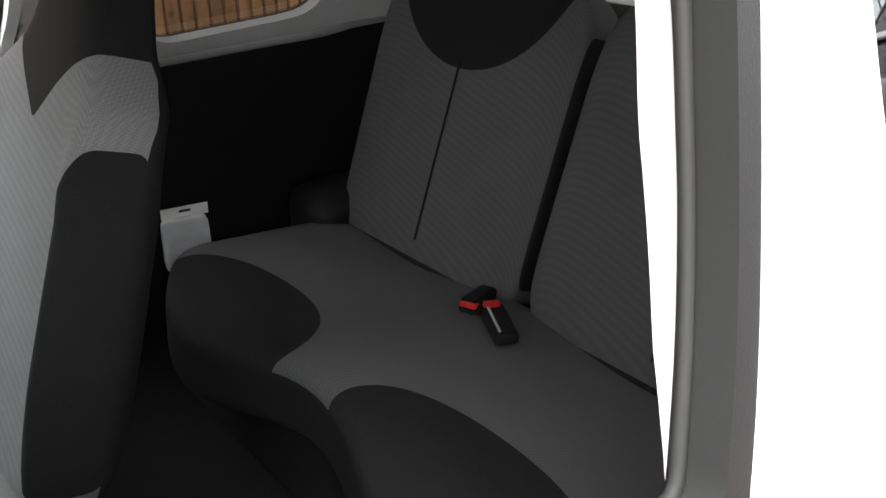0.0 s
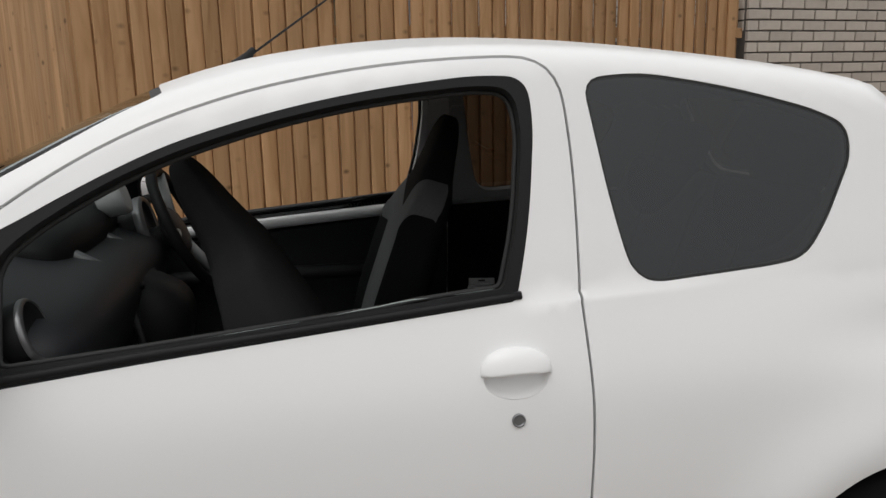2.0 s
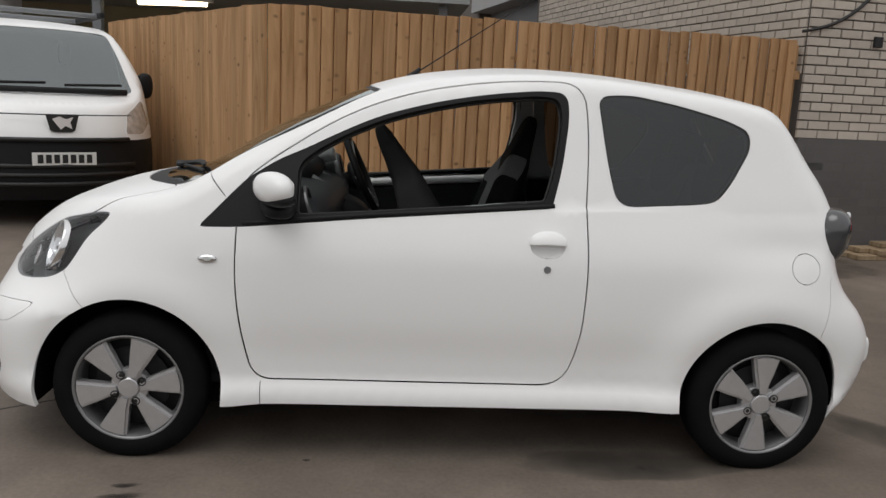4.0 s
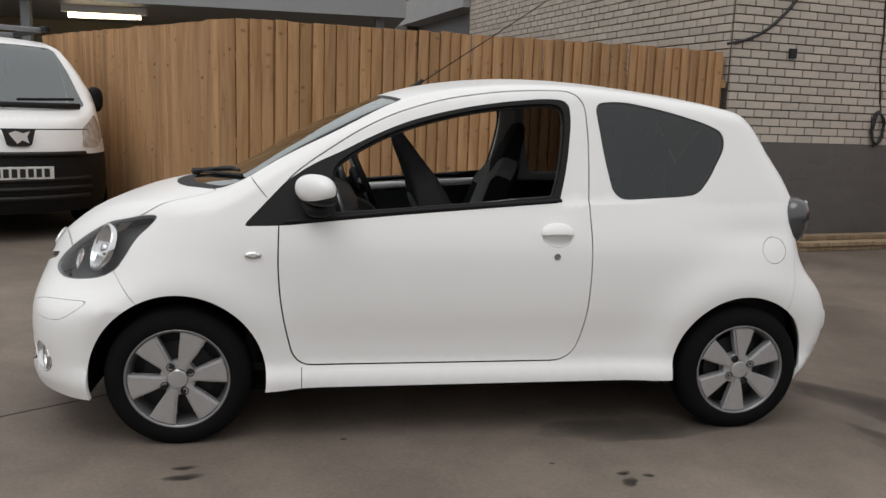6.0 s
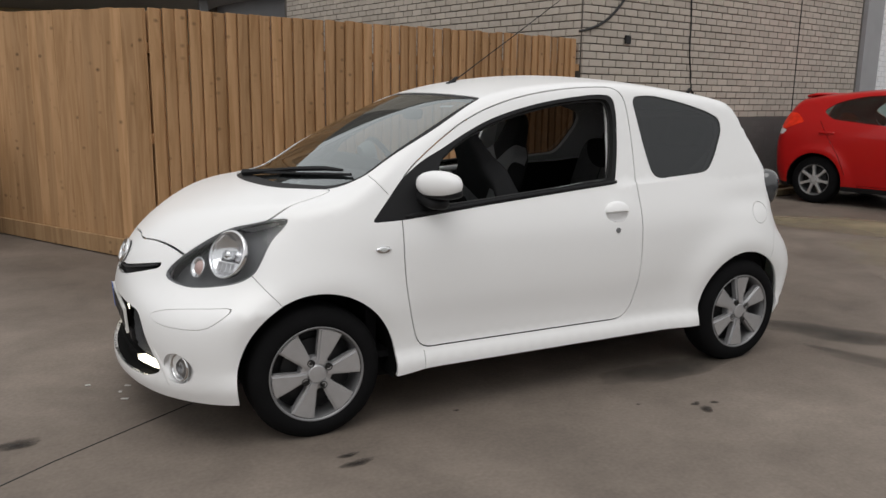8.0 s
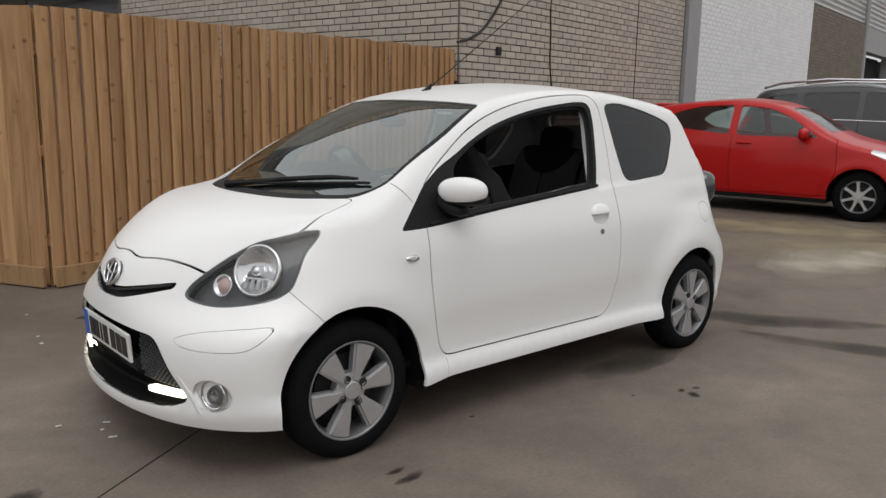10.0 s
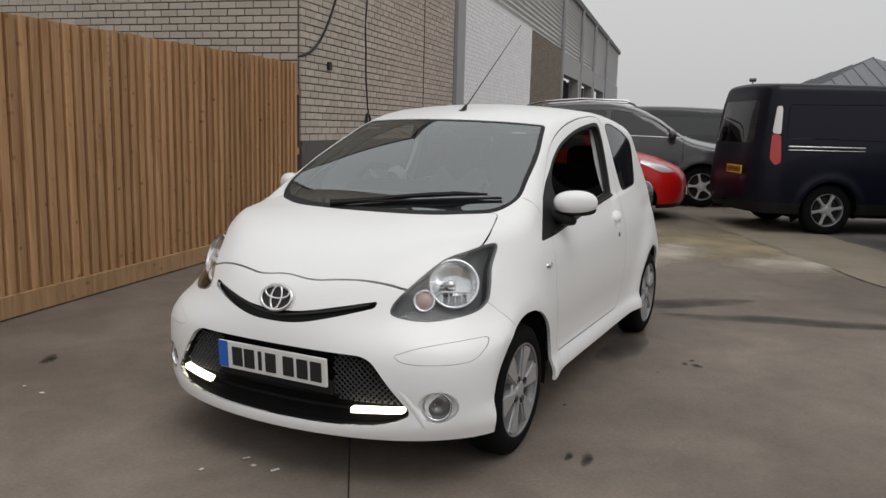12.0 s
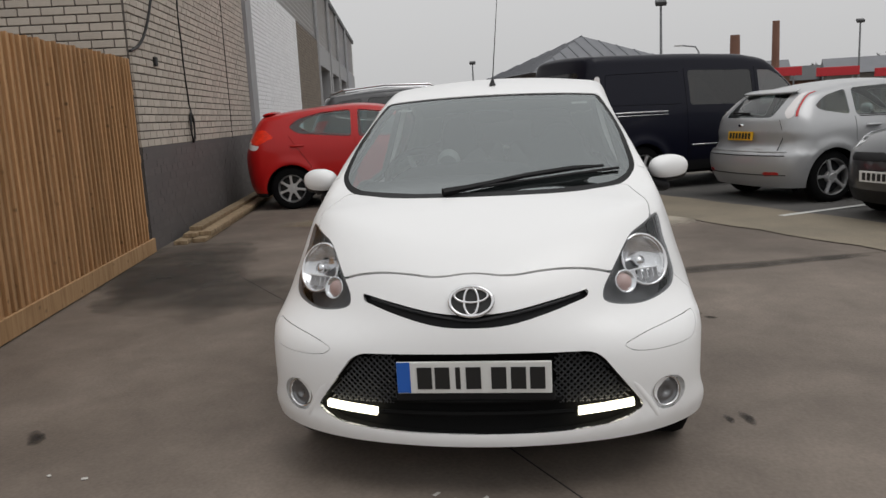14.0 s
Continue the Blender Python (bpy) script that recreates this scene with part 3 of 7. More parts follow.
HOOD = rounded([(-1.035, 0.59, 0.03), (-1.27, 0.655, 0.1), (-1.40, 0.625, 0.08), (-1.52, 0.570, 0.08), (-1.612, 0.492, 0.04), (-1.684, 0.30, 0.15), (-1.737, 0.12, 0.1), (-1.726, 0.0, 0.1), (-1.737, -0.12, 0.1), (-1.684, -0.30, 0.15), (-1.612, -0.492, 0.04), (-1.52, -0.570, 0.08), (-1.40, -0.625, 0.08), (-1.27, -0.655, 0.1), (-1.035, -0.59, 0.03), (-1.15, -0.35, 0.2), (-1.2, 0, 0.2), (-1.15, 0.35, 0.2)])
COWL = rounded([(-0.90, 0.640, 0.04), (-0.985, 0.606, 0.05), (-1.06, 0.55, 0.08), (-1.22, 0.345, 0.2), (-1.27, 0.11, 0.15), (-1.27, -0.11, 0.15), (-1.22, -0.345, 0.2), (-1.06, -0.55, 0.08), (-0.985, -0.606, 0.05), (-0.90, -0.640, 0.04), (-0.60, -0.605, 0.1), (-0.30, -0.525, 0.03), (-0.35, -0.25, 0.2), (-0.365, 0, 0.2), (-0.35, 0.25, 0.2), (-0.30, 0.525, 0.03), (-0.60, 0.605, 0.1)])
SCREEN = [(x + 0.05 * min(max((-0.95 - x) / 0.2, 0), 1), y) for x, y in grown(COWL, -0.022)]
GRILLE = rounded([(-0.392, 0.700, 0.008), (-0.24, 0.672, 0.05), (-0.10, 0.645, 0.08), (0.10, 0.645, 0.08), (0.24, 0.672, 0.05), (0.392, 0.700, 0.008), (0.388, 0.676, 0.008), (0.24, 0.634, 0.08), (0.10, 0.602, 0.08), (-0.10, 0.602, 0.08), (-0.24, 0.634, 0.08), (-0.388, 0.676, 0.008)])
MOUTH = rounded([(-0.575, 0.302, 0.03), (-0.415, 0.513, 0.05), (0, 0.521, 0.2), (0.415, 0.513, 0.05), (0.575, 0.302, 0.03), (0.49, 0.262, 0.05), (0.30, 0.246, 0.1), (-0.30, 0.246, 0.1), (-0.49, 0.262, 0.05)])
FOG = ring(0.0, 0.0, 0.063, 0.060)
PAD = rounded([(-0.500, 0.522, 0.012), (-0.53, 0.500, 0.03), (-0.60, 0.492, 0.1), (-0.70, 0.494, 0.1), (-0.757, 0.503, 0.03), (-0.775, 0.548, 0.03), (-0.765, 0.578, 0.02), (-0.66, 0.566, 0.1), (-0.57, 0.550, 0.05)])
REAR_GLASS = rounded([(-0.50, 1.06, 0.06), (-0.44, 1.33, 0.06), (0.44, 1.33, 0.06), (0.50, 1.06, 0.06)])

loops = {}
for tag, s in (("L", -1), ("R", 1)):
    loops["door_out" + tag] = ("side", grown(DOOR, 0.0028), s)
    loops["door_in" + tag] = ("side", grown(DOOR, -0.0028), s)
    loops["surround" + tag] = ("side", SURROUND, s)
    loops["opening" + tag] = ("side", OPENING, s)
    loops["frame_in" + tag] = ("side", grown(OPENING, 0.004), s)
    loops["quarter" + tag] = ("side", QUARTER, s)
    loops["quarter_in" + tag] = ("side", QUARTER_EDGE, s)
    if s < 0:
        loops["fuel_out"] = ("side", grown(FUEL, 0.0014), s)
        loops["fuel_in"] = ("side", grown(FUEL, -0.0014), s)
    loops["tail" + tag] = ("side", TAIL, s)
    loops["arch_f" + tag] = ("side", ARCH_F, s)
    loops["arch_r" + tag] = ("side", ARCH_R, s)
    lamp = lamp_loop(LAMP * (1, -s, 1))
    loops["lamp" + tag] = ("all", lamp, s)
    loops["gap_bumper" + tag] = ("side", band([(-1.41, 0.688), (-1.36, 0.625), (-1.30, 0.56)], 0.0025), s)
    loops["gap_sill" + tag] = ("side", band([(-0.698, 0.19), (-0.70, 0.312)], 0.003), s)
    loops["gap_rear" + tag] = ("side", band([(1.43, 0.80), (1.395, 0.76), (1.40, 0.66), (1.365, 0.53)], 0.002), s)
    loops["gap_wing" + tag] = ("side", band([(-0.900, 1.050), (-0.868, 1.012), (-0.836, 0.976)], 0.0035), s)
    loops["pad_out" + tag] = ("front", grown(PAD, 0.0010) * (1 if s < 0 else -1, 1), s)
    loops["pad_in" + tag] = ("front", grown(PAD, -0.0010) * (1 if s < 0 else -1, 1), s)
    loops["sill" + tag] = ("side", rounded([(-0.97, 0.12), (0.97, 0.12), (0.95, 0.242), (0.70, 0.238), (-0.70, 0.232), (-0.92, 0.218)], 0.0), s)
    loops["card" + tag] = ("side", rounded([(-0.95, 0.30), (0.62, 0.30), (0.60, 0.962), (0.35, 0.942), (-0.342, 0.882), (-0.95, 0.832)], 0.0), s)
    loops["quarter_low" + tag] = ("side", rounded([(0.44, 0.30), (1.42, 0.30), (1.38, 1.005), (1.0, 0.985), (0.44, 0.962)], 0.0), s)
    loops["crease" + tag] = ("side", band([(0.32, 0.973), (0.60, 0.9847), (0.80, 0.9937), (1.0, 1.0027)], 0.012), s)
    loops["recess" + tag] = ("side", RECESS, s)
    loops["fog" + tag] = ("front", FOG + (0.655 * s, 0.333), s)
loops["hood_out"] = ("top", grown(HOOD, 0.0028), 0)
loops["hood_in"] = ("top", grown(HOOD, -0.0028), 0)
loops["cowl"] = ("top", COWL, 0)
loops["screen"] = ("top", SCREEN, 0)
loops["grille"] = ("front", GRILLE, 0)
loops["mouth"] = ("front", MOUTH, 0)
loops["rear_glass"] = ("rear", REAR_GLASS, 0)

P, N, T, tags, low = car.cut(loops)
dropped = low.copy()
for tag in "LR":
    for k in ("arch_f", "arch_r", "opening", "gap_bumper", "gap_sill", "gap_rear", "gap_wing", "sill", "recess"):
        dropped |= tags[k + tag]
    dropped |= tags["pad_out" + tag] & ~tags["pad_in" + tag]
    dropped |= tags["door_out" + tag] & ~tags["door_in" + tag] & ~tags["surround" + tag]
dropped |= tags["fuel_out"] & ~tags["fuel_in"]
dropped |= tags["hood_out"] & ~tags["hood_in"] & ~tags["lampL"] & ~tags["lampR"] & ~tags["cowl"]
free = ~dropped
car_door = {}
for tag, s in (("L", -1), ("R", 1)):
    sur = free & tags["surround" + tag]
    free &= ~sur
    door = free & tags["door_in" + tag]
    free &= ~door
    d = car_door[tag] = panel("door", P, N, T, door, WHITE, CAR, rim=0.02)
    panel("window_surround", P, N, T, sur, BLACK, d, "black plastic window surround", rim=0.034, rim_mat=RUBBER, offset=-0.001)
    rear = car.place(np.array([q for q in rounded([(0.314, 0.998), (0.349, 1.12, 0.1), (0.370, 1.29, 0.06), (0.362, 1.372)], 0.05, 0.02, closed=False)]), "side", s)
    rn = car.normal(rear)
    deep = np.interp(rear[:, 2], [1.0, 1.08, 1.2, 1.3, 1.38], [0.004, 0.020, 0.029, 0.027, 0.017])
    b = bmesh.new()
    rows = [[b.verts.new(v.tolist()) for v in (p - 0.034 * n, p - (0.034 + w) * n, p - (0.034 + w) * n + (0.02, 0, 0), p - 0.034 * n + (0.02, 0, 0))] for p, n, w in zip(rear, rn, deep)]
    for u, v in zip(rows, rows[1:]):
        for i in range(4):
            b.faces.new((u[i], u[(i + 1) % 4], v[(i + 1) % 4], v[i]))
    bmesh.ops.recalc_face_normals(b, faces=b.faces[:])
    part("door_frame", b, WHITE, d, "white painted inner window frame")
    groove = car.place(grown(OPENING, -0.004), "side", s)
    part("window_seal", tube((groove - 0.030 * car.normal(groove)).tolist(), 0.0055, 6, closed=True), RUBBER, d, smooth=True)
    xs = np.linspace(-0.77, 0.345, 40)
    low_edge = car.place(np.stack([xs, np.interp(xs, [-0.779, -0.342, 0.338], [0.884, 0.928, 0.984])], 1), "side", s)
    part("belt_moulding", tube(low_edge.tolist(), 0.0085, 8), BLACK, d, smooth=True)
    xs = np.linspace(-0.50, 0.300, 30)
    glass_edge = car.place(np.stack([xs, np.interp(xs, [-0.50, 0.10, 0.30], [0.921, 0.985, 0.998])], 1), "side", s)
    part("wound_down_pane", tube((glass_edge - 0.027 * car.normal(glass_edge)).tolist(), 0.0022, 5), GLASS_EDGE, d, "edge of the wound-down window pane", smooth=True)
    xs = np.linspace(-0.70, 0.33, 30)
    ledge = car.place(np.stack([xs, np.interp(xs, [-0.70, 0.33], [0.895, 0.972])], 1), "side", s)
    part("door_ledge", tube((ledge - 0.052 * car.normal(ledge) - (0, 0, 0.012)).tolist(), 0.021, 10), WHITE, d, "white painted inner door ledge", smooth=True)
    q = free & tags["quarter" + tag]
    free &= ~q
    panel("quarter_window", P, N, T, q & tags["quarter_in" + tag], TINT, CAR, "dark tinted rear side window", offset=-0.003, rim=0)
    panel("window_rubber", P, N, T, q & ~tags["quarter_in" + tag], RUBBER, CAR, offset=-0.002, rim=0.01)
    t = free & tags["tail" + tag]
    free &= ~t
    tl = panel("tail_lamp", P, N, T, t, DARKLENS, CAR, "smoked bulging tail lamp", offset=0.0, rim=0.02)
    part("tail_lens", blob((0.14, 0.16, 0.205), (1.428, 0.640 * s, 0.908), (0, 8, 22 * s), 2.4), DARKLENS, tl, smooth=True)
    part("tail_reflector", blob((0.03, 0.06, 0.10), (1.497, 0.615 * s, 0.945), (0, 8, 22 * s), 2.4), LAMPGLASS, tl, smooth=True)
    lampw = free & tags["lamp" + tag]
    free &= ~lampw
    h = panel("headlight", P, N, T, lampw, HOUSING, CAR, "large almond headlight with a round clear lens", offset=-0.062, rim=0)
    edge = car.place(loops["lamp" + tag][1], "all")
    part("lamp_gasket", tube((edge - 0.011 * car.normal(edge)).tolist(), 0.0105, 6, closed=True), HOUSING, h, smooth=True)
    panel("headlight_lens", P, N, T, lampw, LENS, h, offset=0.0, rim=0)
    c = Vector(car.place(np.array([(-1.483, 0.616 * s, 0.765)]), "all")[0].tolist())
    nn = Vector(car.normal(np.array([tuple(c)]))[0].tolist())
    face = Matrix.Translation(c - nn * 0.034) @ (nn + Vector((-0.5, 0, 0))).normalized().to_track_quat("Z", "Y").to_matrix().to_4x4()
    part("lamp_bezel", lathe([(0.098, 0.0), (0.099, 0.018), (0.095, 0.023), (0.088, 0.021), (0.085, 0.008)], 48, face), CHROME, h, smooth=True)
    bowl = lathe([(0.087, 0.012), (0.075, -0.002), (0.060, -0.014), (0.038, -0.024), (0, -0.028)], 40, face)
    part("reflector", bowl, MIRRORBOWL, h, smooth=True)
    part("bulb_shield", tube([face @ Vector((-0.012, 0, -0.02)), face @ Vector((-0.012, 0, 0.012))], [0.021, 0.017], 14), MIRRORBOWL, h, smooth=True)
    part("reflector_shelf", box((0.105, 0.004, 0.03), (0, 0, 0)), REFLECT, h).matrix_world = face @ pose(0, -0.030, 0.002, 0, 0, 0)
    for k in (-0.045, -0.02, 0.005, 0.03, 0.05):
        part("reflector_fin", box((0.0025, 0.036, 0.02), (0, 0, 0)), REFLECT, h).matrix_world = face @ pose(k, -0.050, 0.0, 0, 0, 0)
    c = Vector(car.place(np.array([(-1.590, 0.540 * s, 0.708)]), "all")[0].tolist())
    nn = Vector(car.normal(np.array([tuple(c)]))[0].tolist())
    face = Matrix.Translation(c - nn * 0.03) @ (nn + Vector((-0.5, 0, 0))).normalized().to_track_quat("Z", "Y").to_matrix().to_4x4()
    ind = part("indicator", lathe([(0.042, 0.008), (0.040, 0.011), (0.034, 0.004), (0.018, -0.006), (0, -0.008)], 28, face), MIRRORBOWL, h, smooth=True)
    part("indicator_bulb", lathe([(0.028, 0.000), (0.023, 0.006), (0.011, 0.010), (0, 0.011)], 20, face), ROSE, ind, "pale rose indicator bulb", smooth=True)
    fg = free & tags["fog" + tag]
    free &= ~fg
    f = panel("fog_lamp", P, N, T, fg, WHITE, CAR, "round fog lamp in a chrome ring", offset=-0.022, rim=-0.022)
    c = Vector(car.place(np.array([(0.655 * s, 0.333)]), "front")[0].tolist())
    face = Matrix.Translation(c + Vector((0.014, -0.008 * s, 0))) @ Vector((-1, 0.45 * s, 0.05)).normalized().to_track_quat("Z", "Y").to_matrix().to_4x4()
    part("fog_ring", lathe([(0.056, -0.004), (0.056, 0.006), (0.052, 0.009), (0.047, 0.004), (0.047, -0.01)], 32, face), CHROME, f, smooth=True)
    part("fog_lens", lathe([(0.048, -0.006), (0.035, -0.002), (0.014, 0.002), (0.013, -0.004), (0, -0.003)], 28, face), FOGGLASS, f, smooth=True)
bonnet = free & tags["hood_in"] & ~tags["cowl"]
free &= ~bonnet
panel("bonnet", P, N, T, bonnet, WHITE, CAR, rim=0.02)
sc = free & tags["screen"]
free &= ~sc
panel("windscreen", P, N, T, sc, SCREENGLASS, CAR, "clear curved windscreen", offset=-0.004, rim=0).visible_shadow = False
co = free & tags["cowl"]
free &= ~co
panel("screen_border", P, N, T, co, BLACK, CAR, offset=-0.004, rim=0.01)
rg = free & tags["rear_glass"]
free &= ~rg
panel("rear_window", P, N, T, rg, REARGLASS, CAR, offset=-0.004, rim=0).visible_shadow = False
gr = free & tags["grille"]
free &= ~gr
upper_grille = panel("grille", P, N, T, gr, BLACK, CAR, "thin black upper grille", offset=-0.03, rim=-0.03)
ys = np.linspace(-0.36, 0.36, 31)
part("grille_slat", tube((car.place(np.stack([ys, 0.623 + 0.062 * (np.abs(ys) / 0.36) ** 1.3], 1), "front") + np.array((0.014, 0, 0))).tolist(), 0.006, 6), DASH, upper_grille, smooth=True)
mo = free & tags["mouth"]
free &= ~mo
mouth = panel("lower_grille", P, N, T, mo, SHADE, CAR, "wide black lower grille", offset=-0.06, rim=-0.06, rim_mat=SHADE)
fl = free & tags["fuel_in"]
free &= ~fl
panel("fuel_flap", P, N, T, fl, WHITE, CAR)
groups = [g for g in pieces(T, free) if len(g) > 3]
for g in groups:
    c = P[T[g]].reshape(-1, 3).mean(0)
    name = "body_shell" if g is groups[0] else "front_bumper" if c[0] < -1.3 and abs(c[1]) < 0.2 else "bumper_pad" if c[0] < -1.3 and abs(c[2] - 0.55) < 0.06 else "rear_bumper" if c[0] > 1.3 and abs(c[1]) < 0.3 else "front_wing" if c[0] < -0.6 else "body_panel"
    panel(name, P, N, T, g, WHITE, CAR, rim=0.015)


# wheels, arches and underside
for x in (-1.172, 1.174):
    for s in (-1, 1):
        wheel(0.278, 0.165, 0.199, 6, (x, 0.700 * s, 0.271 if x < 0 else 0.267), CAR, s, turn=-20 if x < 0 else -2)
        b = bmesh.new()
        arc = [(x + 0.345 * math.cos(a), 0.27 + 0.345 * math.sin(a)) for a in np.linspace(radians(-12), radians(192), 30)]
        rows = [[b.verts.new((p, (y - 0.11 * min(max((p - 1.36) / 0.12, 0), 1)) * s, q)) for p, q in arc] for y in (0.765, 0.45)]
        for i in range(len(arc) - 1):
            b.faces.new((rows[0][i], rows[0][i + 1], rows[1][i + 1], rows[1][i]))
        b.faces.new(rows[1])
        part("arch_liner", b, SHADE, CAR)
for s in (-1, 1):
    c = Vector(car.place(np.array([(1.70, 0.66 * s, 0.47)]), "all")[0].tolist())
    part("bumper_guard", blob((0.05, 0.055, 0.105), tuple(c + Vector((-0.008, 0, -0.02))), (0, 0, 30 * s), 3.0), WHITE, CAR, smooth=True)
for s in (-1, 1):
    # the raised edge that runs from the lower grille down to the bumper's foot
    ridge = car.place(np.array([(0.500 * s, 0.432), (0.545 * s, 0.375), (0.585 * s, 0.318), (0.612 * s, 0.270), (0.632 * s, 0.225)]), "front")
    part("bumper_ridge", tube((ridge - car.normal(ridge) * np.array([[0.0195], [0.0155], [0.0145], [0.0155], [0.0195]])).tolist(), 0.018, 12), WHITE, CAR, smooth=True)
part("underbody", box((2.9, 1.26, 0.12), (0.03, 0, 0.215), 0.03), SHADE, CAR)


def on_skin(x, z, side=-1, out=0.0):
    """A frame on the car's side: z outward, x forward-to-back, y up."""
    p = car.place(np.array([(x, z)]), "side", side)[0]
    n = Vector(car.normal(p[None])[0].tolist())
    ax = Vector((1, 0, 0))
    ay = n.cross(ax).normalized()
    ax = ay.cross(n)
    m = Matrix((ax, ay, n)).transposed().to_4x4()
    return Matrix.Translation(Vector(p.tolist()) + out * n) @ m


for tag, s in (("L", -1), ("R", 1)):
    up = 1 if s < 0 else -1
    hm = on_skin(0.322, 0.868, s, -0.002)
    b = blob((0.136, 0.066, 0.044), (0, 0, 0), (0, 0, 0), 2.15, cuts=14, warp=lambda x, y, z: (x, max(y, -0.006), z))
    b.transform(hm @ pose(0, -0.016 * up, 0.004) @ Matrix.Diagonal((1, up * 1.35, 1, 1)))
    bmesh.ops.recalc_face_normals(b, faces=b.faces[:])
    part("door_handle", b, WHITE, car_door[tag], smooth=True)
    bowl = lathe([(1.0, 0.0), (0.90, -0.010), (0.72, -0.017), (0.40, -0.021), (0, -0.022)], 32, on_skin(0.322, 0.838, s, 0.0) @ Matrix.Diagonal((0.0625, 0.0385, 1, 1)))
    part("handle_recess", bowl, WHITE, car_door[tag], smooth=True)
    part("lock", lathe([(0.013, -0.002), (0.013, 0.004), (0.011, 0.005), (0.009, 0.003), (0, 0.003)], 20, on_skin(0.322, 0.761, s)), STEELY, car_door[tag])
    r = part("side_repeater", lathe([(0.034, -0.004), (0.034, 0.004), (0.028, 0.008), (0.01, 0.009), (0, 0.009)], 28, on_skin(-0.885, 0.76, s) @ Matrix.Diagonal((1, 0.42, 1, 1))), CHROME, CAR, "oval clear side repeater lamp", smooth=True)
    part("repeater_dot", lathe([(0.016, 0.0085), (0.012, 0.0115), (0, 0.0118)], 16, on_skin(-0.885, 0.76, s) @ Matrix.Diagonal((1, 0.55, 1, 1))), TRIM, r)

    sweep = pose(-0.652, 0.812 * s, 1.022, 0, 0, -35 * s)
    shellm = blob((0.108, 0.208, 0.112), (0, 0, -0.001), (0, 0, 0), 2.25)
    shellm.transform(sweep)
    m = part("door_mirror", shellm, WHITE, car_door[tag], "white oval door mirror on a black foot", smooth=True)
    low_half = blob((0.100, 0.185, 0.060), (0.010, 0.010 * s, -0.034), (0, 0, 0), 2.3)
    low_half.transform(sweep)
    part("mirror_base", low_half, BLACK, m, smooth=True)
    part("mirror_foot", blob((0.125, 0.17, 0.062), (-0.648, 0.735 * s, 0.952), (-16 * s, 4, -12 * s), 2.6), BLACK, m, smooth=True)
    glass_bm = blob((0.010, 0.145, 0.066), (0.042, 0, 0.002), (0, 0, 0), 2.6)
    glass_bm.transform(sweep)
    part("mirror_glass", glass_bm, CHROME, m, smooth=True)

# badge: a plain ring
bc = Vector(car.place(np.array([(0.0, 0.686)]), "front")[0].tolist())
face = Matrix.Translation(bc + Vector((-0.002, 0, 0))) @ Vector((-1, 0, 0.42)).normalized().to_track_quat("Z", "Y").to_matrix().to_4x4()
badge = part("badge", lathe([(0.052, -0.02), (0.052, 0.002), (0, 0.003)], 40, face @ Matrix.Diagonal((1.35, 0.95, 1, 1))), INK, CAR, "oval chrome ring badge")
oval = lambda rx, ry: [face @ Vector((rx * math.cos(a), ry * math.sin(a), 0.006)) for a in np.linspace(0, 2 * math.pi, 48, endpoint=False)]
part("badge_ring", tube(oval(0.072, 0.050), 0.0068, 8, closed=True), CHROME, badge, smooth=True)
part("badge_bar", tube([face @ Vector((0.056 * math.cos(a), 0.020 + 0.024 * math.sin(a), 0.006)) for a in np.linspace(0, 2 * math.pi, 40, endpoint=False)], 0.005, 8, closed=True), CHROME, badge, smooth=True)
part("badge_inner", tube(oval(0.024, 0.046), 0.005, 8, closed=True), CHROME, badge, smooth=True)

# front plate, its characters as plain bars, and the lit running lamps
plate = part("number_plate", box((0.012, 0.52, 0.112), (-1.831, 0, 0.436), 0.003, (0, -4, 0)), PLATE, CAR, "white front number plate")
part("plate_band", box((0.003, 0.045, 0.108), (-1.8385, 0.236, 0.438), 0, (0, -4, 0)), BLUE, plate)
for k, y in enumerate((0.165, 0.105, 0.052, 0.0, -0.085, -0.150, -0.213)):
    part("plate_bar", box((0.003, 0.05 if k != 2 else 0.016, 0.077), (-1.8385, y, 0.435), 0, (0, -4, 0)), INK, plate)
for k, z in enumerate((0.30, 0.345, 0.39)):
    ys = np.linspace(-0.33, 0.33, 25)
    pts = car.place(np.stack([ys * (1 - 0.12 * k), 0 * ys + z], 1), "front") + np.array((0.028, 0, 0))
    part("grille_slat", tube(pts.tolist(), 0.008, 6), SHADE, mouth)
part("plate_holder", box((0.03, 0.54, 0.05), (-1.80, 0, 0.372), 0.006), BLACK, mouth)
for s in (-1, 1):
    ys = np.linspace(0.345, 0.535, 12) * s
    pts = car.place(np.stack([ys, 0.300 + 0.012 * np.linspace(0, 1, 12)], 1), "front") + np.array((0.012, 0, 0))
    b = bmesh.new()
    prev = None
    for p in pts.tolist():
        q = [b.verts.new((p[0], p[1], p[2] + d)) for d in (-0.010, 0.010)] + [b.verts.new((p[0] + 0.03, p[1], p[2] + d)) for d in (0.010, -0.010)]
        if prev:
            for i in range(4):
                b.faces.new((prev[i], prev[(i + 1) % 4], q[(i + 1) % 4], q[i]))
        else:
            b.faces.new(q)
        prev = q
    b.faces.new(prev[::-1])
    bmesh.ops.recalc_face_normals(b, faces=b.faces[:])
    part("daytime_lamp", b, DRL, mouth, "lit white daytime running lamp")

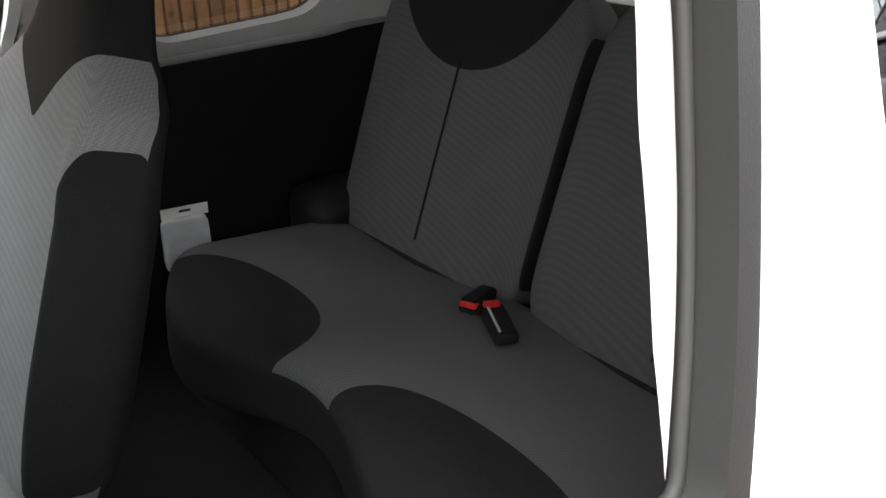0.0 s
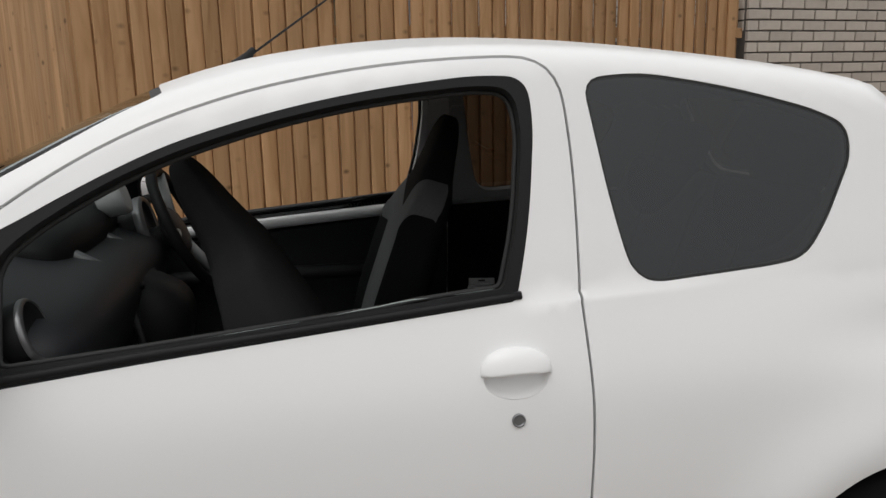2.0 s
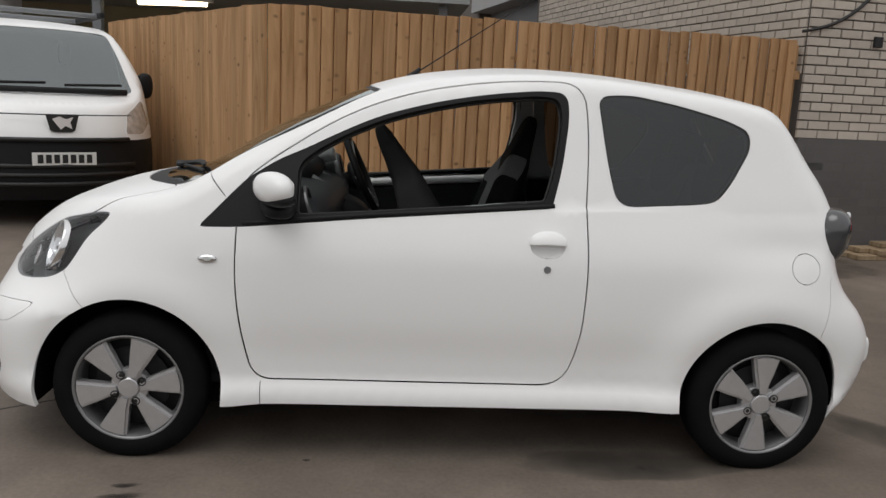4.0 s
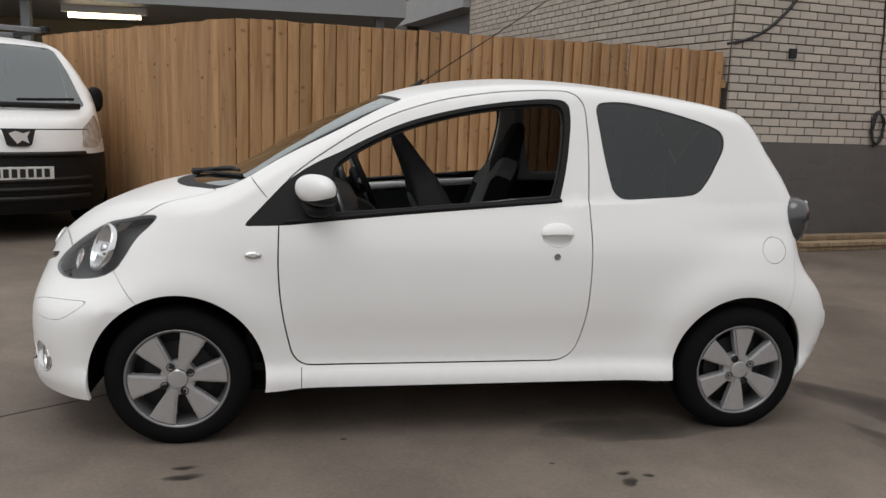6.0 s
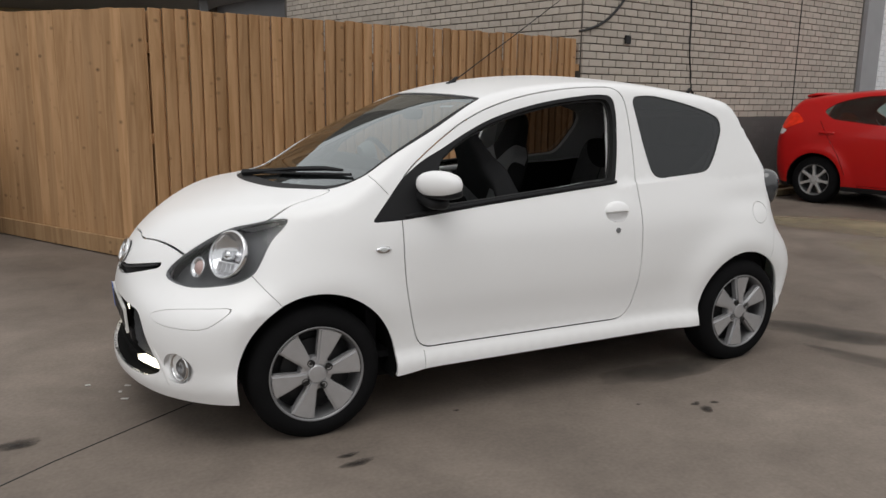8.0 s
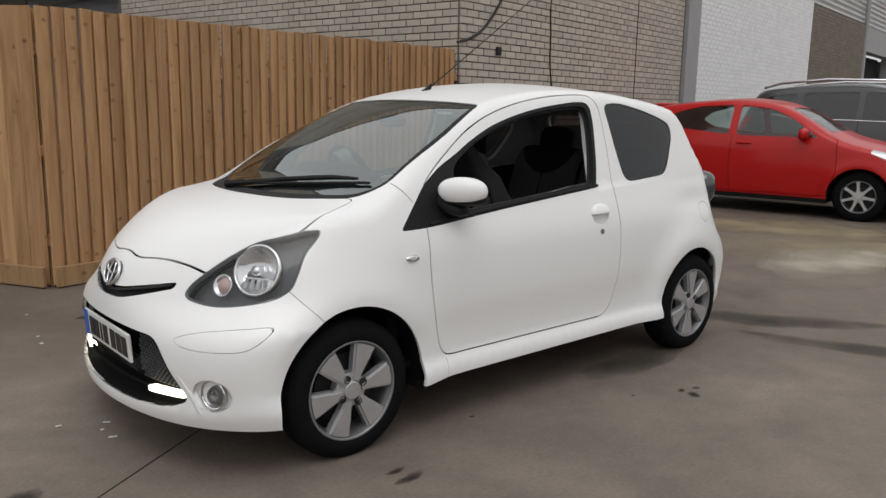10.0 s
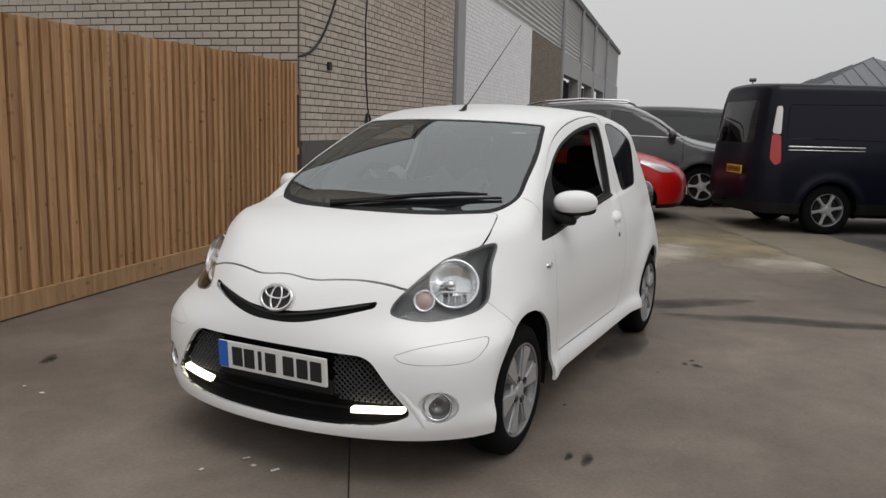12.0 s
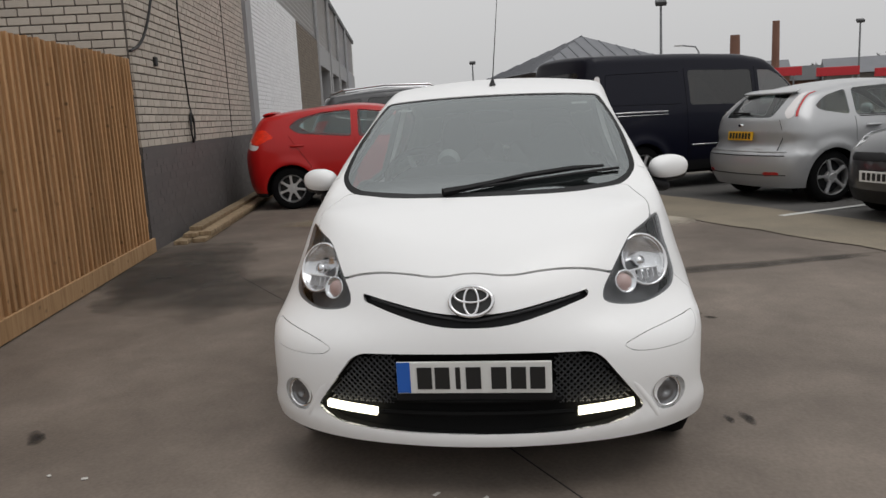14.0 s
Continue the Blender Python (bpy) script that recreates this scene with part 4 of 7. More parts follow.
# a fine cross-ribbed mesh on both sides of the lower grille
edge = grown(MOUTH, -0.012)
for s in (-1, 1):
    b = bmesh.new()
    for k in range(-30, 40):
        for way in (1, -1):
            run = []
            for u in np.linspace(0, 0.30, 31):
                q = (0.28 + 0.022 * k + way * u if way > 0 else 0.28 + 0.022 * k - u, 0.262 + u)
                if 0.265 < q[0] < 0.56 and q[1] > 0.322 and inside(edge, np.array([(q[0] * s, q[1])]))[0]:
                    run.append((q[0] * s, q[1]))
            if len(run) > 3:
                pts = car.place(np.array([run[0], run[len(run) // 2], run[-1]]), "front") + np.array((0.030, 0, 0))
                tube(pts.tolist(), 0.0032, 4, b)
    part("grille_mesh", b, DASH, mouth)

# wiper, aerial, stickers
line = lambda pts, lift: [(Vector(p.tolist()) + lift * Vector(n.tolist())) for p, n in ((q, car.normal(q[None])[0]) for q in car.place(np.array(pts), "top"))]
wiper = part("wiper", tube(line(rounded([(-1.205, 0.13), (-1.11, -0.143), (-1.03, -0.32), (-0.985, -0.445), (-0.94, -0.565)], 0.2, 0.05, closed=False), 0.006), 0.0065, 6), BLACK, CAR, "single black windscreen wiper")
part("wiper_arm", tube(line([(-1.225, 0.15), (-1.18, 0.05), (-1.12, -0.06), (-1.045, -0.19), (-1.02, -0.25)], 0.012), [0.018, 0.014, 0.012, 0.012, 0.010], 6), BLACK, wiper)
part("wiper_bracket", tube(line([(-1.10, -0.10), (-1.03, -0.25), (-0.985, -0.37), (-0.95, -0.50)], 0.016), [0.008, 0.013, 0.012, 0.006], 6), BLACK, wiper)
aerial = part("aerial_foot", lathe([(0.026, 0), (0.02, 0.012), (0.011, 0.04), (0.007, 0.06), (0, 0.062)], 20, pose(-0.188, 0, 1.425, 0, 40, 0)), BLACK, CAR, "long raked roof aerial", smooth=True)
part("aerial_rod", tube([(-0.17, 0, 1.447), (0.20, 0.0, 1.70), (0.62, 0, 1.99)], [0.0032, 0.0025, 0.0018], 6), BLACK, aerial)
for y, c in ((0.42, PLATE), (-0.43, PLATE)):
    p = car.place(np.array([(-0.43, y)]), "top")
    n = Vector(car.normal(p)[0].tolist())
    m = Matrix.Translation(Vector(p[0].tolist()) - 0.007 * n) @ n.to_track_quat("Z", "X").to_matrix().to_4x4()
    part("sticker", box((0.022, 0.075, 0.0006)), c, CAR).matrix_world = m @ pose(0, 0, 0, 0, 0, 0)

# ---- the cabin ----
shell_ids = groups[0]
mid = P[T].mean(1)
chosen = np.zeros(len(T), bool)
chosen[shell_ids] = True
roofing = chosen & (mid[:, 2] > 1.30) & (mid[:, 0] > -0.45)
panel("headlining", P, N, T, roofing, TRIM, CAR, "pale grey headlining", offset=-0.035, rim=0, back=True)
qlow = tags["quarter_lowL"] | tags["quarter_lowR"]
sides = chosen & ~roofing & ~qlow & (mid[:, 2] > 0.95) & (mid[:, 0] > -0.9)
for g in pieces(T, sides):
    if len(g) > 3:
        panel("pillar_trim", P, N, T, g, TRIM, CAR, offset=-0.04, rim=0.0, back=True)
for tag, s in (("L", -1), ("R", 1)):
    q = tags["quarter" + tag] & ~tags["quarter_in" + tag]
    panel("quarter_trim", P, N, T, q, TRIM, CAR, offset=-0.04, rim=-0.03, back=True)
    dk = tags["door_in" + tag] & ~tags["surround" + tag] & ~low
    panel("door_skin", P, N, T, dk & ~tags["card" + tag], WHITE, car_door[tag], "white painted inner door metal", offset=-0.045, rim=0, back=True)
    panel("door_card", P, N, T, dk & tags["card" + tag], DASH, car_door[tag], "black door card", offset=-0.075, rim=-0.03, back=True)
    part("door_pull", box((0.75, 0.05, 0.05), (-0.15, 0.685 * s, 0.72), 0.02), DASH, car_door[tag], smooth=True)
    part("door_pocket", box((0.80, 0.04, 0.16), (-0.12, 0.69 * s, 0.45), 0.015), BLACK, car_door[tag])
    panel("rear_side_trim", P, N, T, chosen & tags["quarter_low" + tag], BLACK, CAR, offset=-0.07, rim=0, back=True)
    part("wheel_box", box((0.62, 0.16, 0.36), (1.15, 0.60 * s, 0.46), 0.05), BLACK, CAR, smooth=True)
part("cabin_floor", box((2.35, 1.40, 0.03), (0.22, 0, 0.29), 0.0), CARPET, CAR)
part("bulkhead", box((0.05, 1.36, 0.62), (-0.90, 0, 0.60), 0.01), CARPET, CAR)
part("boot_wall", box((0.04, 1.2, 0.60), (1.36, 0, 0.60), 0.0), CARPET, CAR)
part("parcel_shelf", box((0.20, 1.06, 0.02), (1.31, 0, 0.985), 0.005), BLACK, CAR)

dash = part("dashboard", blob((0.40, 1.30, 0.26), (-0.665, 0, 0.875), (0, 14, 0), 4.0, cuts=14), DASH, CAR, "dark charcoal dashboard", smooth=True)
part("dash_lower", blob((0.30, 1.30, 0.36), (-0.70, 0, 0.68), (0, 8, 0), 5.0), BLACK, dash, smooth=True)
part("centre_console", blob((0.36, 0.26, 0.46), (-0.56, 0.0, 0.70), (0, 20, 0), 4.0), BLACK, dash, smooth=True)
part("radio", box((0.02, 0.19, 0.10), (-0.475, 0.0, 0.855), 0.006, (0, 20, 0)), BLACK, dash)
part("dash_cowl", blob((0.20, 0.66, 0.17), (-0.675, 0.10, 0.995), (0, 10, 0), 3.0), BLACK, dash, smooth=True)
pod = part("instrument_pod", lathe([(0.070, -0.13), (0.085, -0.05), (0.086, 0.02), (0.074, 0.024), (0.070, 0.01), (0, 0.008)], 32, pose(-0.525, 0.35, 0.972, 0, 76, 0)), DASH, dash, smooth=True)
part("pod_rim", lathe([(0.087, 0.000), (0.089, 0.018), (0.081, 0.030), (0.072, 0.024)], 32, pose(-0.525, 0.35, 0.972, 0, 76, 0)), STEELY, pod, smooth=True)
for y in (-0.135, 0.135):
    part("console_trim", tube([(-0.70, y, 0.985), (-0.635, y, 1.000), (-0.595, y, 0.990), (-0.53, y, 0.953), (-0.495, y, 0.905), (-0.47, y, 0.82), (-0.455, y, 0.74)], [0.012, 0.016, 0.017, 0.016, 0.012, 0.010, 0.008], 8), STEELY, dash, "silver grey arched console trim", smooth=True)
part("rev_counter", lathe([(0.045, -0.05), (0.055, 0.0), (0.052, 0.02), (0.042, 0.022), (0, 0.018)], 24, pose(-0.555, 0.20, 1.085, 0, 72, 0)), TRIM, dash, smooth=True)
for y in (-0.60, 0.60):
    v = part("air_vent", lathe([(0.058, -0.03), (0.062, 0.01), (0.054, 0.018), (0.048, 0.008), (0, 0.0)], 28, pose(-0.565, y, 0.945, 0, 75, 0)), BLACK, dash, smooth=True)
    part("vent_ring", lathe([(0.063, 0.008), (0.063, 0.014), (0.056, 0.021), (0.055, 0.012)], 28, pose(-0.565, y, 0.945, 0, 75, 0)), STEELY, v, smooth=True)
wheel_m = pose(-0.405, 0.35, 0.965, 0, 66, 0)
sw = part("steering_wheel", tube([wheel_m @ Vector((0.185 * math.cos(a), 0.185 * math.sin(a), 0)) for a in np.linspace(0, 2 * math.pi, 40, endpoint=False)], 0.0165, 10, closed=True), BLACK, CAR, "black three-spoke steering wheel", smooth=True)
part("wheel_boss", blob((0.15, 0.15, 0.06), tuple(wheel_m @ Vector((0, 0, -0.03))), (0, 66, 0), 2.6), DASH, sw, smooth=True)
for a in (20, 160, 270):
    part("wheel_spoke", tube([wheel_m @ Vector((0.05 * math.cos(radians(a)), 0.05 * math.sin(radians(a)), -0.02)), wheel_m @ Vector((0.18 * math.cos(radians(a)), 0.18 * math.sin(radians(a)), 0))], 0.016, 8), TRIM, sw, smooth=True)
part("column", tube([(-0.41, 0.35, 0.96), (-0.68, 0.35, 0.84)], 0.04, 12), BLACK, sw, smooth=True)
part("gear_lever", tube([(-0.28, 0.02, 0.40), (-0.30, 0.02, 0.66)], [0.03, 0.012], 10), BLACK, CAR, smooth=True)
part("gear_knob", blob((0.05, 0.05, 0.07), (-0.30, 0.02, 0.69)), DASH, CAR, smooth=True)
part("inside_mirror", blob((0.03, 0.21, 0.06), (-0.40, 0.0, 1.285), (0, 10, 0), 3.5), BLACK, CAR, smooth=True)


def split_faces(bm, level, name_a, mat_a, name_b, mat_b, parent, label_b=""):
    """Two meshes out of one, cut along the line where level(place, normal) is zero; above zero becomes part b, a child of part a."""
    bm.normal_update()
    val = {}
    for v in bm.verts:
        g = level(v.co, v.normal)
        val[v] = g if abs(g) > 1e-4 else 1e-4
    fresh = []
    for e in list(bm.edges):
        a, c = e.verts
        if val[a] * val[c] < 0:
            share = min(0.97, max(0.03, val[a] / (val[a] - val[c])))
            _, v = bmesh.utils.edge_split(e, a, share)
            val[v] = 0.0
            fresh.append(v)
    bmesh.ops.connect_verts(bm, verts=fresh)
    bm.verts.index_update()
    bm.faces.index_update()
    sign = [0.0] * len(bm.verts)
    for v, g in val.items():
        sign[v.index] = g
    up = {f.index for f in bm.faces if sum(sign[v.index] for v in f.verts) > 0}
    other = bm.copy()
    other.faces.ensure_lookup_table()
    bmesh.ops.delete(other, geom=[f for f in other.faces if f.index not in up], context="FACES")
    bmesh.ops.delete(bm, geom=[f for f in bm.faces if f.index in up], context="FACES")
    a = part(name_a, bm, mat_a, parent, smooth=True)
    part(name_b, other, mat_b, a, label_b, smooth=True)
    return a


def front_seat(base, lean, wrap, notch=0.565, half_width=0.25, cushion=True):
    seat = part("front_seat", box((0.40, 0.36, 0.16), (base[0] - 0.22, base[1], 0.37), 0.03), BLACK, CAR, "grey and black fabric front seat with an integral headrest")

    def shape(x, y, z):
        v = (z + 0.42) / 0.84
        half = np.interp(v, [0, 0.1, 0.55, 0.70, 0.78, 0.92, 1.0], [0.90, 1.0, 1.0, 0.86, 0.55, 0.50, 0.40])
        thick = np.interp(v, [0, 0.3, 0.72, 0.85, 1.0], [1.0, 1.0, 0.85, 0.62, 0.5])
        side = max(0, abs(y) / 0.25 - 0.5) * 2
        fwd = -0.06 * side**2 * np.interp(v, [0, 0.1, 0.6, 0.75], [0.6, 1, 0.9, 0])
        return (x * thick + fwd * (1 if x < 0 else 0.55), y * half * half_width / 0.25, z)

    back = blob((0.14, 0.50, 0.84), (0, 0, 0.40), (0, 0, 0), 4.5, cuts=44, warp=shape)

    def panelled(c, n):
        y, z = abs(c.y) * 0.25 / half_width, c.z
        if n.x > 0.3:
            return -1
        upper = min((notch + 0.75 * y - z) * 0.80, notch + 0.115 - z)
        hole = max(0.172 - y, 0.08 - z, z - 0.45)
        return min(upper, hole, wrap - y, z - 0.0)

    m = pose(*base, 0, lean, 0)
    back.transform(m)
    inv = m.inverted()
    rot = inv.to_3x3()
    split_faces(back, lambda c, n: panelled(inv @ c, rot @ n), "backrest", FABRIC_DARK, "backrest_panel", FABRIC, seat, "light grey woven centre panel")
    if cushion:
        def dish(x, y, z):
            side = max(0, abs(y) / 0.25 - 0.55) * 2
            return (x, y, z + 0.05 * side**2 + 0.04 * (0.5 - (x + 0.26) / 0.52) * 0.8)

        cu = blob((0.54, 0.50, 0.17), (0, 0, 0), (0, 0, 0), 4.5, cuts=30, warp=dish)
        mm = pose(base[0] - 0.26, base[1], base[2] - 0.03, 0, 6, 0)
        cu.transform(mm)
        im = mm.inverted()
        ir = im.to_3x3()
        split_faces(cu, lambda c, n: min(0.17 - abs((im @ c).y), (ir @ n).z - 0.3), "seat_cushion", FABRIC_DARK, "cushion_panel", FABRIC, seat, "light grey woven centre panel")
    part("seat_hinge", lathe([(0.045, 0), (0.045, 0.02), (0, 0.022)], 16, pose(base[0], base[1] - 0.255, base[2] - 0.02, 90, 0, 0)), BLACK, seat)
    part("recline_lever", box((0.10, 0.02, 0.025), (base[0] - 0.04, base[1] - 0.275, base[2] - 0.03), 0.008), CHROME, seat)
    return seat


front_seat((0.145, 0.240, 0.50), 18, 0.226, 0.520, 0.208)
front_seat((0.10, -0.34, 0.52), -30, 0.205, 0.42, 0.235)

# rear bench
bench = part("rear_bench", box((0.42, 1.16, 0.22), (0.70, 0, 0.40), 0.03), FABRIC_DARK, CAR, "grey and black fabric rear bench")


def bench_top(x, y, z):
    return (x + 0.035 * math.cos(y * 10.5) * min(1, max(0, -x / 0.2)), y, z + 0.012 * math.cos(y * 10.5) - 0.05 * (x + 0.24) * 0.4)


cu = blob((0.52, 1.18, 0.15), (0.70, 0, 0.525), (0, 5, 0), 6, cuts=50, warp=bench_top)


def bench_panel(c, n):
    if n.z < 0.25:
        return -1
    d = math.hypot((c.x - 0.49) / (0.155 if c.y > 0 else 0.138), (abs(c.y - 0.02) - 0.29) / 0.222)
    return min((d - 1) * 0.18, 0.565 - abs(c.y))


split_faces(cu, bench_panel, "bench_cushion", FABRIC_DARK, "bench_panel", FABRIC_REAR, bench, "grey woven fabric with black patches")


def rear_back(y0, y1):
    w = y1 - y0
    yc = (y0 + y1) / 2

    def shape(x, y, z):
        v = (z + 0.32) / 0.64
        return (x, y * (1 - 0.10 * max(0, v - 0.7)), z)

    b = blob((0.13, w - 0.006, 0.62), (0, 0, 0.30), (0, 0, 0), 7, cuts=40, warp=shape)
    m = pose(0.965, yc, 0.53, 0, 19, 0)
    b.transform(m)
    inv = m.inverted()
    rot = inv.to_3x3()
    hy = 0.0 if w > 0.5 else 0.0

    def grey_part(c, n):
        q, nn = inv @ c, rot @ n
        return -1 if nn.x > 0.3 else min(w / 2 - 0.012 - abs(q.y), math.hypot((q.y - hy) * 0.82, (q.z - 0.66) * 0.8) - 0.195, q.z - 0.02)

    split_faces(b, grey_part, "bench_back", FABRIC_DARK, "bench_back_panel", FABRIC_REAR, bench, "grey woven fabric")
    part("headrest", blob((0.10, 0.25, 0.16), tuple(m @ Vector((-0.01, hy, 0.665))), (0, 16, 0), 3.5), FABRIC_DARK, bench, smooth=True)
    part("back_seam", tube([m @ Vector((-0.066, hy, z)) for z in np.linspace(0.06, 0.43, 12)], 0.003, 5), FABRIC_DARK, bench)


rear_back(0.003, 0.575)
rear_back(-0.585, -0.003)
# belt buckles
BUCKLE_RED = material("red_button", (0.6, 0.02, 0.02), 0.4)
buckle = part("belt_buckle", box((0.10, 0.036, 0.026), (0.845, 0.02, 0.613), 0.008, (0, 10, 22)), BLACK, bench)
part("buckle_button", box((0.018, 0.032, 0.010), (0.806, 0.003, 0.626), 0.003, (0, 10, 22)), BUCKLE_RED, buckle)
stalk = part("belt_stalk", box((0.115, 0.042, 0.022), (0.815, -0.062, 0.613), 0.007, (0, 4, 58)), BLACK, bench)
part("buckle_button", box((0.014, 0.030, 0.010), (0.836, -0.022, 0.626), 0.003, (0, 4, 58)), BUCKLE_RED, stalk)
part("buckle_edge", box((0.09, 0.004, 0.004), (0.803, -0.060, 0.627), 0.001, (0, 4, 58)), TRIM, stalk)
for dx, dy, dz in ((0, 0, 0), (0.045, -0.03, -0.012)):
    part("belt_latch", box((0.014, 0.012, 0.045), (0.868 + dx, 0.572 + dy, 0.565 + dz), 0.004, (0, 15, 20)), CHROME, bench)
    part("latch_cover", blob((0.05, 0.04, 0.07), (0.885 + dx, 0.578 + dy, 0.56 + dz)), BLACK, bench, smooth=True)
# clear plastic pouch that stands in the rear pocket
pouch = thing("plastic_pouch", label="small clear plastic pouch standing beside the rear seat", category="bag")
BAG = material("clear_plastic", (0.55, 0.56, 0.57), 0.25, coat=0.5, vary=0.25, scale=25)
part("pouch_body", blob((0.016, 0.096, 0.118), (0.570, 0.600, 0.600), (0, -6, 78), 9, warp=lambda x, y, z: (x * (1.5 - 6 * z), y * (1 - 0.5 * z), z)), BAG, pouch, smooth=True)
part("pouch_header", box((0.004, 0.094, 0.024), (0.575, 0.600, 0.668), 0.001, (0, -6, 78)), PLATE, pouch)
part("hang_slot", box((0.006, 0.024, 0.006), (0.575, 0.600, 0.671), 0.001, (0, -6, 78)), INK, pouch)


# ---- the yard ----
def timber(name, color, dark):
    """Sawn softwood: long grain along z, knots, and a tone of its own for each board."""
    m = bpy.data.materials.new(name)
    m.use_nodes = True
    n, l = m.node_tree.nodes, m.node_tree.links
    p = n["Principled BSDF"]
    p.inputs["Roughness"].default_value = 0.8
    p.inputs["Specular IOR Level"].default_value = 0.2
    tc, info, add, mp = n.new("ShaderNodeTexCoord"), n.new("ShaderNodeObjectInfo"), n.new("ShaderNodeVectorMath"), n.new("ShaderNodeMapping")
    mul = n.new("ShaderNodeMath")
    mul.operation = "MULTIPLY"
    mul.inputs[1].default_value = 37.0
    l.new(info.outputs["Random"], mul.inputs[0])
    l.new(tc.outputs["Object"], add.inputs[0])
    l.new(mul.outputs[0], add.inputs[1])
    mp.inputs["Scale"].default_value = (13, 13, 1.3)
    l.new(add.outputs[0], mp.inputs["Vector"])
    g = n.new("ShaderNodeTexNoise")
    g.inputs["Scale"].default_value, g.inputs["Detail"].default_value, g.inputs["Distortion"].default_value = 1.0, 6, 1.1
    l.new(mp.outputs[0], g.inputs["Vector"])
    r = n.new("ShaderNodeValToRGB")
    r.color_ramp.elements[0].position, r.color_ramp.elements[0].color = 0.3, (*dark, 1)
    r.color_ramp.elements[1].position, r.color_ramp.elements[1].color = 0.62, (*color, 1)
    l.new(g.outputs["Fac"], r.inputs["Fac"])
    mk = n.new("ShaderNodeMapping")
    mk.inputs["Scale"].default_value = (1.0, 1.0, 1.5)
    l.new(add.outputs[0], mk.inputs["Vector"])
    k = n.new("ShaderNodeTexVoronoi")
    k.inputs["Scale"].default_value = 7.5
    l.new(mk.outputs[0], k.inputs["Vector"])
    kr = n.new("ShaderNodeMapRange")
    kr.inputs["From Min"].default_value, kr.inputs["From Max"].default_value = 0.04, 0.24
    kr.inputs["To Min"].default_value, kr.inputs["To Max"].default_value = 0.34, 1.0
    l.new(k.outputs["Distance"], kr.inputs["Value"])
    # knots differ: some strong, most faint
    cell, pick, knot = n.new("ShaderNodeSeparateColor"), n.new("ShaderNodeMapRange"), n.new("ShaderNodeMix")
    l.new(k.outputs["Color"], cell.inputs["Color"])
    pick.inputs["From Min"].default_value, pick.inputs["From Max"].default_value = 0.35, 0.95
    l.new(cell.outputs[0], pick.inputs["Value"])
    knot.inputs["A"].default_value = 1.0
    l.new(pick.outputs["Result"], knot.inputs["Factor"])
    l.new(kr.outputs["Result"], knot.inputs["B"])
    tr = n.new("ShaderNodeMapRange")
    tr.inputs["To Min"].default_value, tr.inputs["To Max"].default_value = 0.78, 1.08
    l.new(info.outputs["Random"], tr.inputs["Value"])
    out = r.outputs["Color"]
    for f in (knot.outputs["Result"], tr.outputs["Result"]):
        x = n.new("ShaderNodeMix")
        x.data_type, x.blend_type = "RGBA", "MULTIPLY"
        x.inputs["Factor"].default_value = 1
        l.new(out, x.inputs["A"])
        l.new(f, x.inputs["B"])
        out = x.outputs["Result"]
    l.new(out, p.inputs["Base Color"])
    b = n.new("ShaderNodeBump")
    b.inputs["Strength"].default_value, b.inputs["Distance"].default_value = 0.4, 0.003
    l.new(g.outputs["Fac"], b.inputs["Height"])
    l.new(b.outputs["Normal"], p.inputs["Normal"])
    return m


def ground_material():
    """Old concrete: broad damp patches, fine aggregate and small pits."""
    m = bpy.data.materials.new("yard_concrete")
    m.use_nodes = True
    n, l = m.node_tree.nodes, m.node_tree.links
    p = n["Principled BSDF"]
    tc = n.new("ShaderNodeTexCoord")

    def noise_tex(scale, detail, dist=0.0):
        t = n.new("ShaderNodeTexNoise")
        t.inputs["Scale"].default_value, t.inputs["Detail"].default_value, t.inputs["Distortion"].default_value = scale, detail, dist
        l.new(tc.outputs["Object"], t.inputs["Vector"])
        return t.outputs["Fac"]

    broad, mid_, fine, pits = noise_tex(0.32, 5, 0.8), noise_tex(1.7, 6, 0.5), noise_tex(55, 4), noise_tex(9, 3)
    r = n.new("ShaderNodeValToRGB")
    e = r.color_ramp.elements
    e[0].position, e[0].color = 0.32, (0.113, 0.092, 0.076, 1)
    e[1].position, e[1].color = 0.70, (0.206, 0.172, 0.145, 1)
    l.new(broad, r.inputs["Fac"])
    out = r.outputs["Color"]
    for f, lo, hi in ((mid_, 0.78, 1.26), (fine, 0.88, 1.12), (pits, 0.92, 1.08)):
        mr = n.new("ShaderNodeMapRange")
        mr.inputs["From Min"].default_value, mr.inputs["From Max"].default_value = 0.25, 0.75
        mr.inputs["To Min"].default_value, mr.inputs["To Max"].default_value = lo, hi
        l.new(f, mr.inputs["Value"])
        x = n.new("ShaderNodeMix")
        x.data_type, x.blend_type = "RGBA", "MULTIPLY"
        x.inputs["Factor"].default_value = 1
        l.new(out, x.inputs["A"])
        l.new(mr.outputs["Result"], x.inputs["B"])
        out = x.outputs["Result"]
    l.new(out, p.inputs["Base Color"])
    rr = n.new("ShaderNodeMapRange")
    rr.inputs["To Min"].default_value, rr.inputs["To Max"].default_value = 0.5, 0.85
    l.new(broad, rr.inputs["Value"])
    l.new(rr.outputs["Result"], p.inputs["Roughness"])
    p.inputs["Specular IOR Level"].default_value = 0.22
    b = n.new("ShaderNodeBump")
    b.inputs["Strength"].default_value, b.inputs["Distance"].default_value = 0.35, 0.006
    l.new(fine, b.inputs["Height"])
    l.new(b.outputs["Normal"], p.inputs["Normal"])
    return m


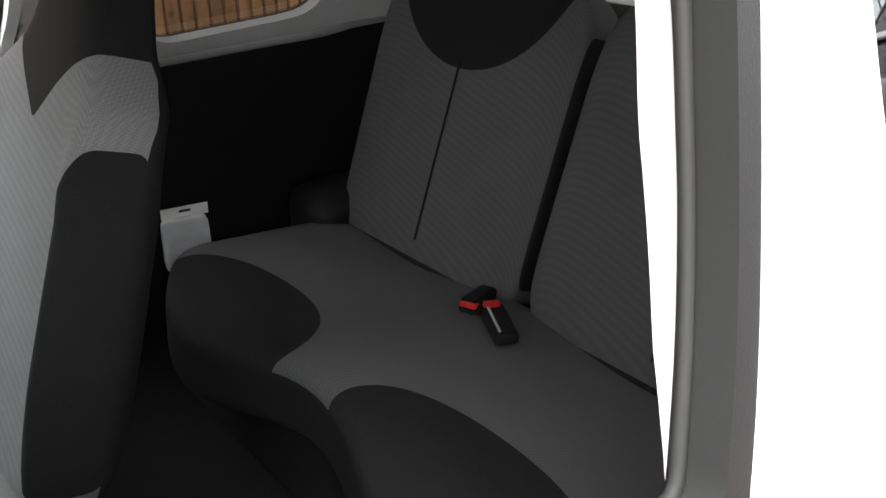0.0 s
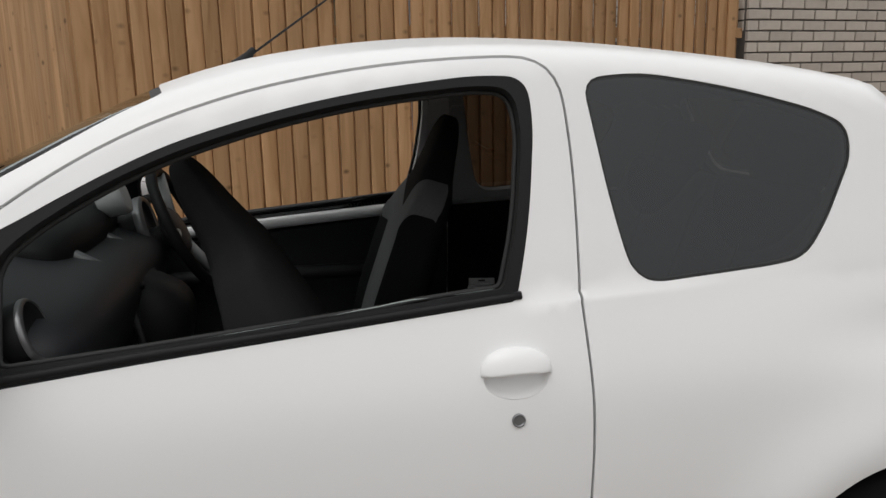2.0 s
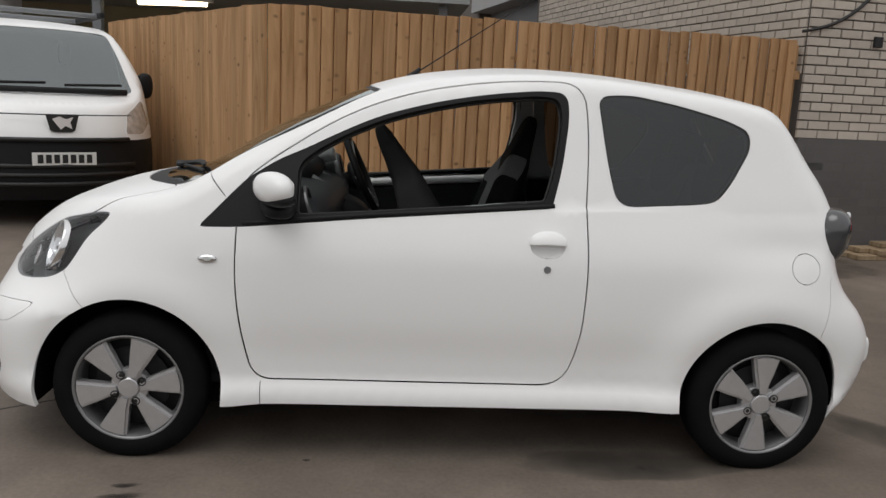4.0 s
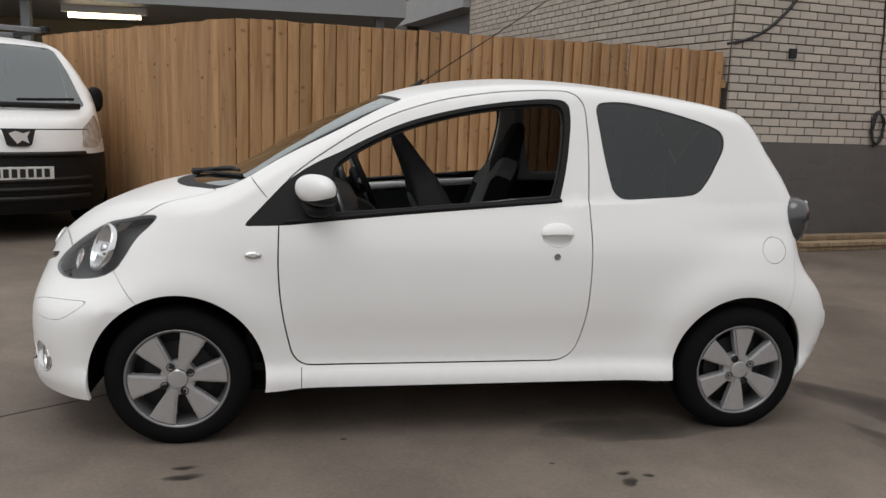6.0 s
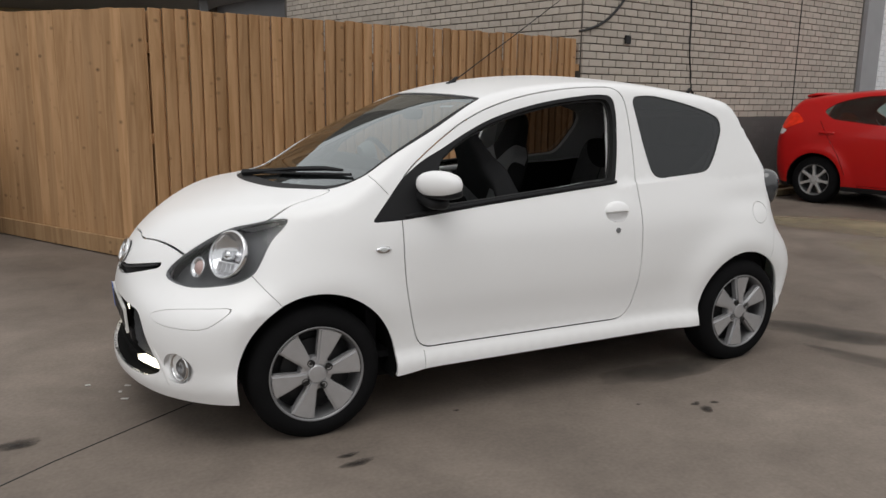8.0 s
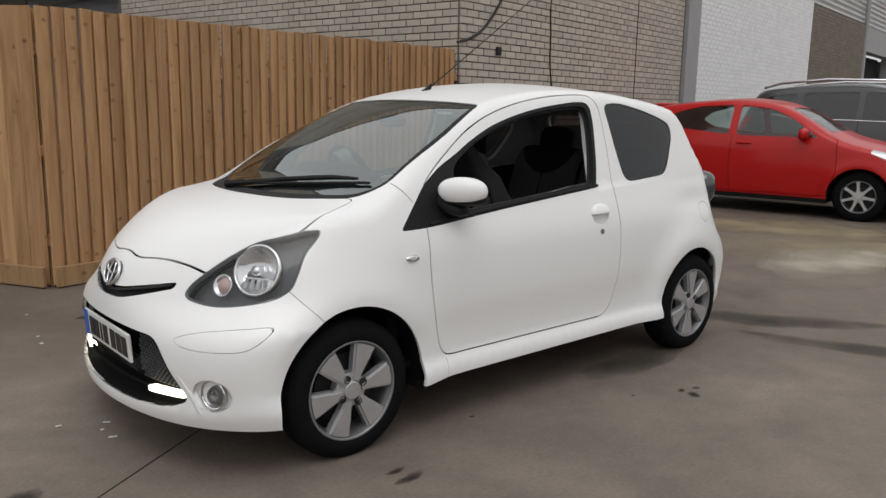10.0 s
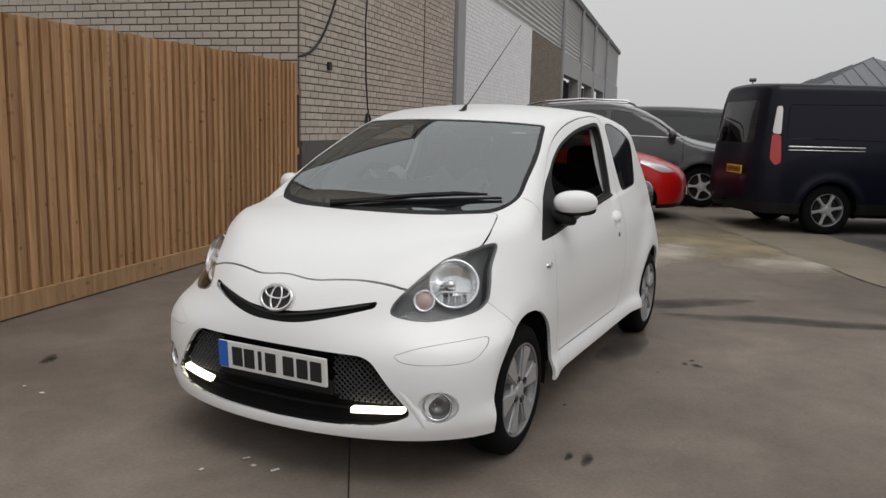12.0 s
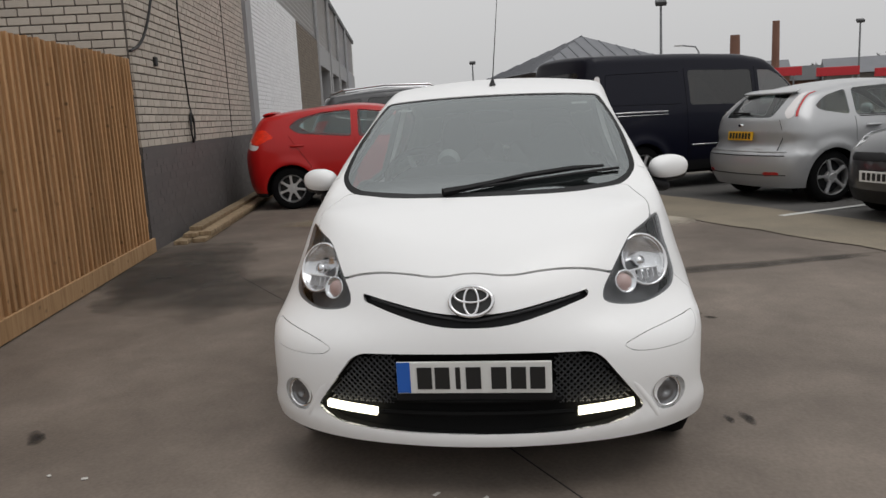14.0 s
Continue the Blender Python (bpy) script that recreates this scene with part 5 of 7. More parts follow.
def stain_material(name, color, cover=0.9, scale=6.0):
    """A see-through film with a ragged body, for oil, damp, painted shade and worn patches."""
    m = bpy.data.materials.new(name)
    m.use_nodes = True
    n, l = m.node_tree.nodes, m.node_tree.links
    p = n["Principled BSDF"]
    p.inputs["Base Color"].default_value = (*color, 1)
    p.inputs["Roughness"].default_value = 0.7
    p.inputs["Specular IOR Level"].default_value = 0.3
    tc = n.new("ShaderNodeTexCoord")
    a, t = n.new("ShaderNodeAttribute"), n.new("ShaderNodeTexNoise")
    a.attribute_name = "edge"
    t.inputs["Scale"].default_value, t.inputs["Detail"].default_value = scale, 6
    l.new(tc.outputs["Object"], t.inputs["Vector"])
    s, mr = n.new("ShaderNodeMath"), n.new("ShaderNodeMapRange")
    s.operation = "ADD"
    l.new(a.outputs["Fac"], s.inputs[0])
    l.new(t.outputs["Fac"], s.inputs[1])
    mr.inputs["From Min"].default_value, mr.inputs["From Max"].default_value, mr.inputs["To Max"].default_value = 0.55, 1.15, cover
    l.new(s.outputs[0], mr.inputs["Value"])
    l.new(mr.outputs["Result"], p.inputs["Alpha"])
    return m


CONCRETE = ground_material()
FENCE = timber("new_timber", (0.50, 0.300, 0.155), (0.36, 0.203, 0.094))
DAMPWOOD = timber("stained_timber", (0.37, 0.235, 0.125), (0.26, 0.155, 0.078))
BRICK = material("painted_brick", (0.46, 0.408, 0.352), 0.85, vary=0.12, scale=14, grain=0.12, grain_scale=120, bump=0.4, object_vary=0.10)
BRICKJ = material("painted_bricks", (0.46, 0.408, 0.352), 0.85, vary=0.12, scale=6, grain=0.12, grain_scale=120, bump=0.4, object_vary=0.10, island=True)
BRICKB = material("brown_bricks", (0.20, 0.165, 0.13), 0.85, vary=0.12, scale=6, grain=0.12, grain_scale=120, object_vary=0.12, island=True)
BRICKW = material("white_bricks", (0.84, 0.84, 0.85), 0.7, vary=0.06, scale=4, object_vary=0.04, island=True)
MORTAR = material("mortar", (0.115, 0.101, 0.090), 0.95, vary=0.2, scale=5, grain=0.2, grain_scale=90)
MORTARW = material("white_mortar", (0.72, 0.72, 0.73), 0.9, vary=0.1, scale=5)
GREYBAND = material("grey_paint", (0.098, 0.092, 0.090), 0.65, vary=0.14, scale=2.5, grain=0.1, grain_scale=60)
GREYJ = material("grey_painted_bricks", (0.098, 0.092, 0.090), 0.6, vary=0.14, scale=2.5, grain=0.1, grain_scale=60, object_vary=0.07, island=True)
CONC = material("cast_concrete", (0.34, 0.34, 0.345), 0.8, vary=0.1, scale=3)
CLAD = material("pale_cladding", (0.55, 0.55, 0.545), 0.5, vary=0.06, scale=2)
ROOFM = material("dark_roof_edge", (0.06, 0.062, 0.065), 0.6, vary=0.1)
SHUT = material("roller_shutter", (0.13, 0.13, 0.14), 0.5, vary=0.1, scale=4)
DARKIN = material("dark_inside", (0.012, 0.012, 0.013), 0.9)
STEEL = material("grey_steel", (0.20, 0.21, 0.22), 0.5, 0.2, vary=0.1)
CABLE = material("black_cable", (0.012, 0.012, 0.012), 0.6)

b = bmesh.new()
bmesh.ops.create_grid(b, x_segments=100, y_segments=100, size=1)
for v in b.verts:
    r = max(abs(v.co.x), abs(v.co.y))
    v.co *= 30 + 900 * max(0, r - 0.5) ** 3
tagged(part("ground", b, CONCRETE), "worn grey-brown concrete yard", "ground", kind="structure")


def film(name, cx, cy, rx, ry, mat, turn=0.0, z=0.0015, ragged=0.25, seed=0, label="", category="stain"):
    """A thin ragged film on the ground; its attribute 'edge' falls from the middle to the rim."""
    rnd = random.Random(seed)
    b = bmesh.new()
    lay = b.verts.layers.float.new("edge")
    n, rings = 40, 6
    ph = [rnd.uniform(0, 6.28) for _ in range(4)]
    c = b.verts.new((0, 0, 0))
    c[lay] = 0.55
    prev = None
    for k in range(1, rings + 1):
        row = []
        for i in range(n):
            a = 2 * math.pi * i / n
            w = 1 + ragged * (0.5 * math.sin(2 * a + ph[0]) + 0.3 * math.sin(3 * a + ph[1]) + 0.25 * math.sin(7 * a + ph[2]))
            v = b.verts.new((rx * w * k / rings * math.cos(a), ry * w * k / rings * math.sin(a), 0))
            v[lay] = 0.55 * (1 - (k / rings) ** 2) - (0.2 if k == rings else 0)
            row.append(v)
        for i in range(n):
            if prev:
                b.faces.new((prev[i], row[i], row[(i + 1) % n], prev[(i + 1) % n]))
            else:
                b.faces.new((c, row[i], row[(i + 1) % n]))
        prev = row
    ob = part(name, b, mat)
    ob.matrix_world = pose(cx, cy, z, 0, 0, turn)
    return tagged(ob, label, category, kind="structure")


OIL = stain_material("oil_stain", (0.022, 0.019, 0.017), 0.85, 9)
DAMP_SHADE = stain_material("damp_patch", (0.052, 0.046, 0.040), 0.75, 2.2)
PALE = stain_material("pale_concrete", (0.42, 0.375, 0.305), 0.95, 2.0)
MOSS = stain_material("mossy_concrete", (0.29, 0.24, 0.155), 0.95, 1.6)
TARMAC = material("tarmac", (0.075, 0.072, 0.07), 0.85, vary=0.25, scale=1.2, grain=0.25, grain_scale=70, bump=0.3, tint=(0.10, 0.095, 0.088))
SLAB = material("tan_concrete", (0.225, 0.19, 0.14), 0.85, vary=0.2, scale=1.5, grain=0.2, grain_scale=50, bump=0.25, tint=(0.17, 0.145, 0.108))
for k, (x, y, rx, ry, a) in enumerate(((-1.11, -1.06, 0.085, 0.032, 8), (-1.12, -0.985, 0.062, 0.020, 4), (0.505, -1.235, 0.045, 0.040, 60), (0.51, -1.165, 0.035, 0.022, 20), (0.60, -1.19, 0.030, 0.018, 0), (-2.27, -0.34, 0.12, 0.05, 5), (-1.335, 1.985, 0.10, 0.05, 40), (-0.53, -0.77, 0.018, 0.014, 0), (0.74, -0.78, 0.020, 0.014, 0), (0.26, -1.06, 0.014, 0.010, 0))):
    film("oil_stain", x, y, rx, ry, OIL, a, seed=k + 1, label="small dark oil stain on concrete")
# a long dark patch below the sill, then two damp streaks
film("damp_patch", 0.75, -0.75, 0.5, 0.16, DAMP_SHADE, 5, seed=7, label="dark patch on the ground beside the car")
film("damp_patch", 2.15, -0.75, 0.75, 0.22, DAMP_SHADE, -52, seed=8, label="dark damp streak on concrete")
film("damp_patch", 2.1, -1.9, 1.3, 0.16, DAMP_SHADE, -70, seed=9, label="dark damp streak on concrete")
# two dark films paint the shade on the ground between car and fence
film("damp_patch", 2.7, 3.25, 1.9, 0.75, DAMP_SHADE, 14, z=0.003, seed=24, label="shade painted dark on the ground beside the fence")
film("damp_patch", 1.7, 2.6, 1.5, 0.9, DAMP_SHADE, 60, seed=10, label="shade painted dark on the ground beside the fence")
film("pale_patch", 5.0, -1.6, 1.3, 0.55, PALE, -35, z=0.0065, seed=22, label="pale worn patch of concrete")
film("pale_patch", 4.65, -0.12, 1.15, 0.62, PALE, 8, z=0.006, seed=12, label="pale worn patch of concrete")
film("mossy_patch", 6.0, -0.9, 3.0, 1.6, MOSS, -60, z=0.0035, seed=23, label="mossy tan strip of concrete")
film("mossy_patch", 6.3, 1.3, 2.0, 1.0, MOSS, -60, z=0.0045, seed=13, label="mossy tan strip of concrete")

# parking bays beyond the yard: tarmac behind a strip of tan concrete
E0, E1 = Vector((8.2, -0.65, 0)), Vector((2.0, -3.95, 0))
ax = (E1 - E0).normalized()
out = Vector((-ax.y, ax.x, 0))
if out.x < 0:
    out = -out


def strip(name, d0, d1, mat, z, label, a0=-1.5, a1=14.0):
    b = bmesh.new()
    n = 40
    rows = [[b.verts.new(E0 + ax * (a0 + (a1 - a0) * i / n) + out * (d + 0.03 * math.sin(2.1 * i + d)) + Vector((0, 0, z))) for i in range(n + 1)] for d in (d0, d1)]
    for i in range(n):
        b.faces.new((rows[0][i], rows[0][i + 1], rows[1][i + 1], rows[1][i]))
    bmesh.ops.recalc_face_normals(b, faces=b.faces[:])
    for f in b.faces:
        if f.normal.z < 0:
            f.normal_flip()
    return tagged(part(name, b, mat), label, "pavement", kind="structure")


strip("pavement", -0.55, 0.70, SLAB, 0.008, "strip of tan concrete at the yard's edge")
strip("road", 0.70, 30, TARMAC, 0.004, "dark tarmac parking bays", -1.0, 20)
LINE = material("bay_line", (0.55, 0.55, 0.53), 0.8, vary=0.2, scale=20)
for p, q in (((4.75, -2.85), (6.3, -5.4)), ((2.3, -4.2), (3.8, -6.7))):
    p, q = Vector((*p, 0.010)), Vector((*q, 0.010))
    ob = part("bay_line", box(((q - p).length, 0.09, 0.004)), LINE)
    ob.matrix_world = Matrix.Translation((p + q) / 2) @ (q - p).to_track_quat("X", "Z").to_matrix().to_4x4()
    tagged(ob, "worn white bay line painted on tarmac", "road marking", "bay lines", "structure")
# small litter on the concrete
SCRAP = material("paper_scrap", (0.55, 0.53, 0.50), 0.8, vary=0.2, scale=60)
rnd = random.Random(31)
for x, y in ((-1.70, 1.68), (-1.85, 0.08), (-1.81, 0.15), (-1.84, -0.02), (-1.63, 2.23), (-1.72, 1.52), (-1.98, 0.23)):
    b = box((rnd.uniform(0.02, 0.035), rnd.uniform(0.012, 0.02), 0.003), (0, 0, 0.0035), 0.001, (rnd.uniform(-6, 6), rnd.uniform(-6, 6), 0))
    ob = part("litter", b, SCRAP)
    ob.matrix_world = pose(x, y, 0.001, 0, 0, rnd.uniform(0, 360))
    tagged(ob, "tiny pale scrap lying on the concrete", "litter", "scraps on the ground")
# a joint in the concrete
ob = part("joint", tube([(-4.2, -2.15, 0.0), (-3.2, -1.35, 0.0), (-2.14, -0.56, 0), (-1.65, -0.24, 0), (0.2, 0.95, 0), (2.4, 2.6, 0)], 0.0032, 5), CABLE)
tagged(ob, "narrow dark joint between concrete slabs", "joint", kind="structure")


# ---- fences ----
def fence_run(p, q, z0, z1, pitch, facing, label, step=0.022, edge=-1):
    """Overlapping feather-edged boards from p to q, with a gravel board, rails and posts behind."""
    d = (q - p).normalized()
    n = Vector((d.y, -d.x, 0)) * facing
    f = thing("fence", label=label, category="fence", kind="structure")
    count = int((q - p).length / pitch)
    b = bmesh.new()
    w = pitch * 0.99
    # the thick edge stands over a narrow groove beside the thin edge of the next board
    prof = [(w / 2 + 0.012, 0.006 + step), (w / 2 + 0.007, 0.010 + step), (-w / 2 + 0.018, 0.008), (-w / 2 + 0.010, -0.006), (-w / 2, -0.010), (w / 2 + 0.006, -0.004)]
    rows = [[b.verts.new((x * edge, -y, z)) for x, y in prof] for z in (0, 0.5, 1.0, 1.5, 1.98)]
    for r, s in zip(rows, rows[1:]):
        for i in range(6):
            b.faces.new((r[i], r[(i + 1) % 6], s[(i + 1) % 6], s[i]))
    b.faces.new(rows[-1])
    b.faces.new(rows[0][::-1])
    bmesh.ops.recalc_face_normals(b, faces=b.faces[:])
    me = bpy.data.meshes.new("board")
    b.to_mesh(me)
    b.free()
    me.materials.append(FENCE)
    rnd = random.Random(4)
    base = d.to_track_quat("X", "Z").to_matrix().to_4x4()
    if (base.to_3x3() @ Vector((0, -1, 0))).dot(n) < 0:
        base = base @ pose(0, 0, 0, 0, 0, 180)
    for i in range(count):
        ob = new("board", me)
        ob.parent = f
        at = p + d * pitch * (i + 0.5)
        top = z0 + (z1 - z0) * i / count + rnd.uniform(-0.007, 0.007)
        ob.matrix_world = Matrix.Translation(at + Vector((0, 0, 0.03)) + n * rnd.uniform(-0.002, 0.002)) @ base @ pose(0, 0, 0, 0, rnd.uniform(-0.25, 0.25), rnd.uniform(-1.2, 1.2)) @ Matrix.Diagonal((1 + rnd.uniform(-0.012, 0.012), 1, (top - 0.03) / 1.98, 1))
    L = (q - p).length
    ob = part("gravel_board", box((L, 0.028, 0.15), (0, -0.036, 0.085), 0.004), DAMPWOOD, f, "dirt-stained bottom board")
    ob.matrix_world = Matrix.Translation((p + q) / 2) @ base
    for z in (0.35, 1.0, 1.7):
        ob = part("rail", box((L, 0.05, 0.08), (0, 0.03, z), 0.004), FENCE, f)
        ob.matrix_world = Matrix.Translation((p + q) / 2) @ base
    for k in range(int(L / 1.8) + 2):
        ob = part("post", box((0.09, 0.09, 1.98), (0, 0.10, 0.99), 0.006), FENCE, f)
        ob.matrix_world = Matrix.Translation(p + d * min(L - 0.05, 1.8 * k + 0.05)) @ base
    return f


F0, F1 = Vector((-1.275, 2.93, 0)), Vector((3.525, 3.925, 0))
fence_run(F0, F1, 2.0, 2.02, 0.103, 1, "new pale close-board timber fence with overlapping boards")
F2 = Vector((-4.45, 8.43, 0))
fence_run(F0 + Vector((-0.03, 0.02, 0)), F2, 2.0, 2.16, 0.132, -1, "new pale timber fence set at an angle", 0.007)


# ---- the brick building ----
B0, ang = Vector((3.575, 3.955, 0)), math.degrees(math.atan2(2.64, 14.44))
EAST = Matrix.Translation(B0) @ pose(0, 0, 0, 0, 0, ang)
WEST = Matrix.Translation(B0) @ pose(0, 0, 0, 0, 0, ang + 90)
LB, HB = 0.232, 0.086


def brick_mesh():
    b = box((LB - 0.014, 0.05, HB - 0.013), (0, 0, 0), 0.004, segments=1)
    me = bpy.data.meshes.new("brick")
    b.to_mesh(me)
    b.free()
    me.materials.append(BRICK)
    return me


BRICK_ME = brick_mesh()


def brick_field(parent, m, x0, x1, z0, z1, single, mat, face=-1, stuff="brick_rest"):
    """Courses of bricks on a wall's face: those for which single(x, z) holds are objects, the rest one joined part."""
    rnd = random.Random(9)
    verts, faces = [], []
    hx, hy, hz = (LB - 0.014) / 2, 0.022, (HB - 0.013) / 2
    row, z, made = 0, z0 + HB / 2, 0
    single_me = BRICK_ME
    if mat is BRICKW:
        single_me = BRICK_ME.copy()
        single_me.materials[0] = mat
    while z < z1:
        x = x0 + (LB / 2 if row % 2 else 0) + LB / 2
        while x < x1 - LB * 0.3:
            y = face * (0.003 + rnd.uniform(-0.002, 0.002))
            if single(x, z) and made < 290:
                ob = new("brick", single_me)
                ob.parent = parent
                ob.matrix_world = m @ pose(x, y, z, 0, rnd.uniform(-0.3, 0.3), rnd.uniform(-0.4, 0.4))
                made += 1
            else:
                k = len(verts)
                verts += [(x + sx * hx, y + sy * hy, z + sz * hz) for sx in (-1, 1) for sy in (-1, 1) for sz in (-1, 1)]
                faces += [(k, k + 1, k + 3, k + 2), (k + 4, k + 6, k + 7, k + 5), (k, k + 4, k + 5, k + 1), (k + 2, k + 3, k + 7, k + 6), (k + 1, k + 5, k + 7, k + 3), (k, k + 2, k + 6, k + 4)]
            x += LB
        halves = [x0 + LB / 4] if row % 2 else []
        if x1 - (x - LB / 2) > LB * 0.3:
            halves.append(x - LB / 4)
        for hx_ in halves:
            k, y = len(verts), face * 0.003
            verts += [(hx_ + sx * (hx / 2 - 0.0035), y + sy * hy, z + sz * hz) for sx in (-1, 1) for sy in (-1, 1) for sz in (-1, 1)]
            faces += [(k, k + 1, k + 3, k + 2), (k + 4, k + 6, k + 7, k + 5), (k, k + 4, k + 5, k + 1), (k + 2, k + 3, k + 7, k + 6), (k + 1, k + 5, k + 7, k + 3), (k, k + 2, k + 6, k + 4)]
        row += 1
        z += HB
    if verts:
        me = bpy.data.meshes.new(stuff)
        me.from_pydata(verts, [], faces)
        ob = part(stuff, me, mat, parent)
        ob.matrix_world = m
        tagged(ob, kind="stuff")


def wall(name, m, size, at, mat, label, category="wall"):
    ob = part(name, box(size, at), mat)
    ob.matrix_world = m
    return tagged(ob, label, category, kind="structure")


BAND = 1.115
we = wall("wall_east", EAST, (6.55, 0.30, 6.42), (3.275, 0.138, 3.21), MORTAR, "tall painted brick wall with a grey painted foot")
ob = part("painted_band", box((6.52, 0.02, BAND), (3.27, -0.0142, BAND / 2)), GREYBAND, we, "dark grey painted band")
ob.matrix_world = EAST
ww = wall("wall_west", WEST, (7.55, 0.30, 6.42), (3.775, -0.138, 3.21), MORTAR, "painted brick side wall behind the fence")
ob = part("painted_band", box((7.5, 0.02, BAND), (3.76, -0.002, BAND / 2)), GREYBAND, ww, "dark grey painted band")
ob.matrix_world = WEST
# pier, white bay, brown bay, doors
wall("pier", EAST, (0.55, 0.40, 6.28), (6.84, 0.12, 3.14), CONC, "pale concrete pier between wall bays", "pier")
wwh = wall("wall_white", EAST, (7.6, 0.30, 4.15), (10.92, 0.133, 2.075), MORTARW, "white painted brick wall bay")
wbr = wall("wall_brown", EAST, (6.1, 0.30, 4.15), (17.77, 0.140, 2.075), MORTAR, "brown brick wall bay")
clad = wall("cladding", EAST, (40, 0.2, 2.25), (27.1, 0.20, 5.2), CLAD, "pale horizontal ribbed cladding above the bays", "cladding")
verts, faces = [], []
for k in range(15):
    z = 4.12 + 0.15 * k
    i = len(verts)
    verts += [(7.1, 0.10, z), (47, 0.10, z), (47, 0.045, z + 0.055), (7.1, 0.045, z + 0.055), (7.1, 0.10, z + 0.11), (47, 0.10, z + 0.11)]
    faces += [(i, i + 1, i + 2, i + 3), (i + 3, i + 2, i + 5, i + 4)]
me = bpy.data.meshes.new("ribs")
me.from_pydata(verts, [], faces)
ob = part("ribs", me, CLAD, clad)
ob.matrix_world = EAST
tagged(ob, kind="stuff")
wall("gutter", EAST, (47, 0.22, 0.2), (23.5, 0.05, 6.38), ROOFM, "dark roof gutter along the eaves", "gutter")
wall("roof", EAST, (47, 14, 0.15), (23.5, 7.0, 6.5), ROOFM, "dark flat roof of the workshop", "roof")
for x in (20.9, 26.4, 31.5, 38.0):
    ob = part("downpipe", lathe([(0.07, 0), (0.07, 6.3)], 12, pose(x, -0.02, 0)), CONC)
    ob.matrix_world = EAST
    tagged(ob, "pale downpipe on the workshop wall", "pipe", "downpipes", "structure")
for k, (x0, x1) in enumerate(((21.2, 25.8), (26.7, 31.2), (31.8, 37.0))):
    d = wall(f"door_{k + 1}", EAST, (x1 - x0, 0.2, 3.3), ((x0 + x1) / 2, 0.6, 1.65), SHUT if k else DARKIN, "tall workshop doorway in shade", "door")
    wall("lintel", EAST, (x1 - x0, 0.35, 0.75), ((x0 + x1) / 2, 0.16, 3.70), CONC, "pale concrete lintel over a doorway", "lintel")
    wall("pier", EAST, (0.5, 0.4, 4.1), (x1 + 0.2, 0.18, 2.05), CONC, "pale concrete pier between wall bays", "pier")
wall("wall_end", EAST, (10, 0.3, 4.15), (42.3, 0.185, 2.07), CONC, "grey end bay of the workshop")
# a west opening with a shutter, and the canopy with its lit tube
wall("lintel", WEST, (4.2, 0.5, 0.5), (9.6, -0.1, 3.5), CONC, "white lintel over the shutter", "lintel")
wall("shutter", WEST, (4.0, 0.1, 3.3), (9.6, -0.35, 1.65), SHUT, "closed grey roller shutter", "shutter")
wall("wall_far", WEST, (8.0, 0.3, 6.42), (15.6, -0.165, 3.21), MORTAR, "painted brick wall beyond the shutter")
wall("wall_top", WEST, (4.2, 0.3, 2.62), (9.6, -0.165, 5.06), MORTAR, "painted brick over the shutter")
CANOPY_STEEL = material("painted_steel", (0.30, 0.31, 0.32), 0.5, 0.1, vary=0.1)
cn = wall("canopy", Matrix(), (12.0, 3.6, 0.30), (-5.2, 11.2, 2.93), CANOPY_STEEL, "grey steel canopy behind the fence", "canopy")
wall("canopy_wall", Matrix(), (12.0, 0.2, 3.0), (-5.2, 13.1, 1.5), material("cream_wall", (0.38, 0.33, 0.22), 0.8, vary=0.15, scale=2), "cream wall under the canopy")
for x in (-10.5, -5.05, 0.4):
    part("canopy_post", box((0.14, 0.14, 2.9), (x, 9.7, 1.45), 0.01), STEEL, cn)
tb = thing("tube_light", label="lit white fluorescent tube under the canopy", category="lamp")
part("tube", tube([(-4.55, 10.1, 2.62), (-3.45, 10.1, 2.64)], 0.045, 10), glow("lit_tube", (1.0, 0.80, 0.50), 9.0), tb)
part("tube_housing", box((1.3, 0.12, 0.12), (-4.0, 10.1, 2.72), 0.01), PLATE, tb)
tagged(part("site_office", box((3.5, 2.5, 2.6), (-8.2, 9.0, 1.3), 0.03), CLAD), "pale cabin behind the white van", "cabin")

# cables, vent, planks
main = [(2.0 + 0.05 * math.sin(2.3 * u) + 0.012 * math.sin(9 * u), -0.035, 4.6 - u) for u in np.linspace(0, 3.0, 26)]
coil = [(2.03 + 0.08 * math.sin(a) + 0.02 * math.sin(2.7 * a), -0.05 - 0.004 * a / 6, 1.30 - 0.21 * math.cos(a) * (1 - 0.012 * a)) for a in np.linspace(math.pi, 6.6 * math.pi, 54)]
part_ = part("cable", tube([tuple(EAST @ Vector(p)) for p in main + coil], 0.011, 6), CABLE)
tagged(part_, "black cable hanging down the brick wall in a coil", "cable")
sag = [(1.2 - 1.3 * u, -0.04, 3.35 - 1.25 * u - 0.42 * math.sin(math.pi * u) * 0.75) for u in np.linspace(0, 1, 14)]
tagged(part("cable", tube([tuple(EAST @ Vector(p)) for p in ((1.25, -0.04, 4.8), (1.24, -0.04, 4.0), *sag)], 0.016, 6), CABLE), "black cable sagging from the wall to the fence", "cable")
tagged(part("cable", tube([tuple(EAST @ Vector((4.62, -0.025, z))) for z in (4.9, 3.0, 1.1)], 0.010, 6), CABLE), "thin dark cable run straight down the wall", "cable")
tagged(part("wall_vent", box((0.09, 0.06, 0.10), tuple(EAST @ Vector((0.74, -0.03, 2.05))), 0.008, (0, 0, ang)), DARKMETAL), "small dark vent on the brick wall", "vent")
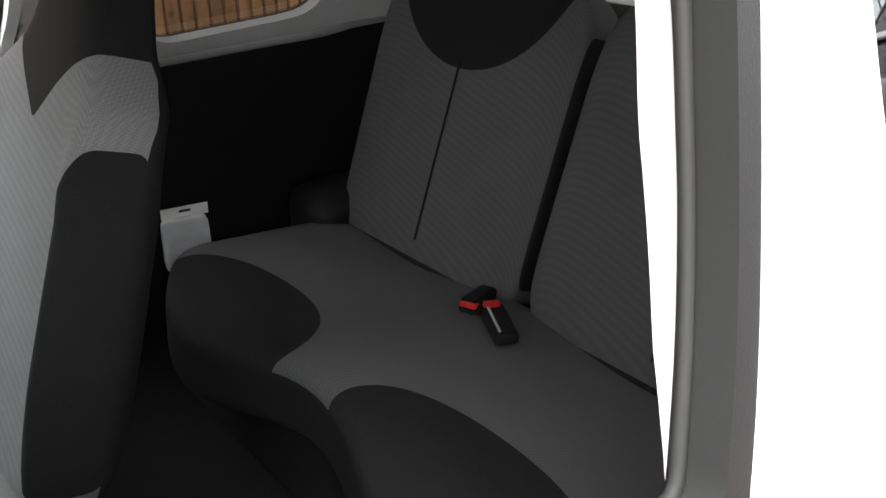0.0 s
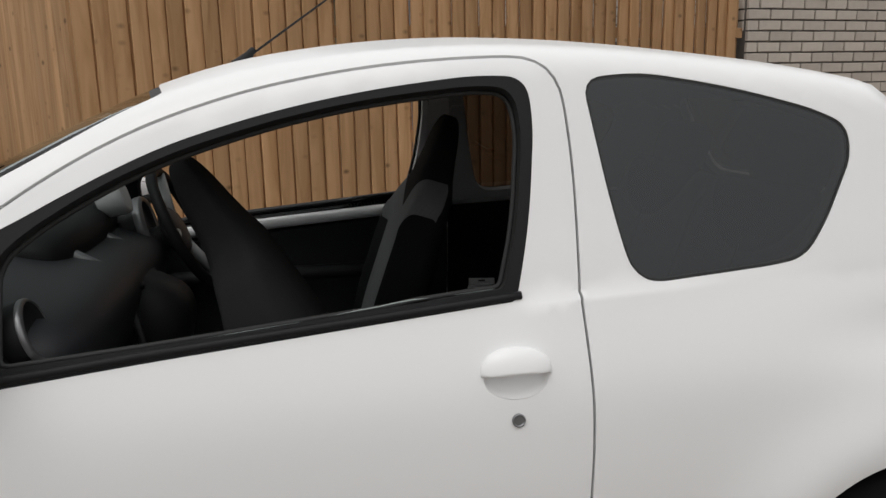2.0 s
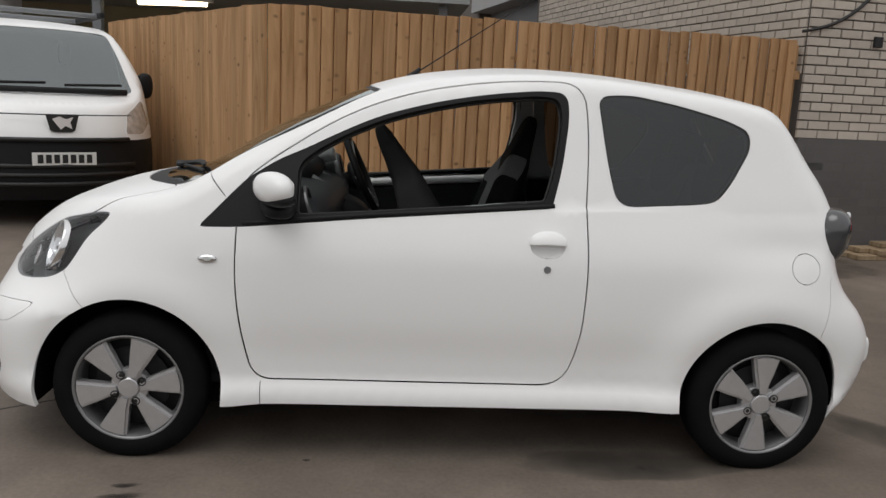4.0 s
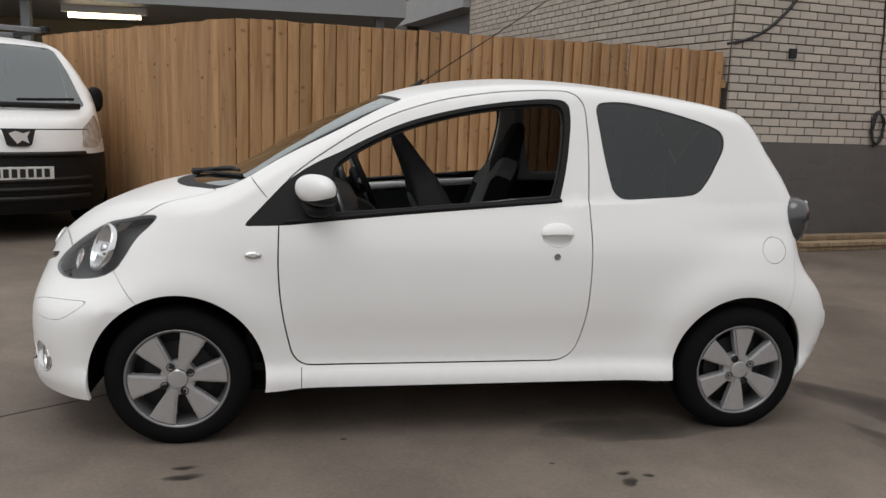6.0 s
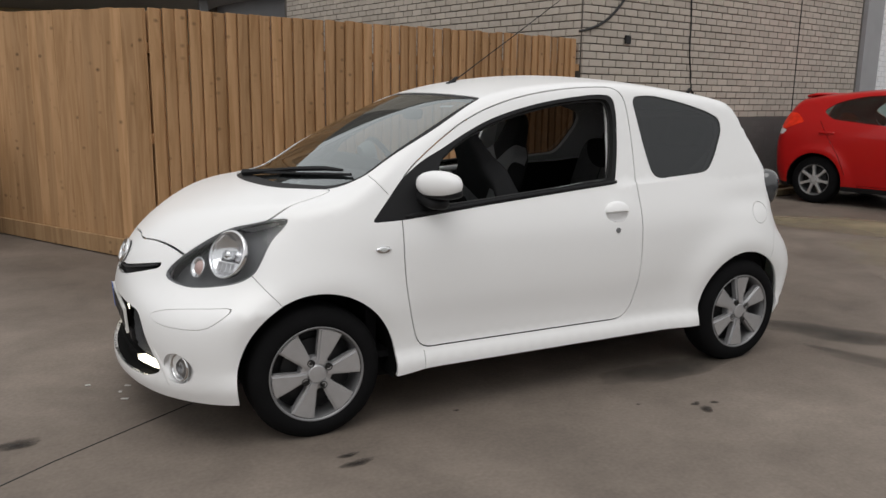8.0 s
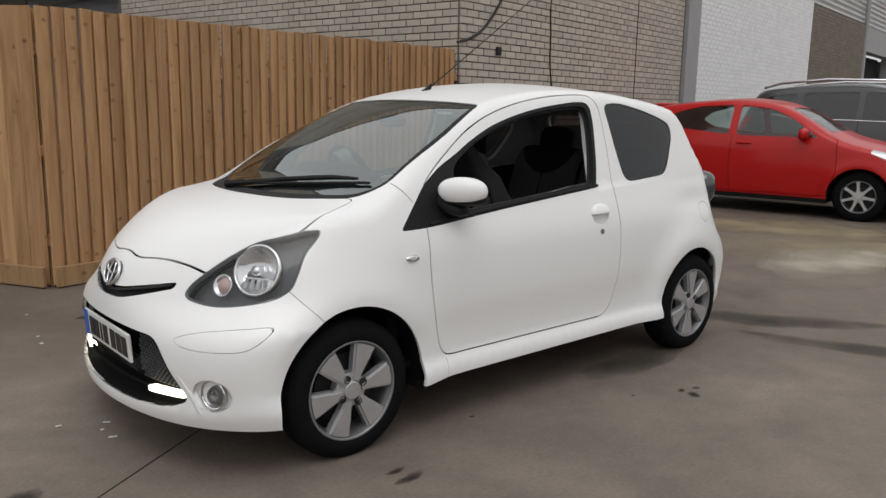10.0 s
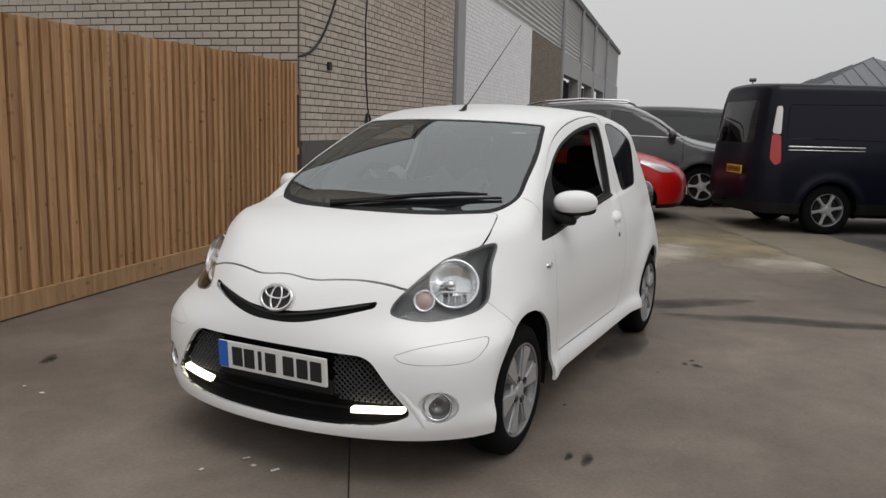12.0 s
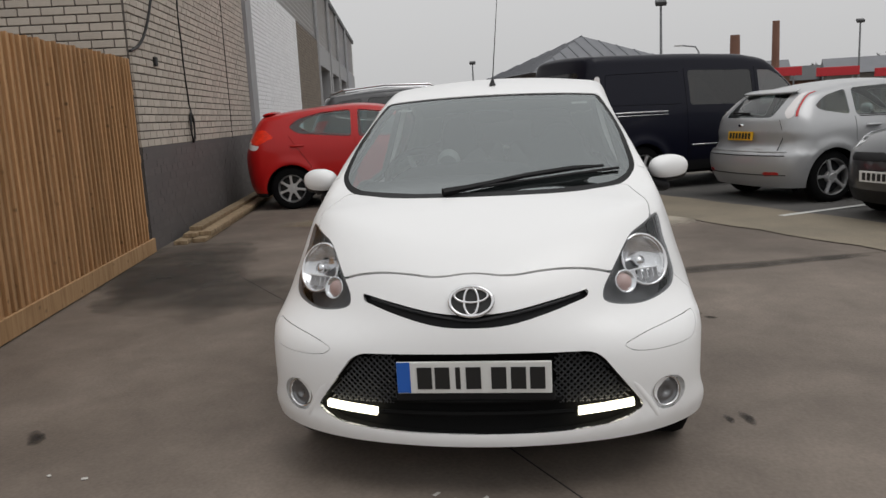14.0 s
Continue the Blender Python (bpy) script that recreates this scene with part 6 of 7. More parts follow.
for k in range(5):
    z = 0.025 + 0.05 * (k // 2)
    y = -0.20 - 0.165 * (k % 2) - 0.03 * (k // 2)
    ob = part("plank", box((5.7 - 0.12 * k, 0.15, 0.045), (3.25 + 0.05 * k, y, z), 0.004, (0, 0, 0.25 * (k % 3))), timber("plank_wood", (0.33, 0.25, 0.16), (0.2, 0.14, 0.085)) if k == 0 else bpy.data.materials["plank_wood"])
    ob.matrix_world = EAST
    tagged(ob, "weathered timber plank stacked along the wall", "plank", "planks along the wall")

# bricks last: those nearest the yard singly
brick_field(we, EAST, -0.018, 6.52, BAND, 6.25, lambda x, z: x < 3.3 and 1.4 < z < 2.8, BRICKJ)
brick_field(ww, WEST, 0.015, 7.5, BAND + 0.6, 6.38, lambda x, z: x < 3.0 and 1.9 < z < 3.6, BRICKJ, face=1)
brick_field(wwh, EAST, 7.15, 14.7, 0.05, 4.1, lambda x, z: x < 8.9 and 0.8 < z < 4.0, BRICKW)
brick_field(wbr, EAST, 14.75, 20.8, 0.05, 4.1, lambda x, z: False, BRICKB)
brick_field(we, EAST, -0.018, 6.5, 0.03, BAND - 0.02, lambda x, z: False, GREYJ, face=-1, stuff="painted_brick_courses")


# ---- the other vehicles ----
BRIGHT_ALLOY = material("bright_alloy", (0.62, 0.62, 0.63), 0.28, 0.6, vary=0.06, scale=30)
DARKGLASS = glass("dark_glass", (0.10, 0.115, 0.115), 0.0, 1.75)
GREENGLASS = glass("pale_glass", (0.62, 0.70, 0.68), 0.0, 1.75)
RED = material("red_paint", (0.45, 0.006, 0.006), 0.35, vary=0.02, scale=3, coat=0.4, spec=0.25)
SILVER = material("silver_paint", (0.40, 0.405, 0.415), 0.32, 0.35, coat=0.6, vary=0.02, scale=3)
GRAPHITE = material("graphite_paint", (0.045, 0.046, 0.05), 0.3, 0.3, coat=0.8, vary=0.02, scale=3)
NAVY = material("navy_paint", (0.005, 0.0055, 0.013), 0.35, 0.0, coat=0.15, spec=0.15, vary=0.02, scale=3)
TAILRED = material("bright_tail_lens", (0.80, 0.035, 0.012), 0.25, coat=0.15, spec=0.25, vary=0.35, scale=16)
LAMPW = material("white_lamp", (0.75, 0.72, 0.72), 0.2, coat=0.8)
LAMPV = material("faceted_lamp", (0.62, 0.64, 0.67), 0.22, 0.55, coat=0.8, vary=0.75, scale=14)
VANGLASS = glass("privacy_glass", (0.06, 0.065, 0.07), 0.0, 1.75)
CABGLASS = glass("cab_glass", (0.5, 0.55, 0.55), 0.0, 2.3)
VANSCREEN = glass("van_screen", (0.34, 0.40, 0.42), 0.0, 2.5, (0.92, 0.98, 1.0))
LAMPC = material("clear_lamp", (0.62, 0.63, 0.65), 0.2, 0.4, coat=0.6)


def vehicle(name, label, category, paint, at, heading, skin, arches, radius, windows, screen=None, back=None, lamps=(), gaps=(), belt=None, group="", glass_mat=None, cab_glass=None, rim_r=None, spokes=5, size=1.0, spacing=0.09):
    """A vehicle on its wheels: its skin cut into body, windows, lamps and doors. Its front is towards heading."""
    root = thing(name, label=label, category=category, group=group)
    def flare(x, z):
        out = 0
        for cx in arches:
            out = out + 0.022 * np.exp(-(((np.hypot(x - cx, z - radius) - radius - 0.075) / 0.07) ** 2))
        return out

    sk = Skin(bulge=flare, **skin)
    cuts = {}
    for s, tag in ((-1, "L"), (1, "R")):
        for i, w in enumerate(windows):
            cuts[f"win{i}{tag}"] = ("side", rounded(w, 0.05, 0.03), s)
        for i, x in enumerate(arches):
            cuts[f"arch{i}{tag}"] = ("side", ring(x, radius - 0.01, radius + 0.055, step=0.04), s)
        for i, g in enumerate(gaps):
            cuts[f"gap{i}{tag}"] = ("side", band(g, 0.007, 0.03), s)
        for i, (plane, loop, mat) in enumerate(lamps):
            pts = rounded(loop, 0.03, 0.02)
            if plane in ("front", "rear"):
                pts = pts * (s, 1)
            cuts[f"lamp{i}{tag}"] = (plane, pts, s)
    if screen:
        cuts["screen"] = ("top", rounded(screen, 0.08, 0.03), 0)
    if back:
        cuts["back"] = ("rear", rounded(back, 0.08, 0.03), 0)
    if belt:
        a = np.linspace(0, 2 * np.pi, 160, endpoint=False)
        way = np.stack([np.cos(a), 0.45 * np.sin(a), 0 * a], 1)
        start = np.tile((0, 0, belt[0]), (len(a), 1)).astype(float)
        cuts["belt"] = ("all", sk.shoot(start, way / np.linalg.norm(way, axis=1)[:, None], 4), 0)
    P, N, T, tg, low = sk.cut(cuts, spacing=spacing)
    mid = P[T].mean(1)
    free = ~low
    for k in tg:
        if k.startswith(("arch", "gap")):
            free &= ~tg[k]
    glass_mat = glass_mat or DARKGLASS
    for k in tg:
        if k.startswith("win") or k in ("screen", "back"):
            sel = free & tg[k]
            free &= ~sel
            if sel.any():
                panel("side_window" if k.startswith("win") else "windscreen" if k == "screen" else "rear_window", P, N, T, sel, cab_glass if cab_glass and k.startswith("win0") else glass_mat, root, offset=-0.006, rim=0)
    for i, (plane, loop, mat) in enumerate(lamps):
        for tag in "LR":
            sel = free & tg[f"lamp{i}{tag}"]
            free &= ~sel
            if sel.any():
                panel("headlight" if mat in (LAMPC, LAMPV) else "tail_lamp" if mat in (REDLENS, TAILRED, LAMPW) else "trim", P, N, T, sel, mat, root, offset=0.004, rim=0.01)
    if belt:
        sel = free & ~tg["belt"] & (mid[:, 0] < belt[1])
        free &= ~sel
        panel("lower_bumper", P, N, T, sel, BLACK, root, rim=0.01)
    for j, g in enumerate(q for q in pieces(T, free) if len(q) > 4):
        c = P[T[g]].reshape(-1, 3).mean(0)
        panel("body" if j == 0 else "door", P, N, T, g, paint, root, rim=0.012)
    half = float(sk.width(0.5))
    part("floor_pan", box((max(arches) - min(arches) + 0.9, half * 1.5, 0.25), ((arches[0] + arches[1]) / 2, 0, 0.34), 0.03), SHADE, root)
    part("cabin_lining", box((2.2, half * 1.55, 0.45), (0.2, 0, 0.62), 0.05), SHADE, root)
    for x in arches:
        for s in (-1, 1):
            wheel(radius, 0.2, rim_r or radius * 0.66, spokes, (x, (half - 0.12) * s, radius), root, s, style="bar", nuts=0, metal=BRIGHT_ALLOY)
            b = lathe([(radius + 0.06, 0), (radius + 0.06, 0.3), (0.05, 0.3)], 24, pose(x, s * (half - 0.02), radius - 0.01, 90 * s, 0, 0))
            bmesh.ops.delete(b, geom=[f for f in b.faces if f.calc_center_median().z < 0.22], context="FACES")
            part("arch_liner", b, SHADE, root)
    root.matrix_world = Matrix.Translation((*at, 0)) @ pose(0, 0, 0, 0, 0, math.degrees(math.atan2(-heading[1], -heading[0]))) @ Matrix.Scale(size, 4)
    return root, sk


def bolt_on(root, name, bm, mat, label="", smooth=True):
    return part(name, bm, mat, root, label, smooth=smooth)


def mirrors(root, x, y, z, mat, size=(0.12, 0.20, 0.15)):
    for s in (-1, 1):
        m = bolt_on(root, "door_mirror", blob(size, (x, (y + 0.1) * s, z)), mat)
        part("mirror_arm", tube([(x, (y - 0.03) * s, z - 0.06), (x, (y + 0.05) * s, z - 0.05)], 0.025, 8), BLACK, m)


def plate_at(root, x, z, mat, y=0.0, face=1, tilt=0):
    p = bolt_on(root, "number_plate", box((0.012, 0.52, 0.112), (x, y, z), 0.003, (0, tilt, 0)), mat, smooth=False)
    for k in range(7):
        part("plate_bar", box((0.004, 0.045, 0.075), (x + face * 0.007, y - 0.2 + 0.066 * k, z), 0, (0, tilt, 0)), INK, p)


HATCH_W = [(0.15, 0.80), (0.25, 0.83), (0.45, 0.855), (0.7, 0.86), (0.9, 0.84), (1.0, 0.81), (1.25, 0.69), (1.45, 0.58), (1.6, 0.50)]
red, _ = vehicle(
    "hatchback_car", "red five-door hatchback parked by the building", "car", RED, (8.30, 2.36), (0.20, -0.98),
    dict(top=[(-2.1, 0.55), (-1.9, 0.72), (-1.6, 0.86), (-1.2, 0.97), (-1.0, 1.02), (-0.88, 1.07), (-0.4, 1.33), (-0.2, 1.41), (0.2, 1.475), (0.7, 1.462), (1.2, 1.415), (1.6, 1.36), (1.9, 1.30)], width=HATCH_W, front=[(0.15, -1.88), (0.3, -1.96), (0.5, -1.98), (0.65, -1.95), (0.8, -1.85)], rear=[(0.15, 1.84), (0.3, 1.92), (0.55, 1.97), (0.8, 1.97), (0.95, 1.93), (1.1, 1.86), (1.3, 1.73), (1.5, 1.60)], rear_bow=0.10, end_blend=0.09, bottom=0.19),
    (-1.22, 1.29), 0.30,
    [[(-0.72, 0.985), (-0.40, 1.20), (-0.12, 1.33), (0.30, 1.385), (0.30, 0.995)], [(0.40, 0.998), (0.40, 1.385), (0.85, 1.355), (1.15, 1.28), (1.30, 1.17), (1.15, 1.07)]],
    [(-0.82, 0.62), (-0.88, 0), (-0.82, -0.62), (-0.30, -0.52), (-0.34, 0), (-0.30, 0.52)],
    [(-0.52, 1.08), (-0.44, 1.32), (0.44, 1.32), (0.52, 1.08)],
    [("side", [(-1.62, 0.80), (-1.32, 0.87), (-1.30, 0.83), (-1.62, 0.70), (-1.80, 0.70)], LAMPC), ("side", [(1.50, 1.03), (1.62, 1.14), (1.74, 1.14), (1.84, 0.98), (1.74, 0.93)], TAILRED), ("side", [(1.70, 0.92), (1.86, 0.95), (1.86, 0.87), (1.76, 0.86)], LAMPW), ("rear", [(-0.72, 0.98), (-0.55, 0.99), (-0.55, 0.92), (-0.72, 0.88)], LAMPW)],
    [[(-0.92, 0.98), (-0.95, 0.6), (-0.85, 0.30)], [(0.35, 1.0), (0.36, 0.6), (0.33, 0.27)], [(-0.85, 0.28), (0.75, 0.27)], [(1.3, 1.05), (1.0, 0.62), (0.9, 0.4)]],
    glass_mat=GREENGLASS, spokes=7, size=1.05, spacing=0.055, belt=(0.25, 9))
mirrors(red, -0.55, 0.80, 1.03, RED)
plate_at(red, -1.985, 0.42, PLATE, face=-1)
plate_at(red, 1.955, 0.80, AMBER)
for x in (-0.02, 0.98):
    for s in (-1, 1):
        bolt_on(red, "door_handle", box((0.20, 0.03, 0.035), (x + 0.2, 0.845 * s, 0.90), 0.012), RED)
bolt_on(red, "spoiler", blob((0.20, 1.0, 0.045), (1.60, 0, 1.365), (0, 14, 0), 4), RED)
bolt_on(red, "wiper", tube([(1.80, -0.1, 1.14), (1.77, 0.25, 1.16)], 0.012, 6), BLACK)

suv, suv_skin = vehicle(
    "suv_car", "dark graphite family car with chrome window line", "car", GRAPHITE, (11.235, 1.95), (0.20, -0.98),
    dict(top=[(-2.4, 0.72), (-2.2, 0.90), (-1.8, 1.03), (-1.3, 1.12), (-1.1, 1.17), (-0.5, 1.52), (-0.2, 1.65), (0.2, 1.74), (0.8, 1.75), (1.4, 1.70), (1.9, 1.62), (2.2, 1.5)], width=[(0.2, 0.84), (0.3, 0.88), (0.6, 0.915), (0.9, 0.91), (1.1, 0.87), (1.4, 0.75), (1.7, 0.61), (1.9, 0.52)], front=[(0.2, -2.15), (0.4, -2.24), (0.7, -2.25), (0.95, -2.12)], rear=[(0.2, 2.1), (0.5, 2.24), (0.9, 2.22), (1.2, 2.10), (1.5, 1.93), (1.8, 1.75)], rear_bow=0.15, bottom=0.26, centre=(0, 0, 0.75)),
    (-1.33, 1.36), 0.35,
    [[(-0.95, 1.17), (-0.5, 1.45), (-0.1, 1.575), (0.25, 1.60), (0.25, 1.18)], [(0.33, 1.18), (0.33, 1.60), (1.1, 1.58), (1.15, 1.22)], [(1.23, 1.23), (1.2, 1.575), (1.6, 1.53), (1.85, 1.40), (1.75, 1.30)]],
    [(-0.98, 0.68), (-1.06, 0), (-0.98, -0.68), (-0.36, -0.58), (-0.40, 0), (-0.36, 0.58)],
    [(-0.58, 1.22), (-0.5, 1.55), (0.5, 1.55), (0.58, 1.22)],
    [("side", [(-1.95, 0.92), (-1.62, 0.99), (-1.62, 0.92), (-2.0, 0.80)], LAMPC), ("side", [(1.80, 1.22), (2.0, 1.20), (2.15, 0.98), (1.95, 0.98)], REDLENS)],
    [[(-0.98, 1.16), (-1.0, 0.7), (-0.92, 0.38)], [(0.29, 1.17), (0.3, 0.7), (0.28, 0.36)], [(1.18, 1.2), (1.05, 0.75), (0.95, 0.5)]],
    belt=(0.38, 9), glass_mat=DARKGLASS, spokes=5, size=1.06)
mirrors(suv, -0.80, 0.90, 1.20, GRAPHITE, (0.14, 0.22, 0.17))
for s in (-1, 1):
    bolt_on(suv, "roof_rail", tube([(-0.15, 0.58 * s, 1.70), (0.0, 0.60 * s, 1.77), (0.8, 0.60 * s, 1.79), (1.5, 0.58 * s, 1.73), (1.75, 0.56 * s, 1.66)], 0.018, 8), CHROME)
    bolt_on(suv, "chrome_strip", tube([Vector(p.tolist()) for p in suv_skin.place(np.stack([np.linspace(-0.95, 1.75, 24), np.interp(np.linspace(-0.95, 1.75, 24), [-0.95, 1.2, 1.75], [1.155, 1.195, 1.285])], 1), "side", s)], 0.011, 6), CHROME)

focus, focus_skin = vehicle(
    "hatchback_car", "silver five-door hatchback with a yellow rear plate", "car", SILVER, (7.16, -4.70), (0.36, -0.93),
    dict(top=[(-2.25, 0.6), (-2.05, 0.76), (-1.7, 0.89), (-1.3, 0.98), (-1.05, 1.04), (-0.5, 1.33), (-0.2, 1.44), (0.2, 1.50), (0.8, 1.49), (1.3, 1.43), (1.7, 1.34), (2.0, 1.24)], width=[(0.15, 0.84), (0.3, 0.88), (0.5, 0.91), (0.75, 0.91), (0.95, 0.87), (1.1, 0.80), (1.3, 0.69), (1.5, 0.58), (1.7, 0.5)], front=[(0.15, -2.05), (0.35, -2.16), (0.6, -2.16), (0.8, -2.05)], rear=[(0.15, 2.0), (0.3, 2.10), (0.55, 2.16), (0.62, 2.14), (0.68, 2.06), (0.9, 2.03), (1.05, 1.98), (1.3, 1.72), (1.5, 1.55)], rear_bow=0.18, bottom=0.2),
    (-1.28, 1.36), 0.315,
    [[(-0.95, 1.02), (-0.5, 1.25), (-0.15, 1.365), (0.28, 1.41), (0.28, 1.03)], [(0.36, 1.03), (0.36, 1.41), (0.95, 1.38), (1.0, 1.05)], [(1.08, 1.06), (1.04, 1.375), (1.35, 1.30), (1.55, 1.18), (1.45, 1.12)]],
    [(-0.92, 0.66), (-1.0, 0), (-0.92, -0.66), (-0.36, -0.56), (-0.40, 0), (-0.36, 0.56)],
    [(-0.50, 1.06), (-0.44, 1.36), (0.44, 1.36), (0.50, 1.06)],
    [("rear", [(-0.60, 1.36), (-0.55, 1.36), (-0.60, 1.12), (-0.70, 1.03), (-0.74, 1.07)], LAMPW), ("rear", [(-0.625, 1.36), (-0.612, 1.36), (-0.755, 1.06), (-0.775, 1.06)], REDLENS), ("side", [(-1.85, 0.86), (-1.5, 0.90), (-1.55, 0.80), (-1.9, 0.76)], LAMPC), ("rear", [(-0.72, 0.40), (-0.52, 0.40), (-0.52, 0.345), (-0.72, 0.36)], REDLENS)],
    [[(-0.95, 1.02), (-1.0, 0.6), (-0.9, 0.3)], [(0.32, 1.02), (0.34, 0.6), (0.3, 0.28)], [(1.02, 1.04), (1.05, 0.75), (0.95, 0.6)]],
    glass_mat=GREENGLASS, spokes=5, rim_r=0.225, spacing=0.05)
mirrors(focus, -0.75, 0.86, 1.08, SILVER)
plate_at(focus, 2.045, 0.835, AMBER, tilt=-6)
bolt_on(focus, "tailgate_badge", lathe([(0.05, 0), (0.045, 0.01), (0, 0.012)], 24, pose(2.035, 0, 0.965, 0, 84, 0) @ Matrix.Diagonal((0.5, 1, 1, 1))), CHROME, "small oval badge")
bolt_on(focus, "wiper", tube([(1.945, 0.05, 1.115), (1.93, -0.32, 1.125)], 0.014, 6), BLACK)
bolt_on(focus, "spoiler", blob((0.20, 1.02, 0.04), (1.60, 0, 1.372), (0, 14, 0), 4), SILVER)
for zz, rr, mm in ((0.60, 0.007, INK), (0.645, 0.012, SILVER), (0.36, 0.008, INK)):
    bolt_on(focus, "bumper_line", tube([Vector(p.tolist()) for p in focus_skin.place(np.stack([np.linspace(-0.78, 0.78, 31), np.full(31, zz)], 1), "rear")], rr, 6), mm)
for s in (-1, 1):
    bolt_on(focus, "tailgate_seam", tube([Vector(p.tolist()) for p in focus_skin.place(np.array([(0.66 * s, 0.66), (0.67 * s, 0.8), (0.66 * s, 0.92), (0.60 * s, 1.03)]), "rear")], 0.005, 5), INK)
    for x in (-0.05, 0.80):
        bolt_on(focus, "door_handle", box((0.19, 0.035, 0.035), (x, 0.905 * s, 0.92), 0.012), SILVER)
    bolt_on(focus, "side_strip", tube([Vector(p.tolist()) for p in focus_skin.place(np.stack([np.linspace(-0.85, 0.95, 24), np.linspace(1.0, 1.035, 24)], 1), "side", s)], 0.007, 5), INK)

van_w = [(0.2, 0.90), (0.35, 0.95), (0.7, 0.985), (1.0, 0.985), (1.2, 0.965), (1.6, 0.90), (1.85, 0.85), (2.1, 0.80)]
van, _ = vehicle(
    "van", "dark navy panel van with tinted side windows", "van", NAVY, (9.25, -2.50), (0.48, -0.88),
    dict(top=[(-2.6, 0.75), (-2.35, 1.02), (-2.0, 1.14), (-1.85, 1.20), (-1.3, 1.72), (-1.05, 1.92), (-0.7, 2.01), (0, 2.05), (1.2, 2.06), (2.3, 2.04), (2.6, 2.02)], width=van_w, front=[(0.2, -2.35), (0.4, -2.45), (0.7, -2.48), (1.0, -2.40)], rear=[(0.2, 2.40), (0.5, 2.48), (0.9, 2.47), (1.3, 2.42), (1.9, 2.32), (2.1, 2.25)], rear_bow=0.05, crown=0.06, blend=0.10, end_blend=0.10, bottom=0.28, centre=(0, 0, 0.85)),
    (-1.53, 1.40), 0.34,
    [[(-1.68, 1.24), (-1.25, 1.64), (-1.05, 1.74), (-0.78, 1.76), (-0.78, 1.22)], [(-0.65, 1.24), (-0.65, 1.76), (0.55, 1.78), (0.55, 1.26)]],
    [(-1.75, 0.80), (-1.85, 0), (-1.75, -0.80), (-1.05, -0.72), (-1.08, 0), (-1.05, 0.72)],
    [(-0.68, 1.22), (-0.64, 1.80), (0.64, 1.80), (0.68, 1.22)],
    [("side", [(2.10, 1.72), (2.17, 1.72), (2.22, 1.36), (2.12, 1.34)], LAMPW), ("side", [(2.12, 1.33), (2.22, 1.35), (2.24, 1.02), (2.18, 0.93), (2.11, 0.97)], REDLENS), ("side", [(-2.25, 0.98), (-1.9, 1.08), (-1.95, 0.95), (-2.35, 0.85)], LAMPC)],
    [[(-1.75, 1.2), (-1.85, 0.9), (-1.05, 0.45)], [(-0.72, 1.8), (-0.70, 0.40)], [(0.62, 1.8), (0.62, 0.40)], [(0.72, 1.76), (2.0, 1.74), (2.05, 1.30), (0.72, 1.28)]],
    belt=(0.43, 9), glass_mat=VANGLASS, cab_glass=CABGLASS, spokes=6, spacing=0.05)
mirrors(van, -1.45, 0.98, 1.30, BLACK, (0.16, 0.24, 0.30))
plate_at(van, 2.485, 0.85, AMBER, y=0.35)
for s in (-1, 1):
    bolt_on(van, "slide_rail", box((1.05, 0.02, 0.022), (1.50, 0.977 * s, 1.185), 0.006), CHROME)
    bolt_on(van, "rail_lip", box((1.05, 0.016, 0.012), (1.50, 0.979 * s, 1.140), 0.004), CHROME)
    bolt_on(van, "side_strip", box((1.1, 0.02, 0.02), (0.0, 0.985 * s, 0.66), 0.004), CHROME)
bolt_on(van, "tow_bar", tube([(2.4, 0, 0.40), (2.62, 0, 0.40), (2.64, 0, 0.48)], 0.025, 8), BLACK)

white, _ = vehicle(
    "van", "white panel van with a black bumper and roof rack", "van", WHITE, (-4.58, 5.96), (0.53, -0.848),
    dict(top=[(-2.55, 0.72), (-2.38, 0.98), (-2.1, 1.11), (-1.85, 1.19), (-1.3, 1.62), (-1.0, 1.80), (-0.7, 1.87), (0, 1.90), (1.2, 1.91), (2.3, 1.90), (2.5, 1.88)], width=[(0.2, 0.86), (0.35, 0.91), (0.7, 0.945), (1.0, 0.94), (1.2, 0.92), (1.6, 0.84), (1.85, 0.78), (2.1, 0.72)], front=[(0.2, -2.30), (0.35, -2.40), (0.6, -2.42), (0.85, -2.38), (1.0, -2.30)], rear=[(0.2, 2.30), (0.5, 2.38), (1.3, 2.36), (1.9, 2.28)], rear_bow=0.05, crown=0.07, blend=0.10, end_blend=0.12, bottom=0.24, centre=(0, 0, 0.85)),
    (-1.45, 1.55), 0.32,
    [[(-1.62, 1.22), (-1.2, 1.58), (-0.98, 1.68), (-0.7, 1.70), (-0.7, 1.18)]],
    [(-1.78, 0.76), (-1.90, 0), (-1.78, -0.76), (-0.98, -0.68), (-1.02, 0), (-0.98, 0.68)],
    None,
    [("front", [(-0.80, 1.13), (-0.60, 1.00), (-0.56, 0.83), (-0.74, 0.82), (-0.87, 0.92)], LAMPV)],
    [[(-0.65, 1.75), (-0.65, 0.40)]],
    belt=(0.77, -1.5), glass_mat=VANSCREEN, spokes=6, size=1.03, spacing=0.06)
mirrors(white, -1.35, 0.88, 1.27, BLACK, (0.13, 0.16, 0.26))
plate_at(white, -2.435, 0.615, PLATE, face=-1)
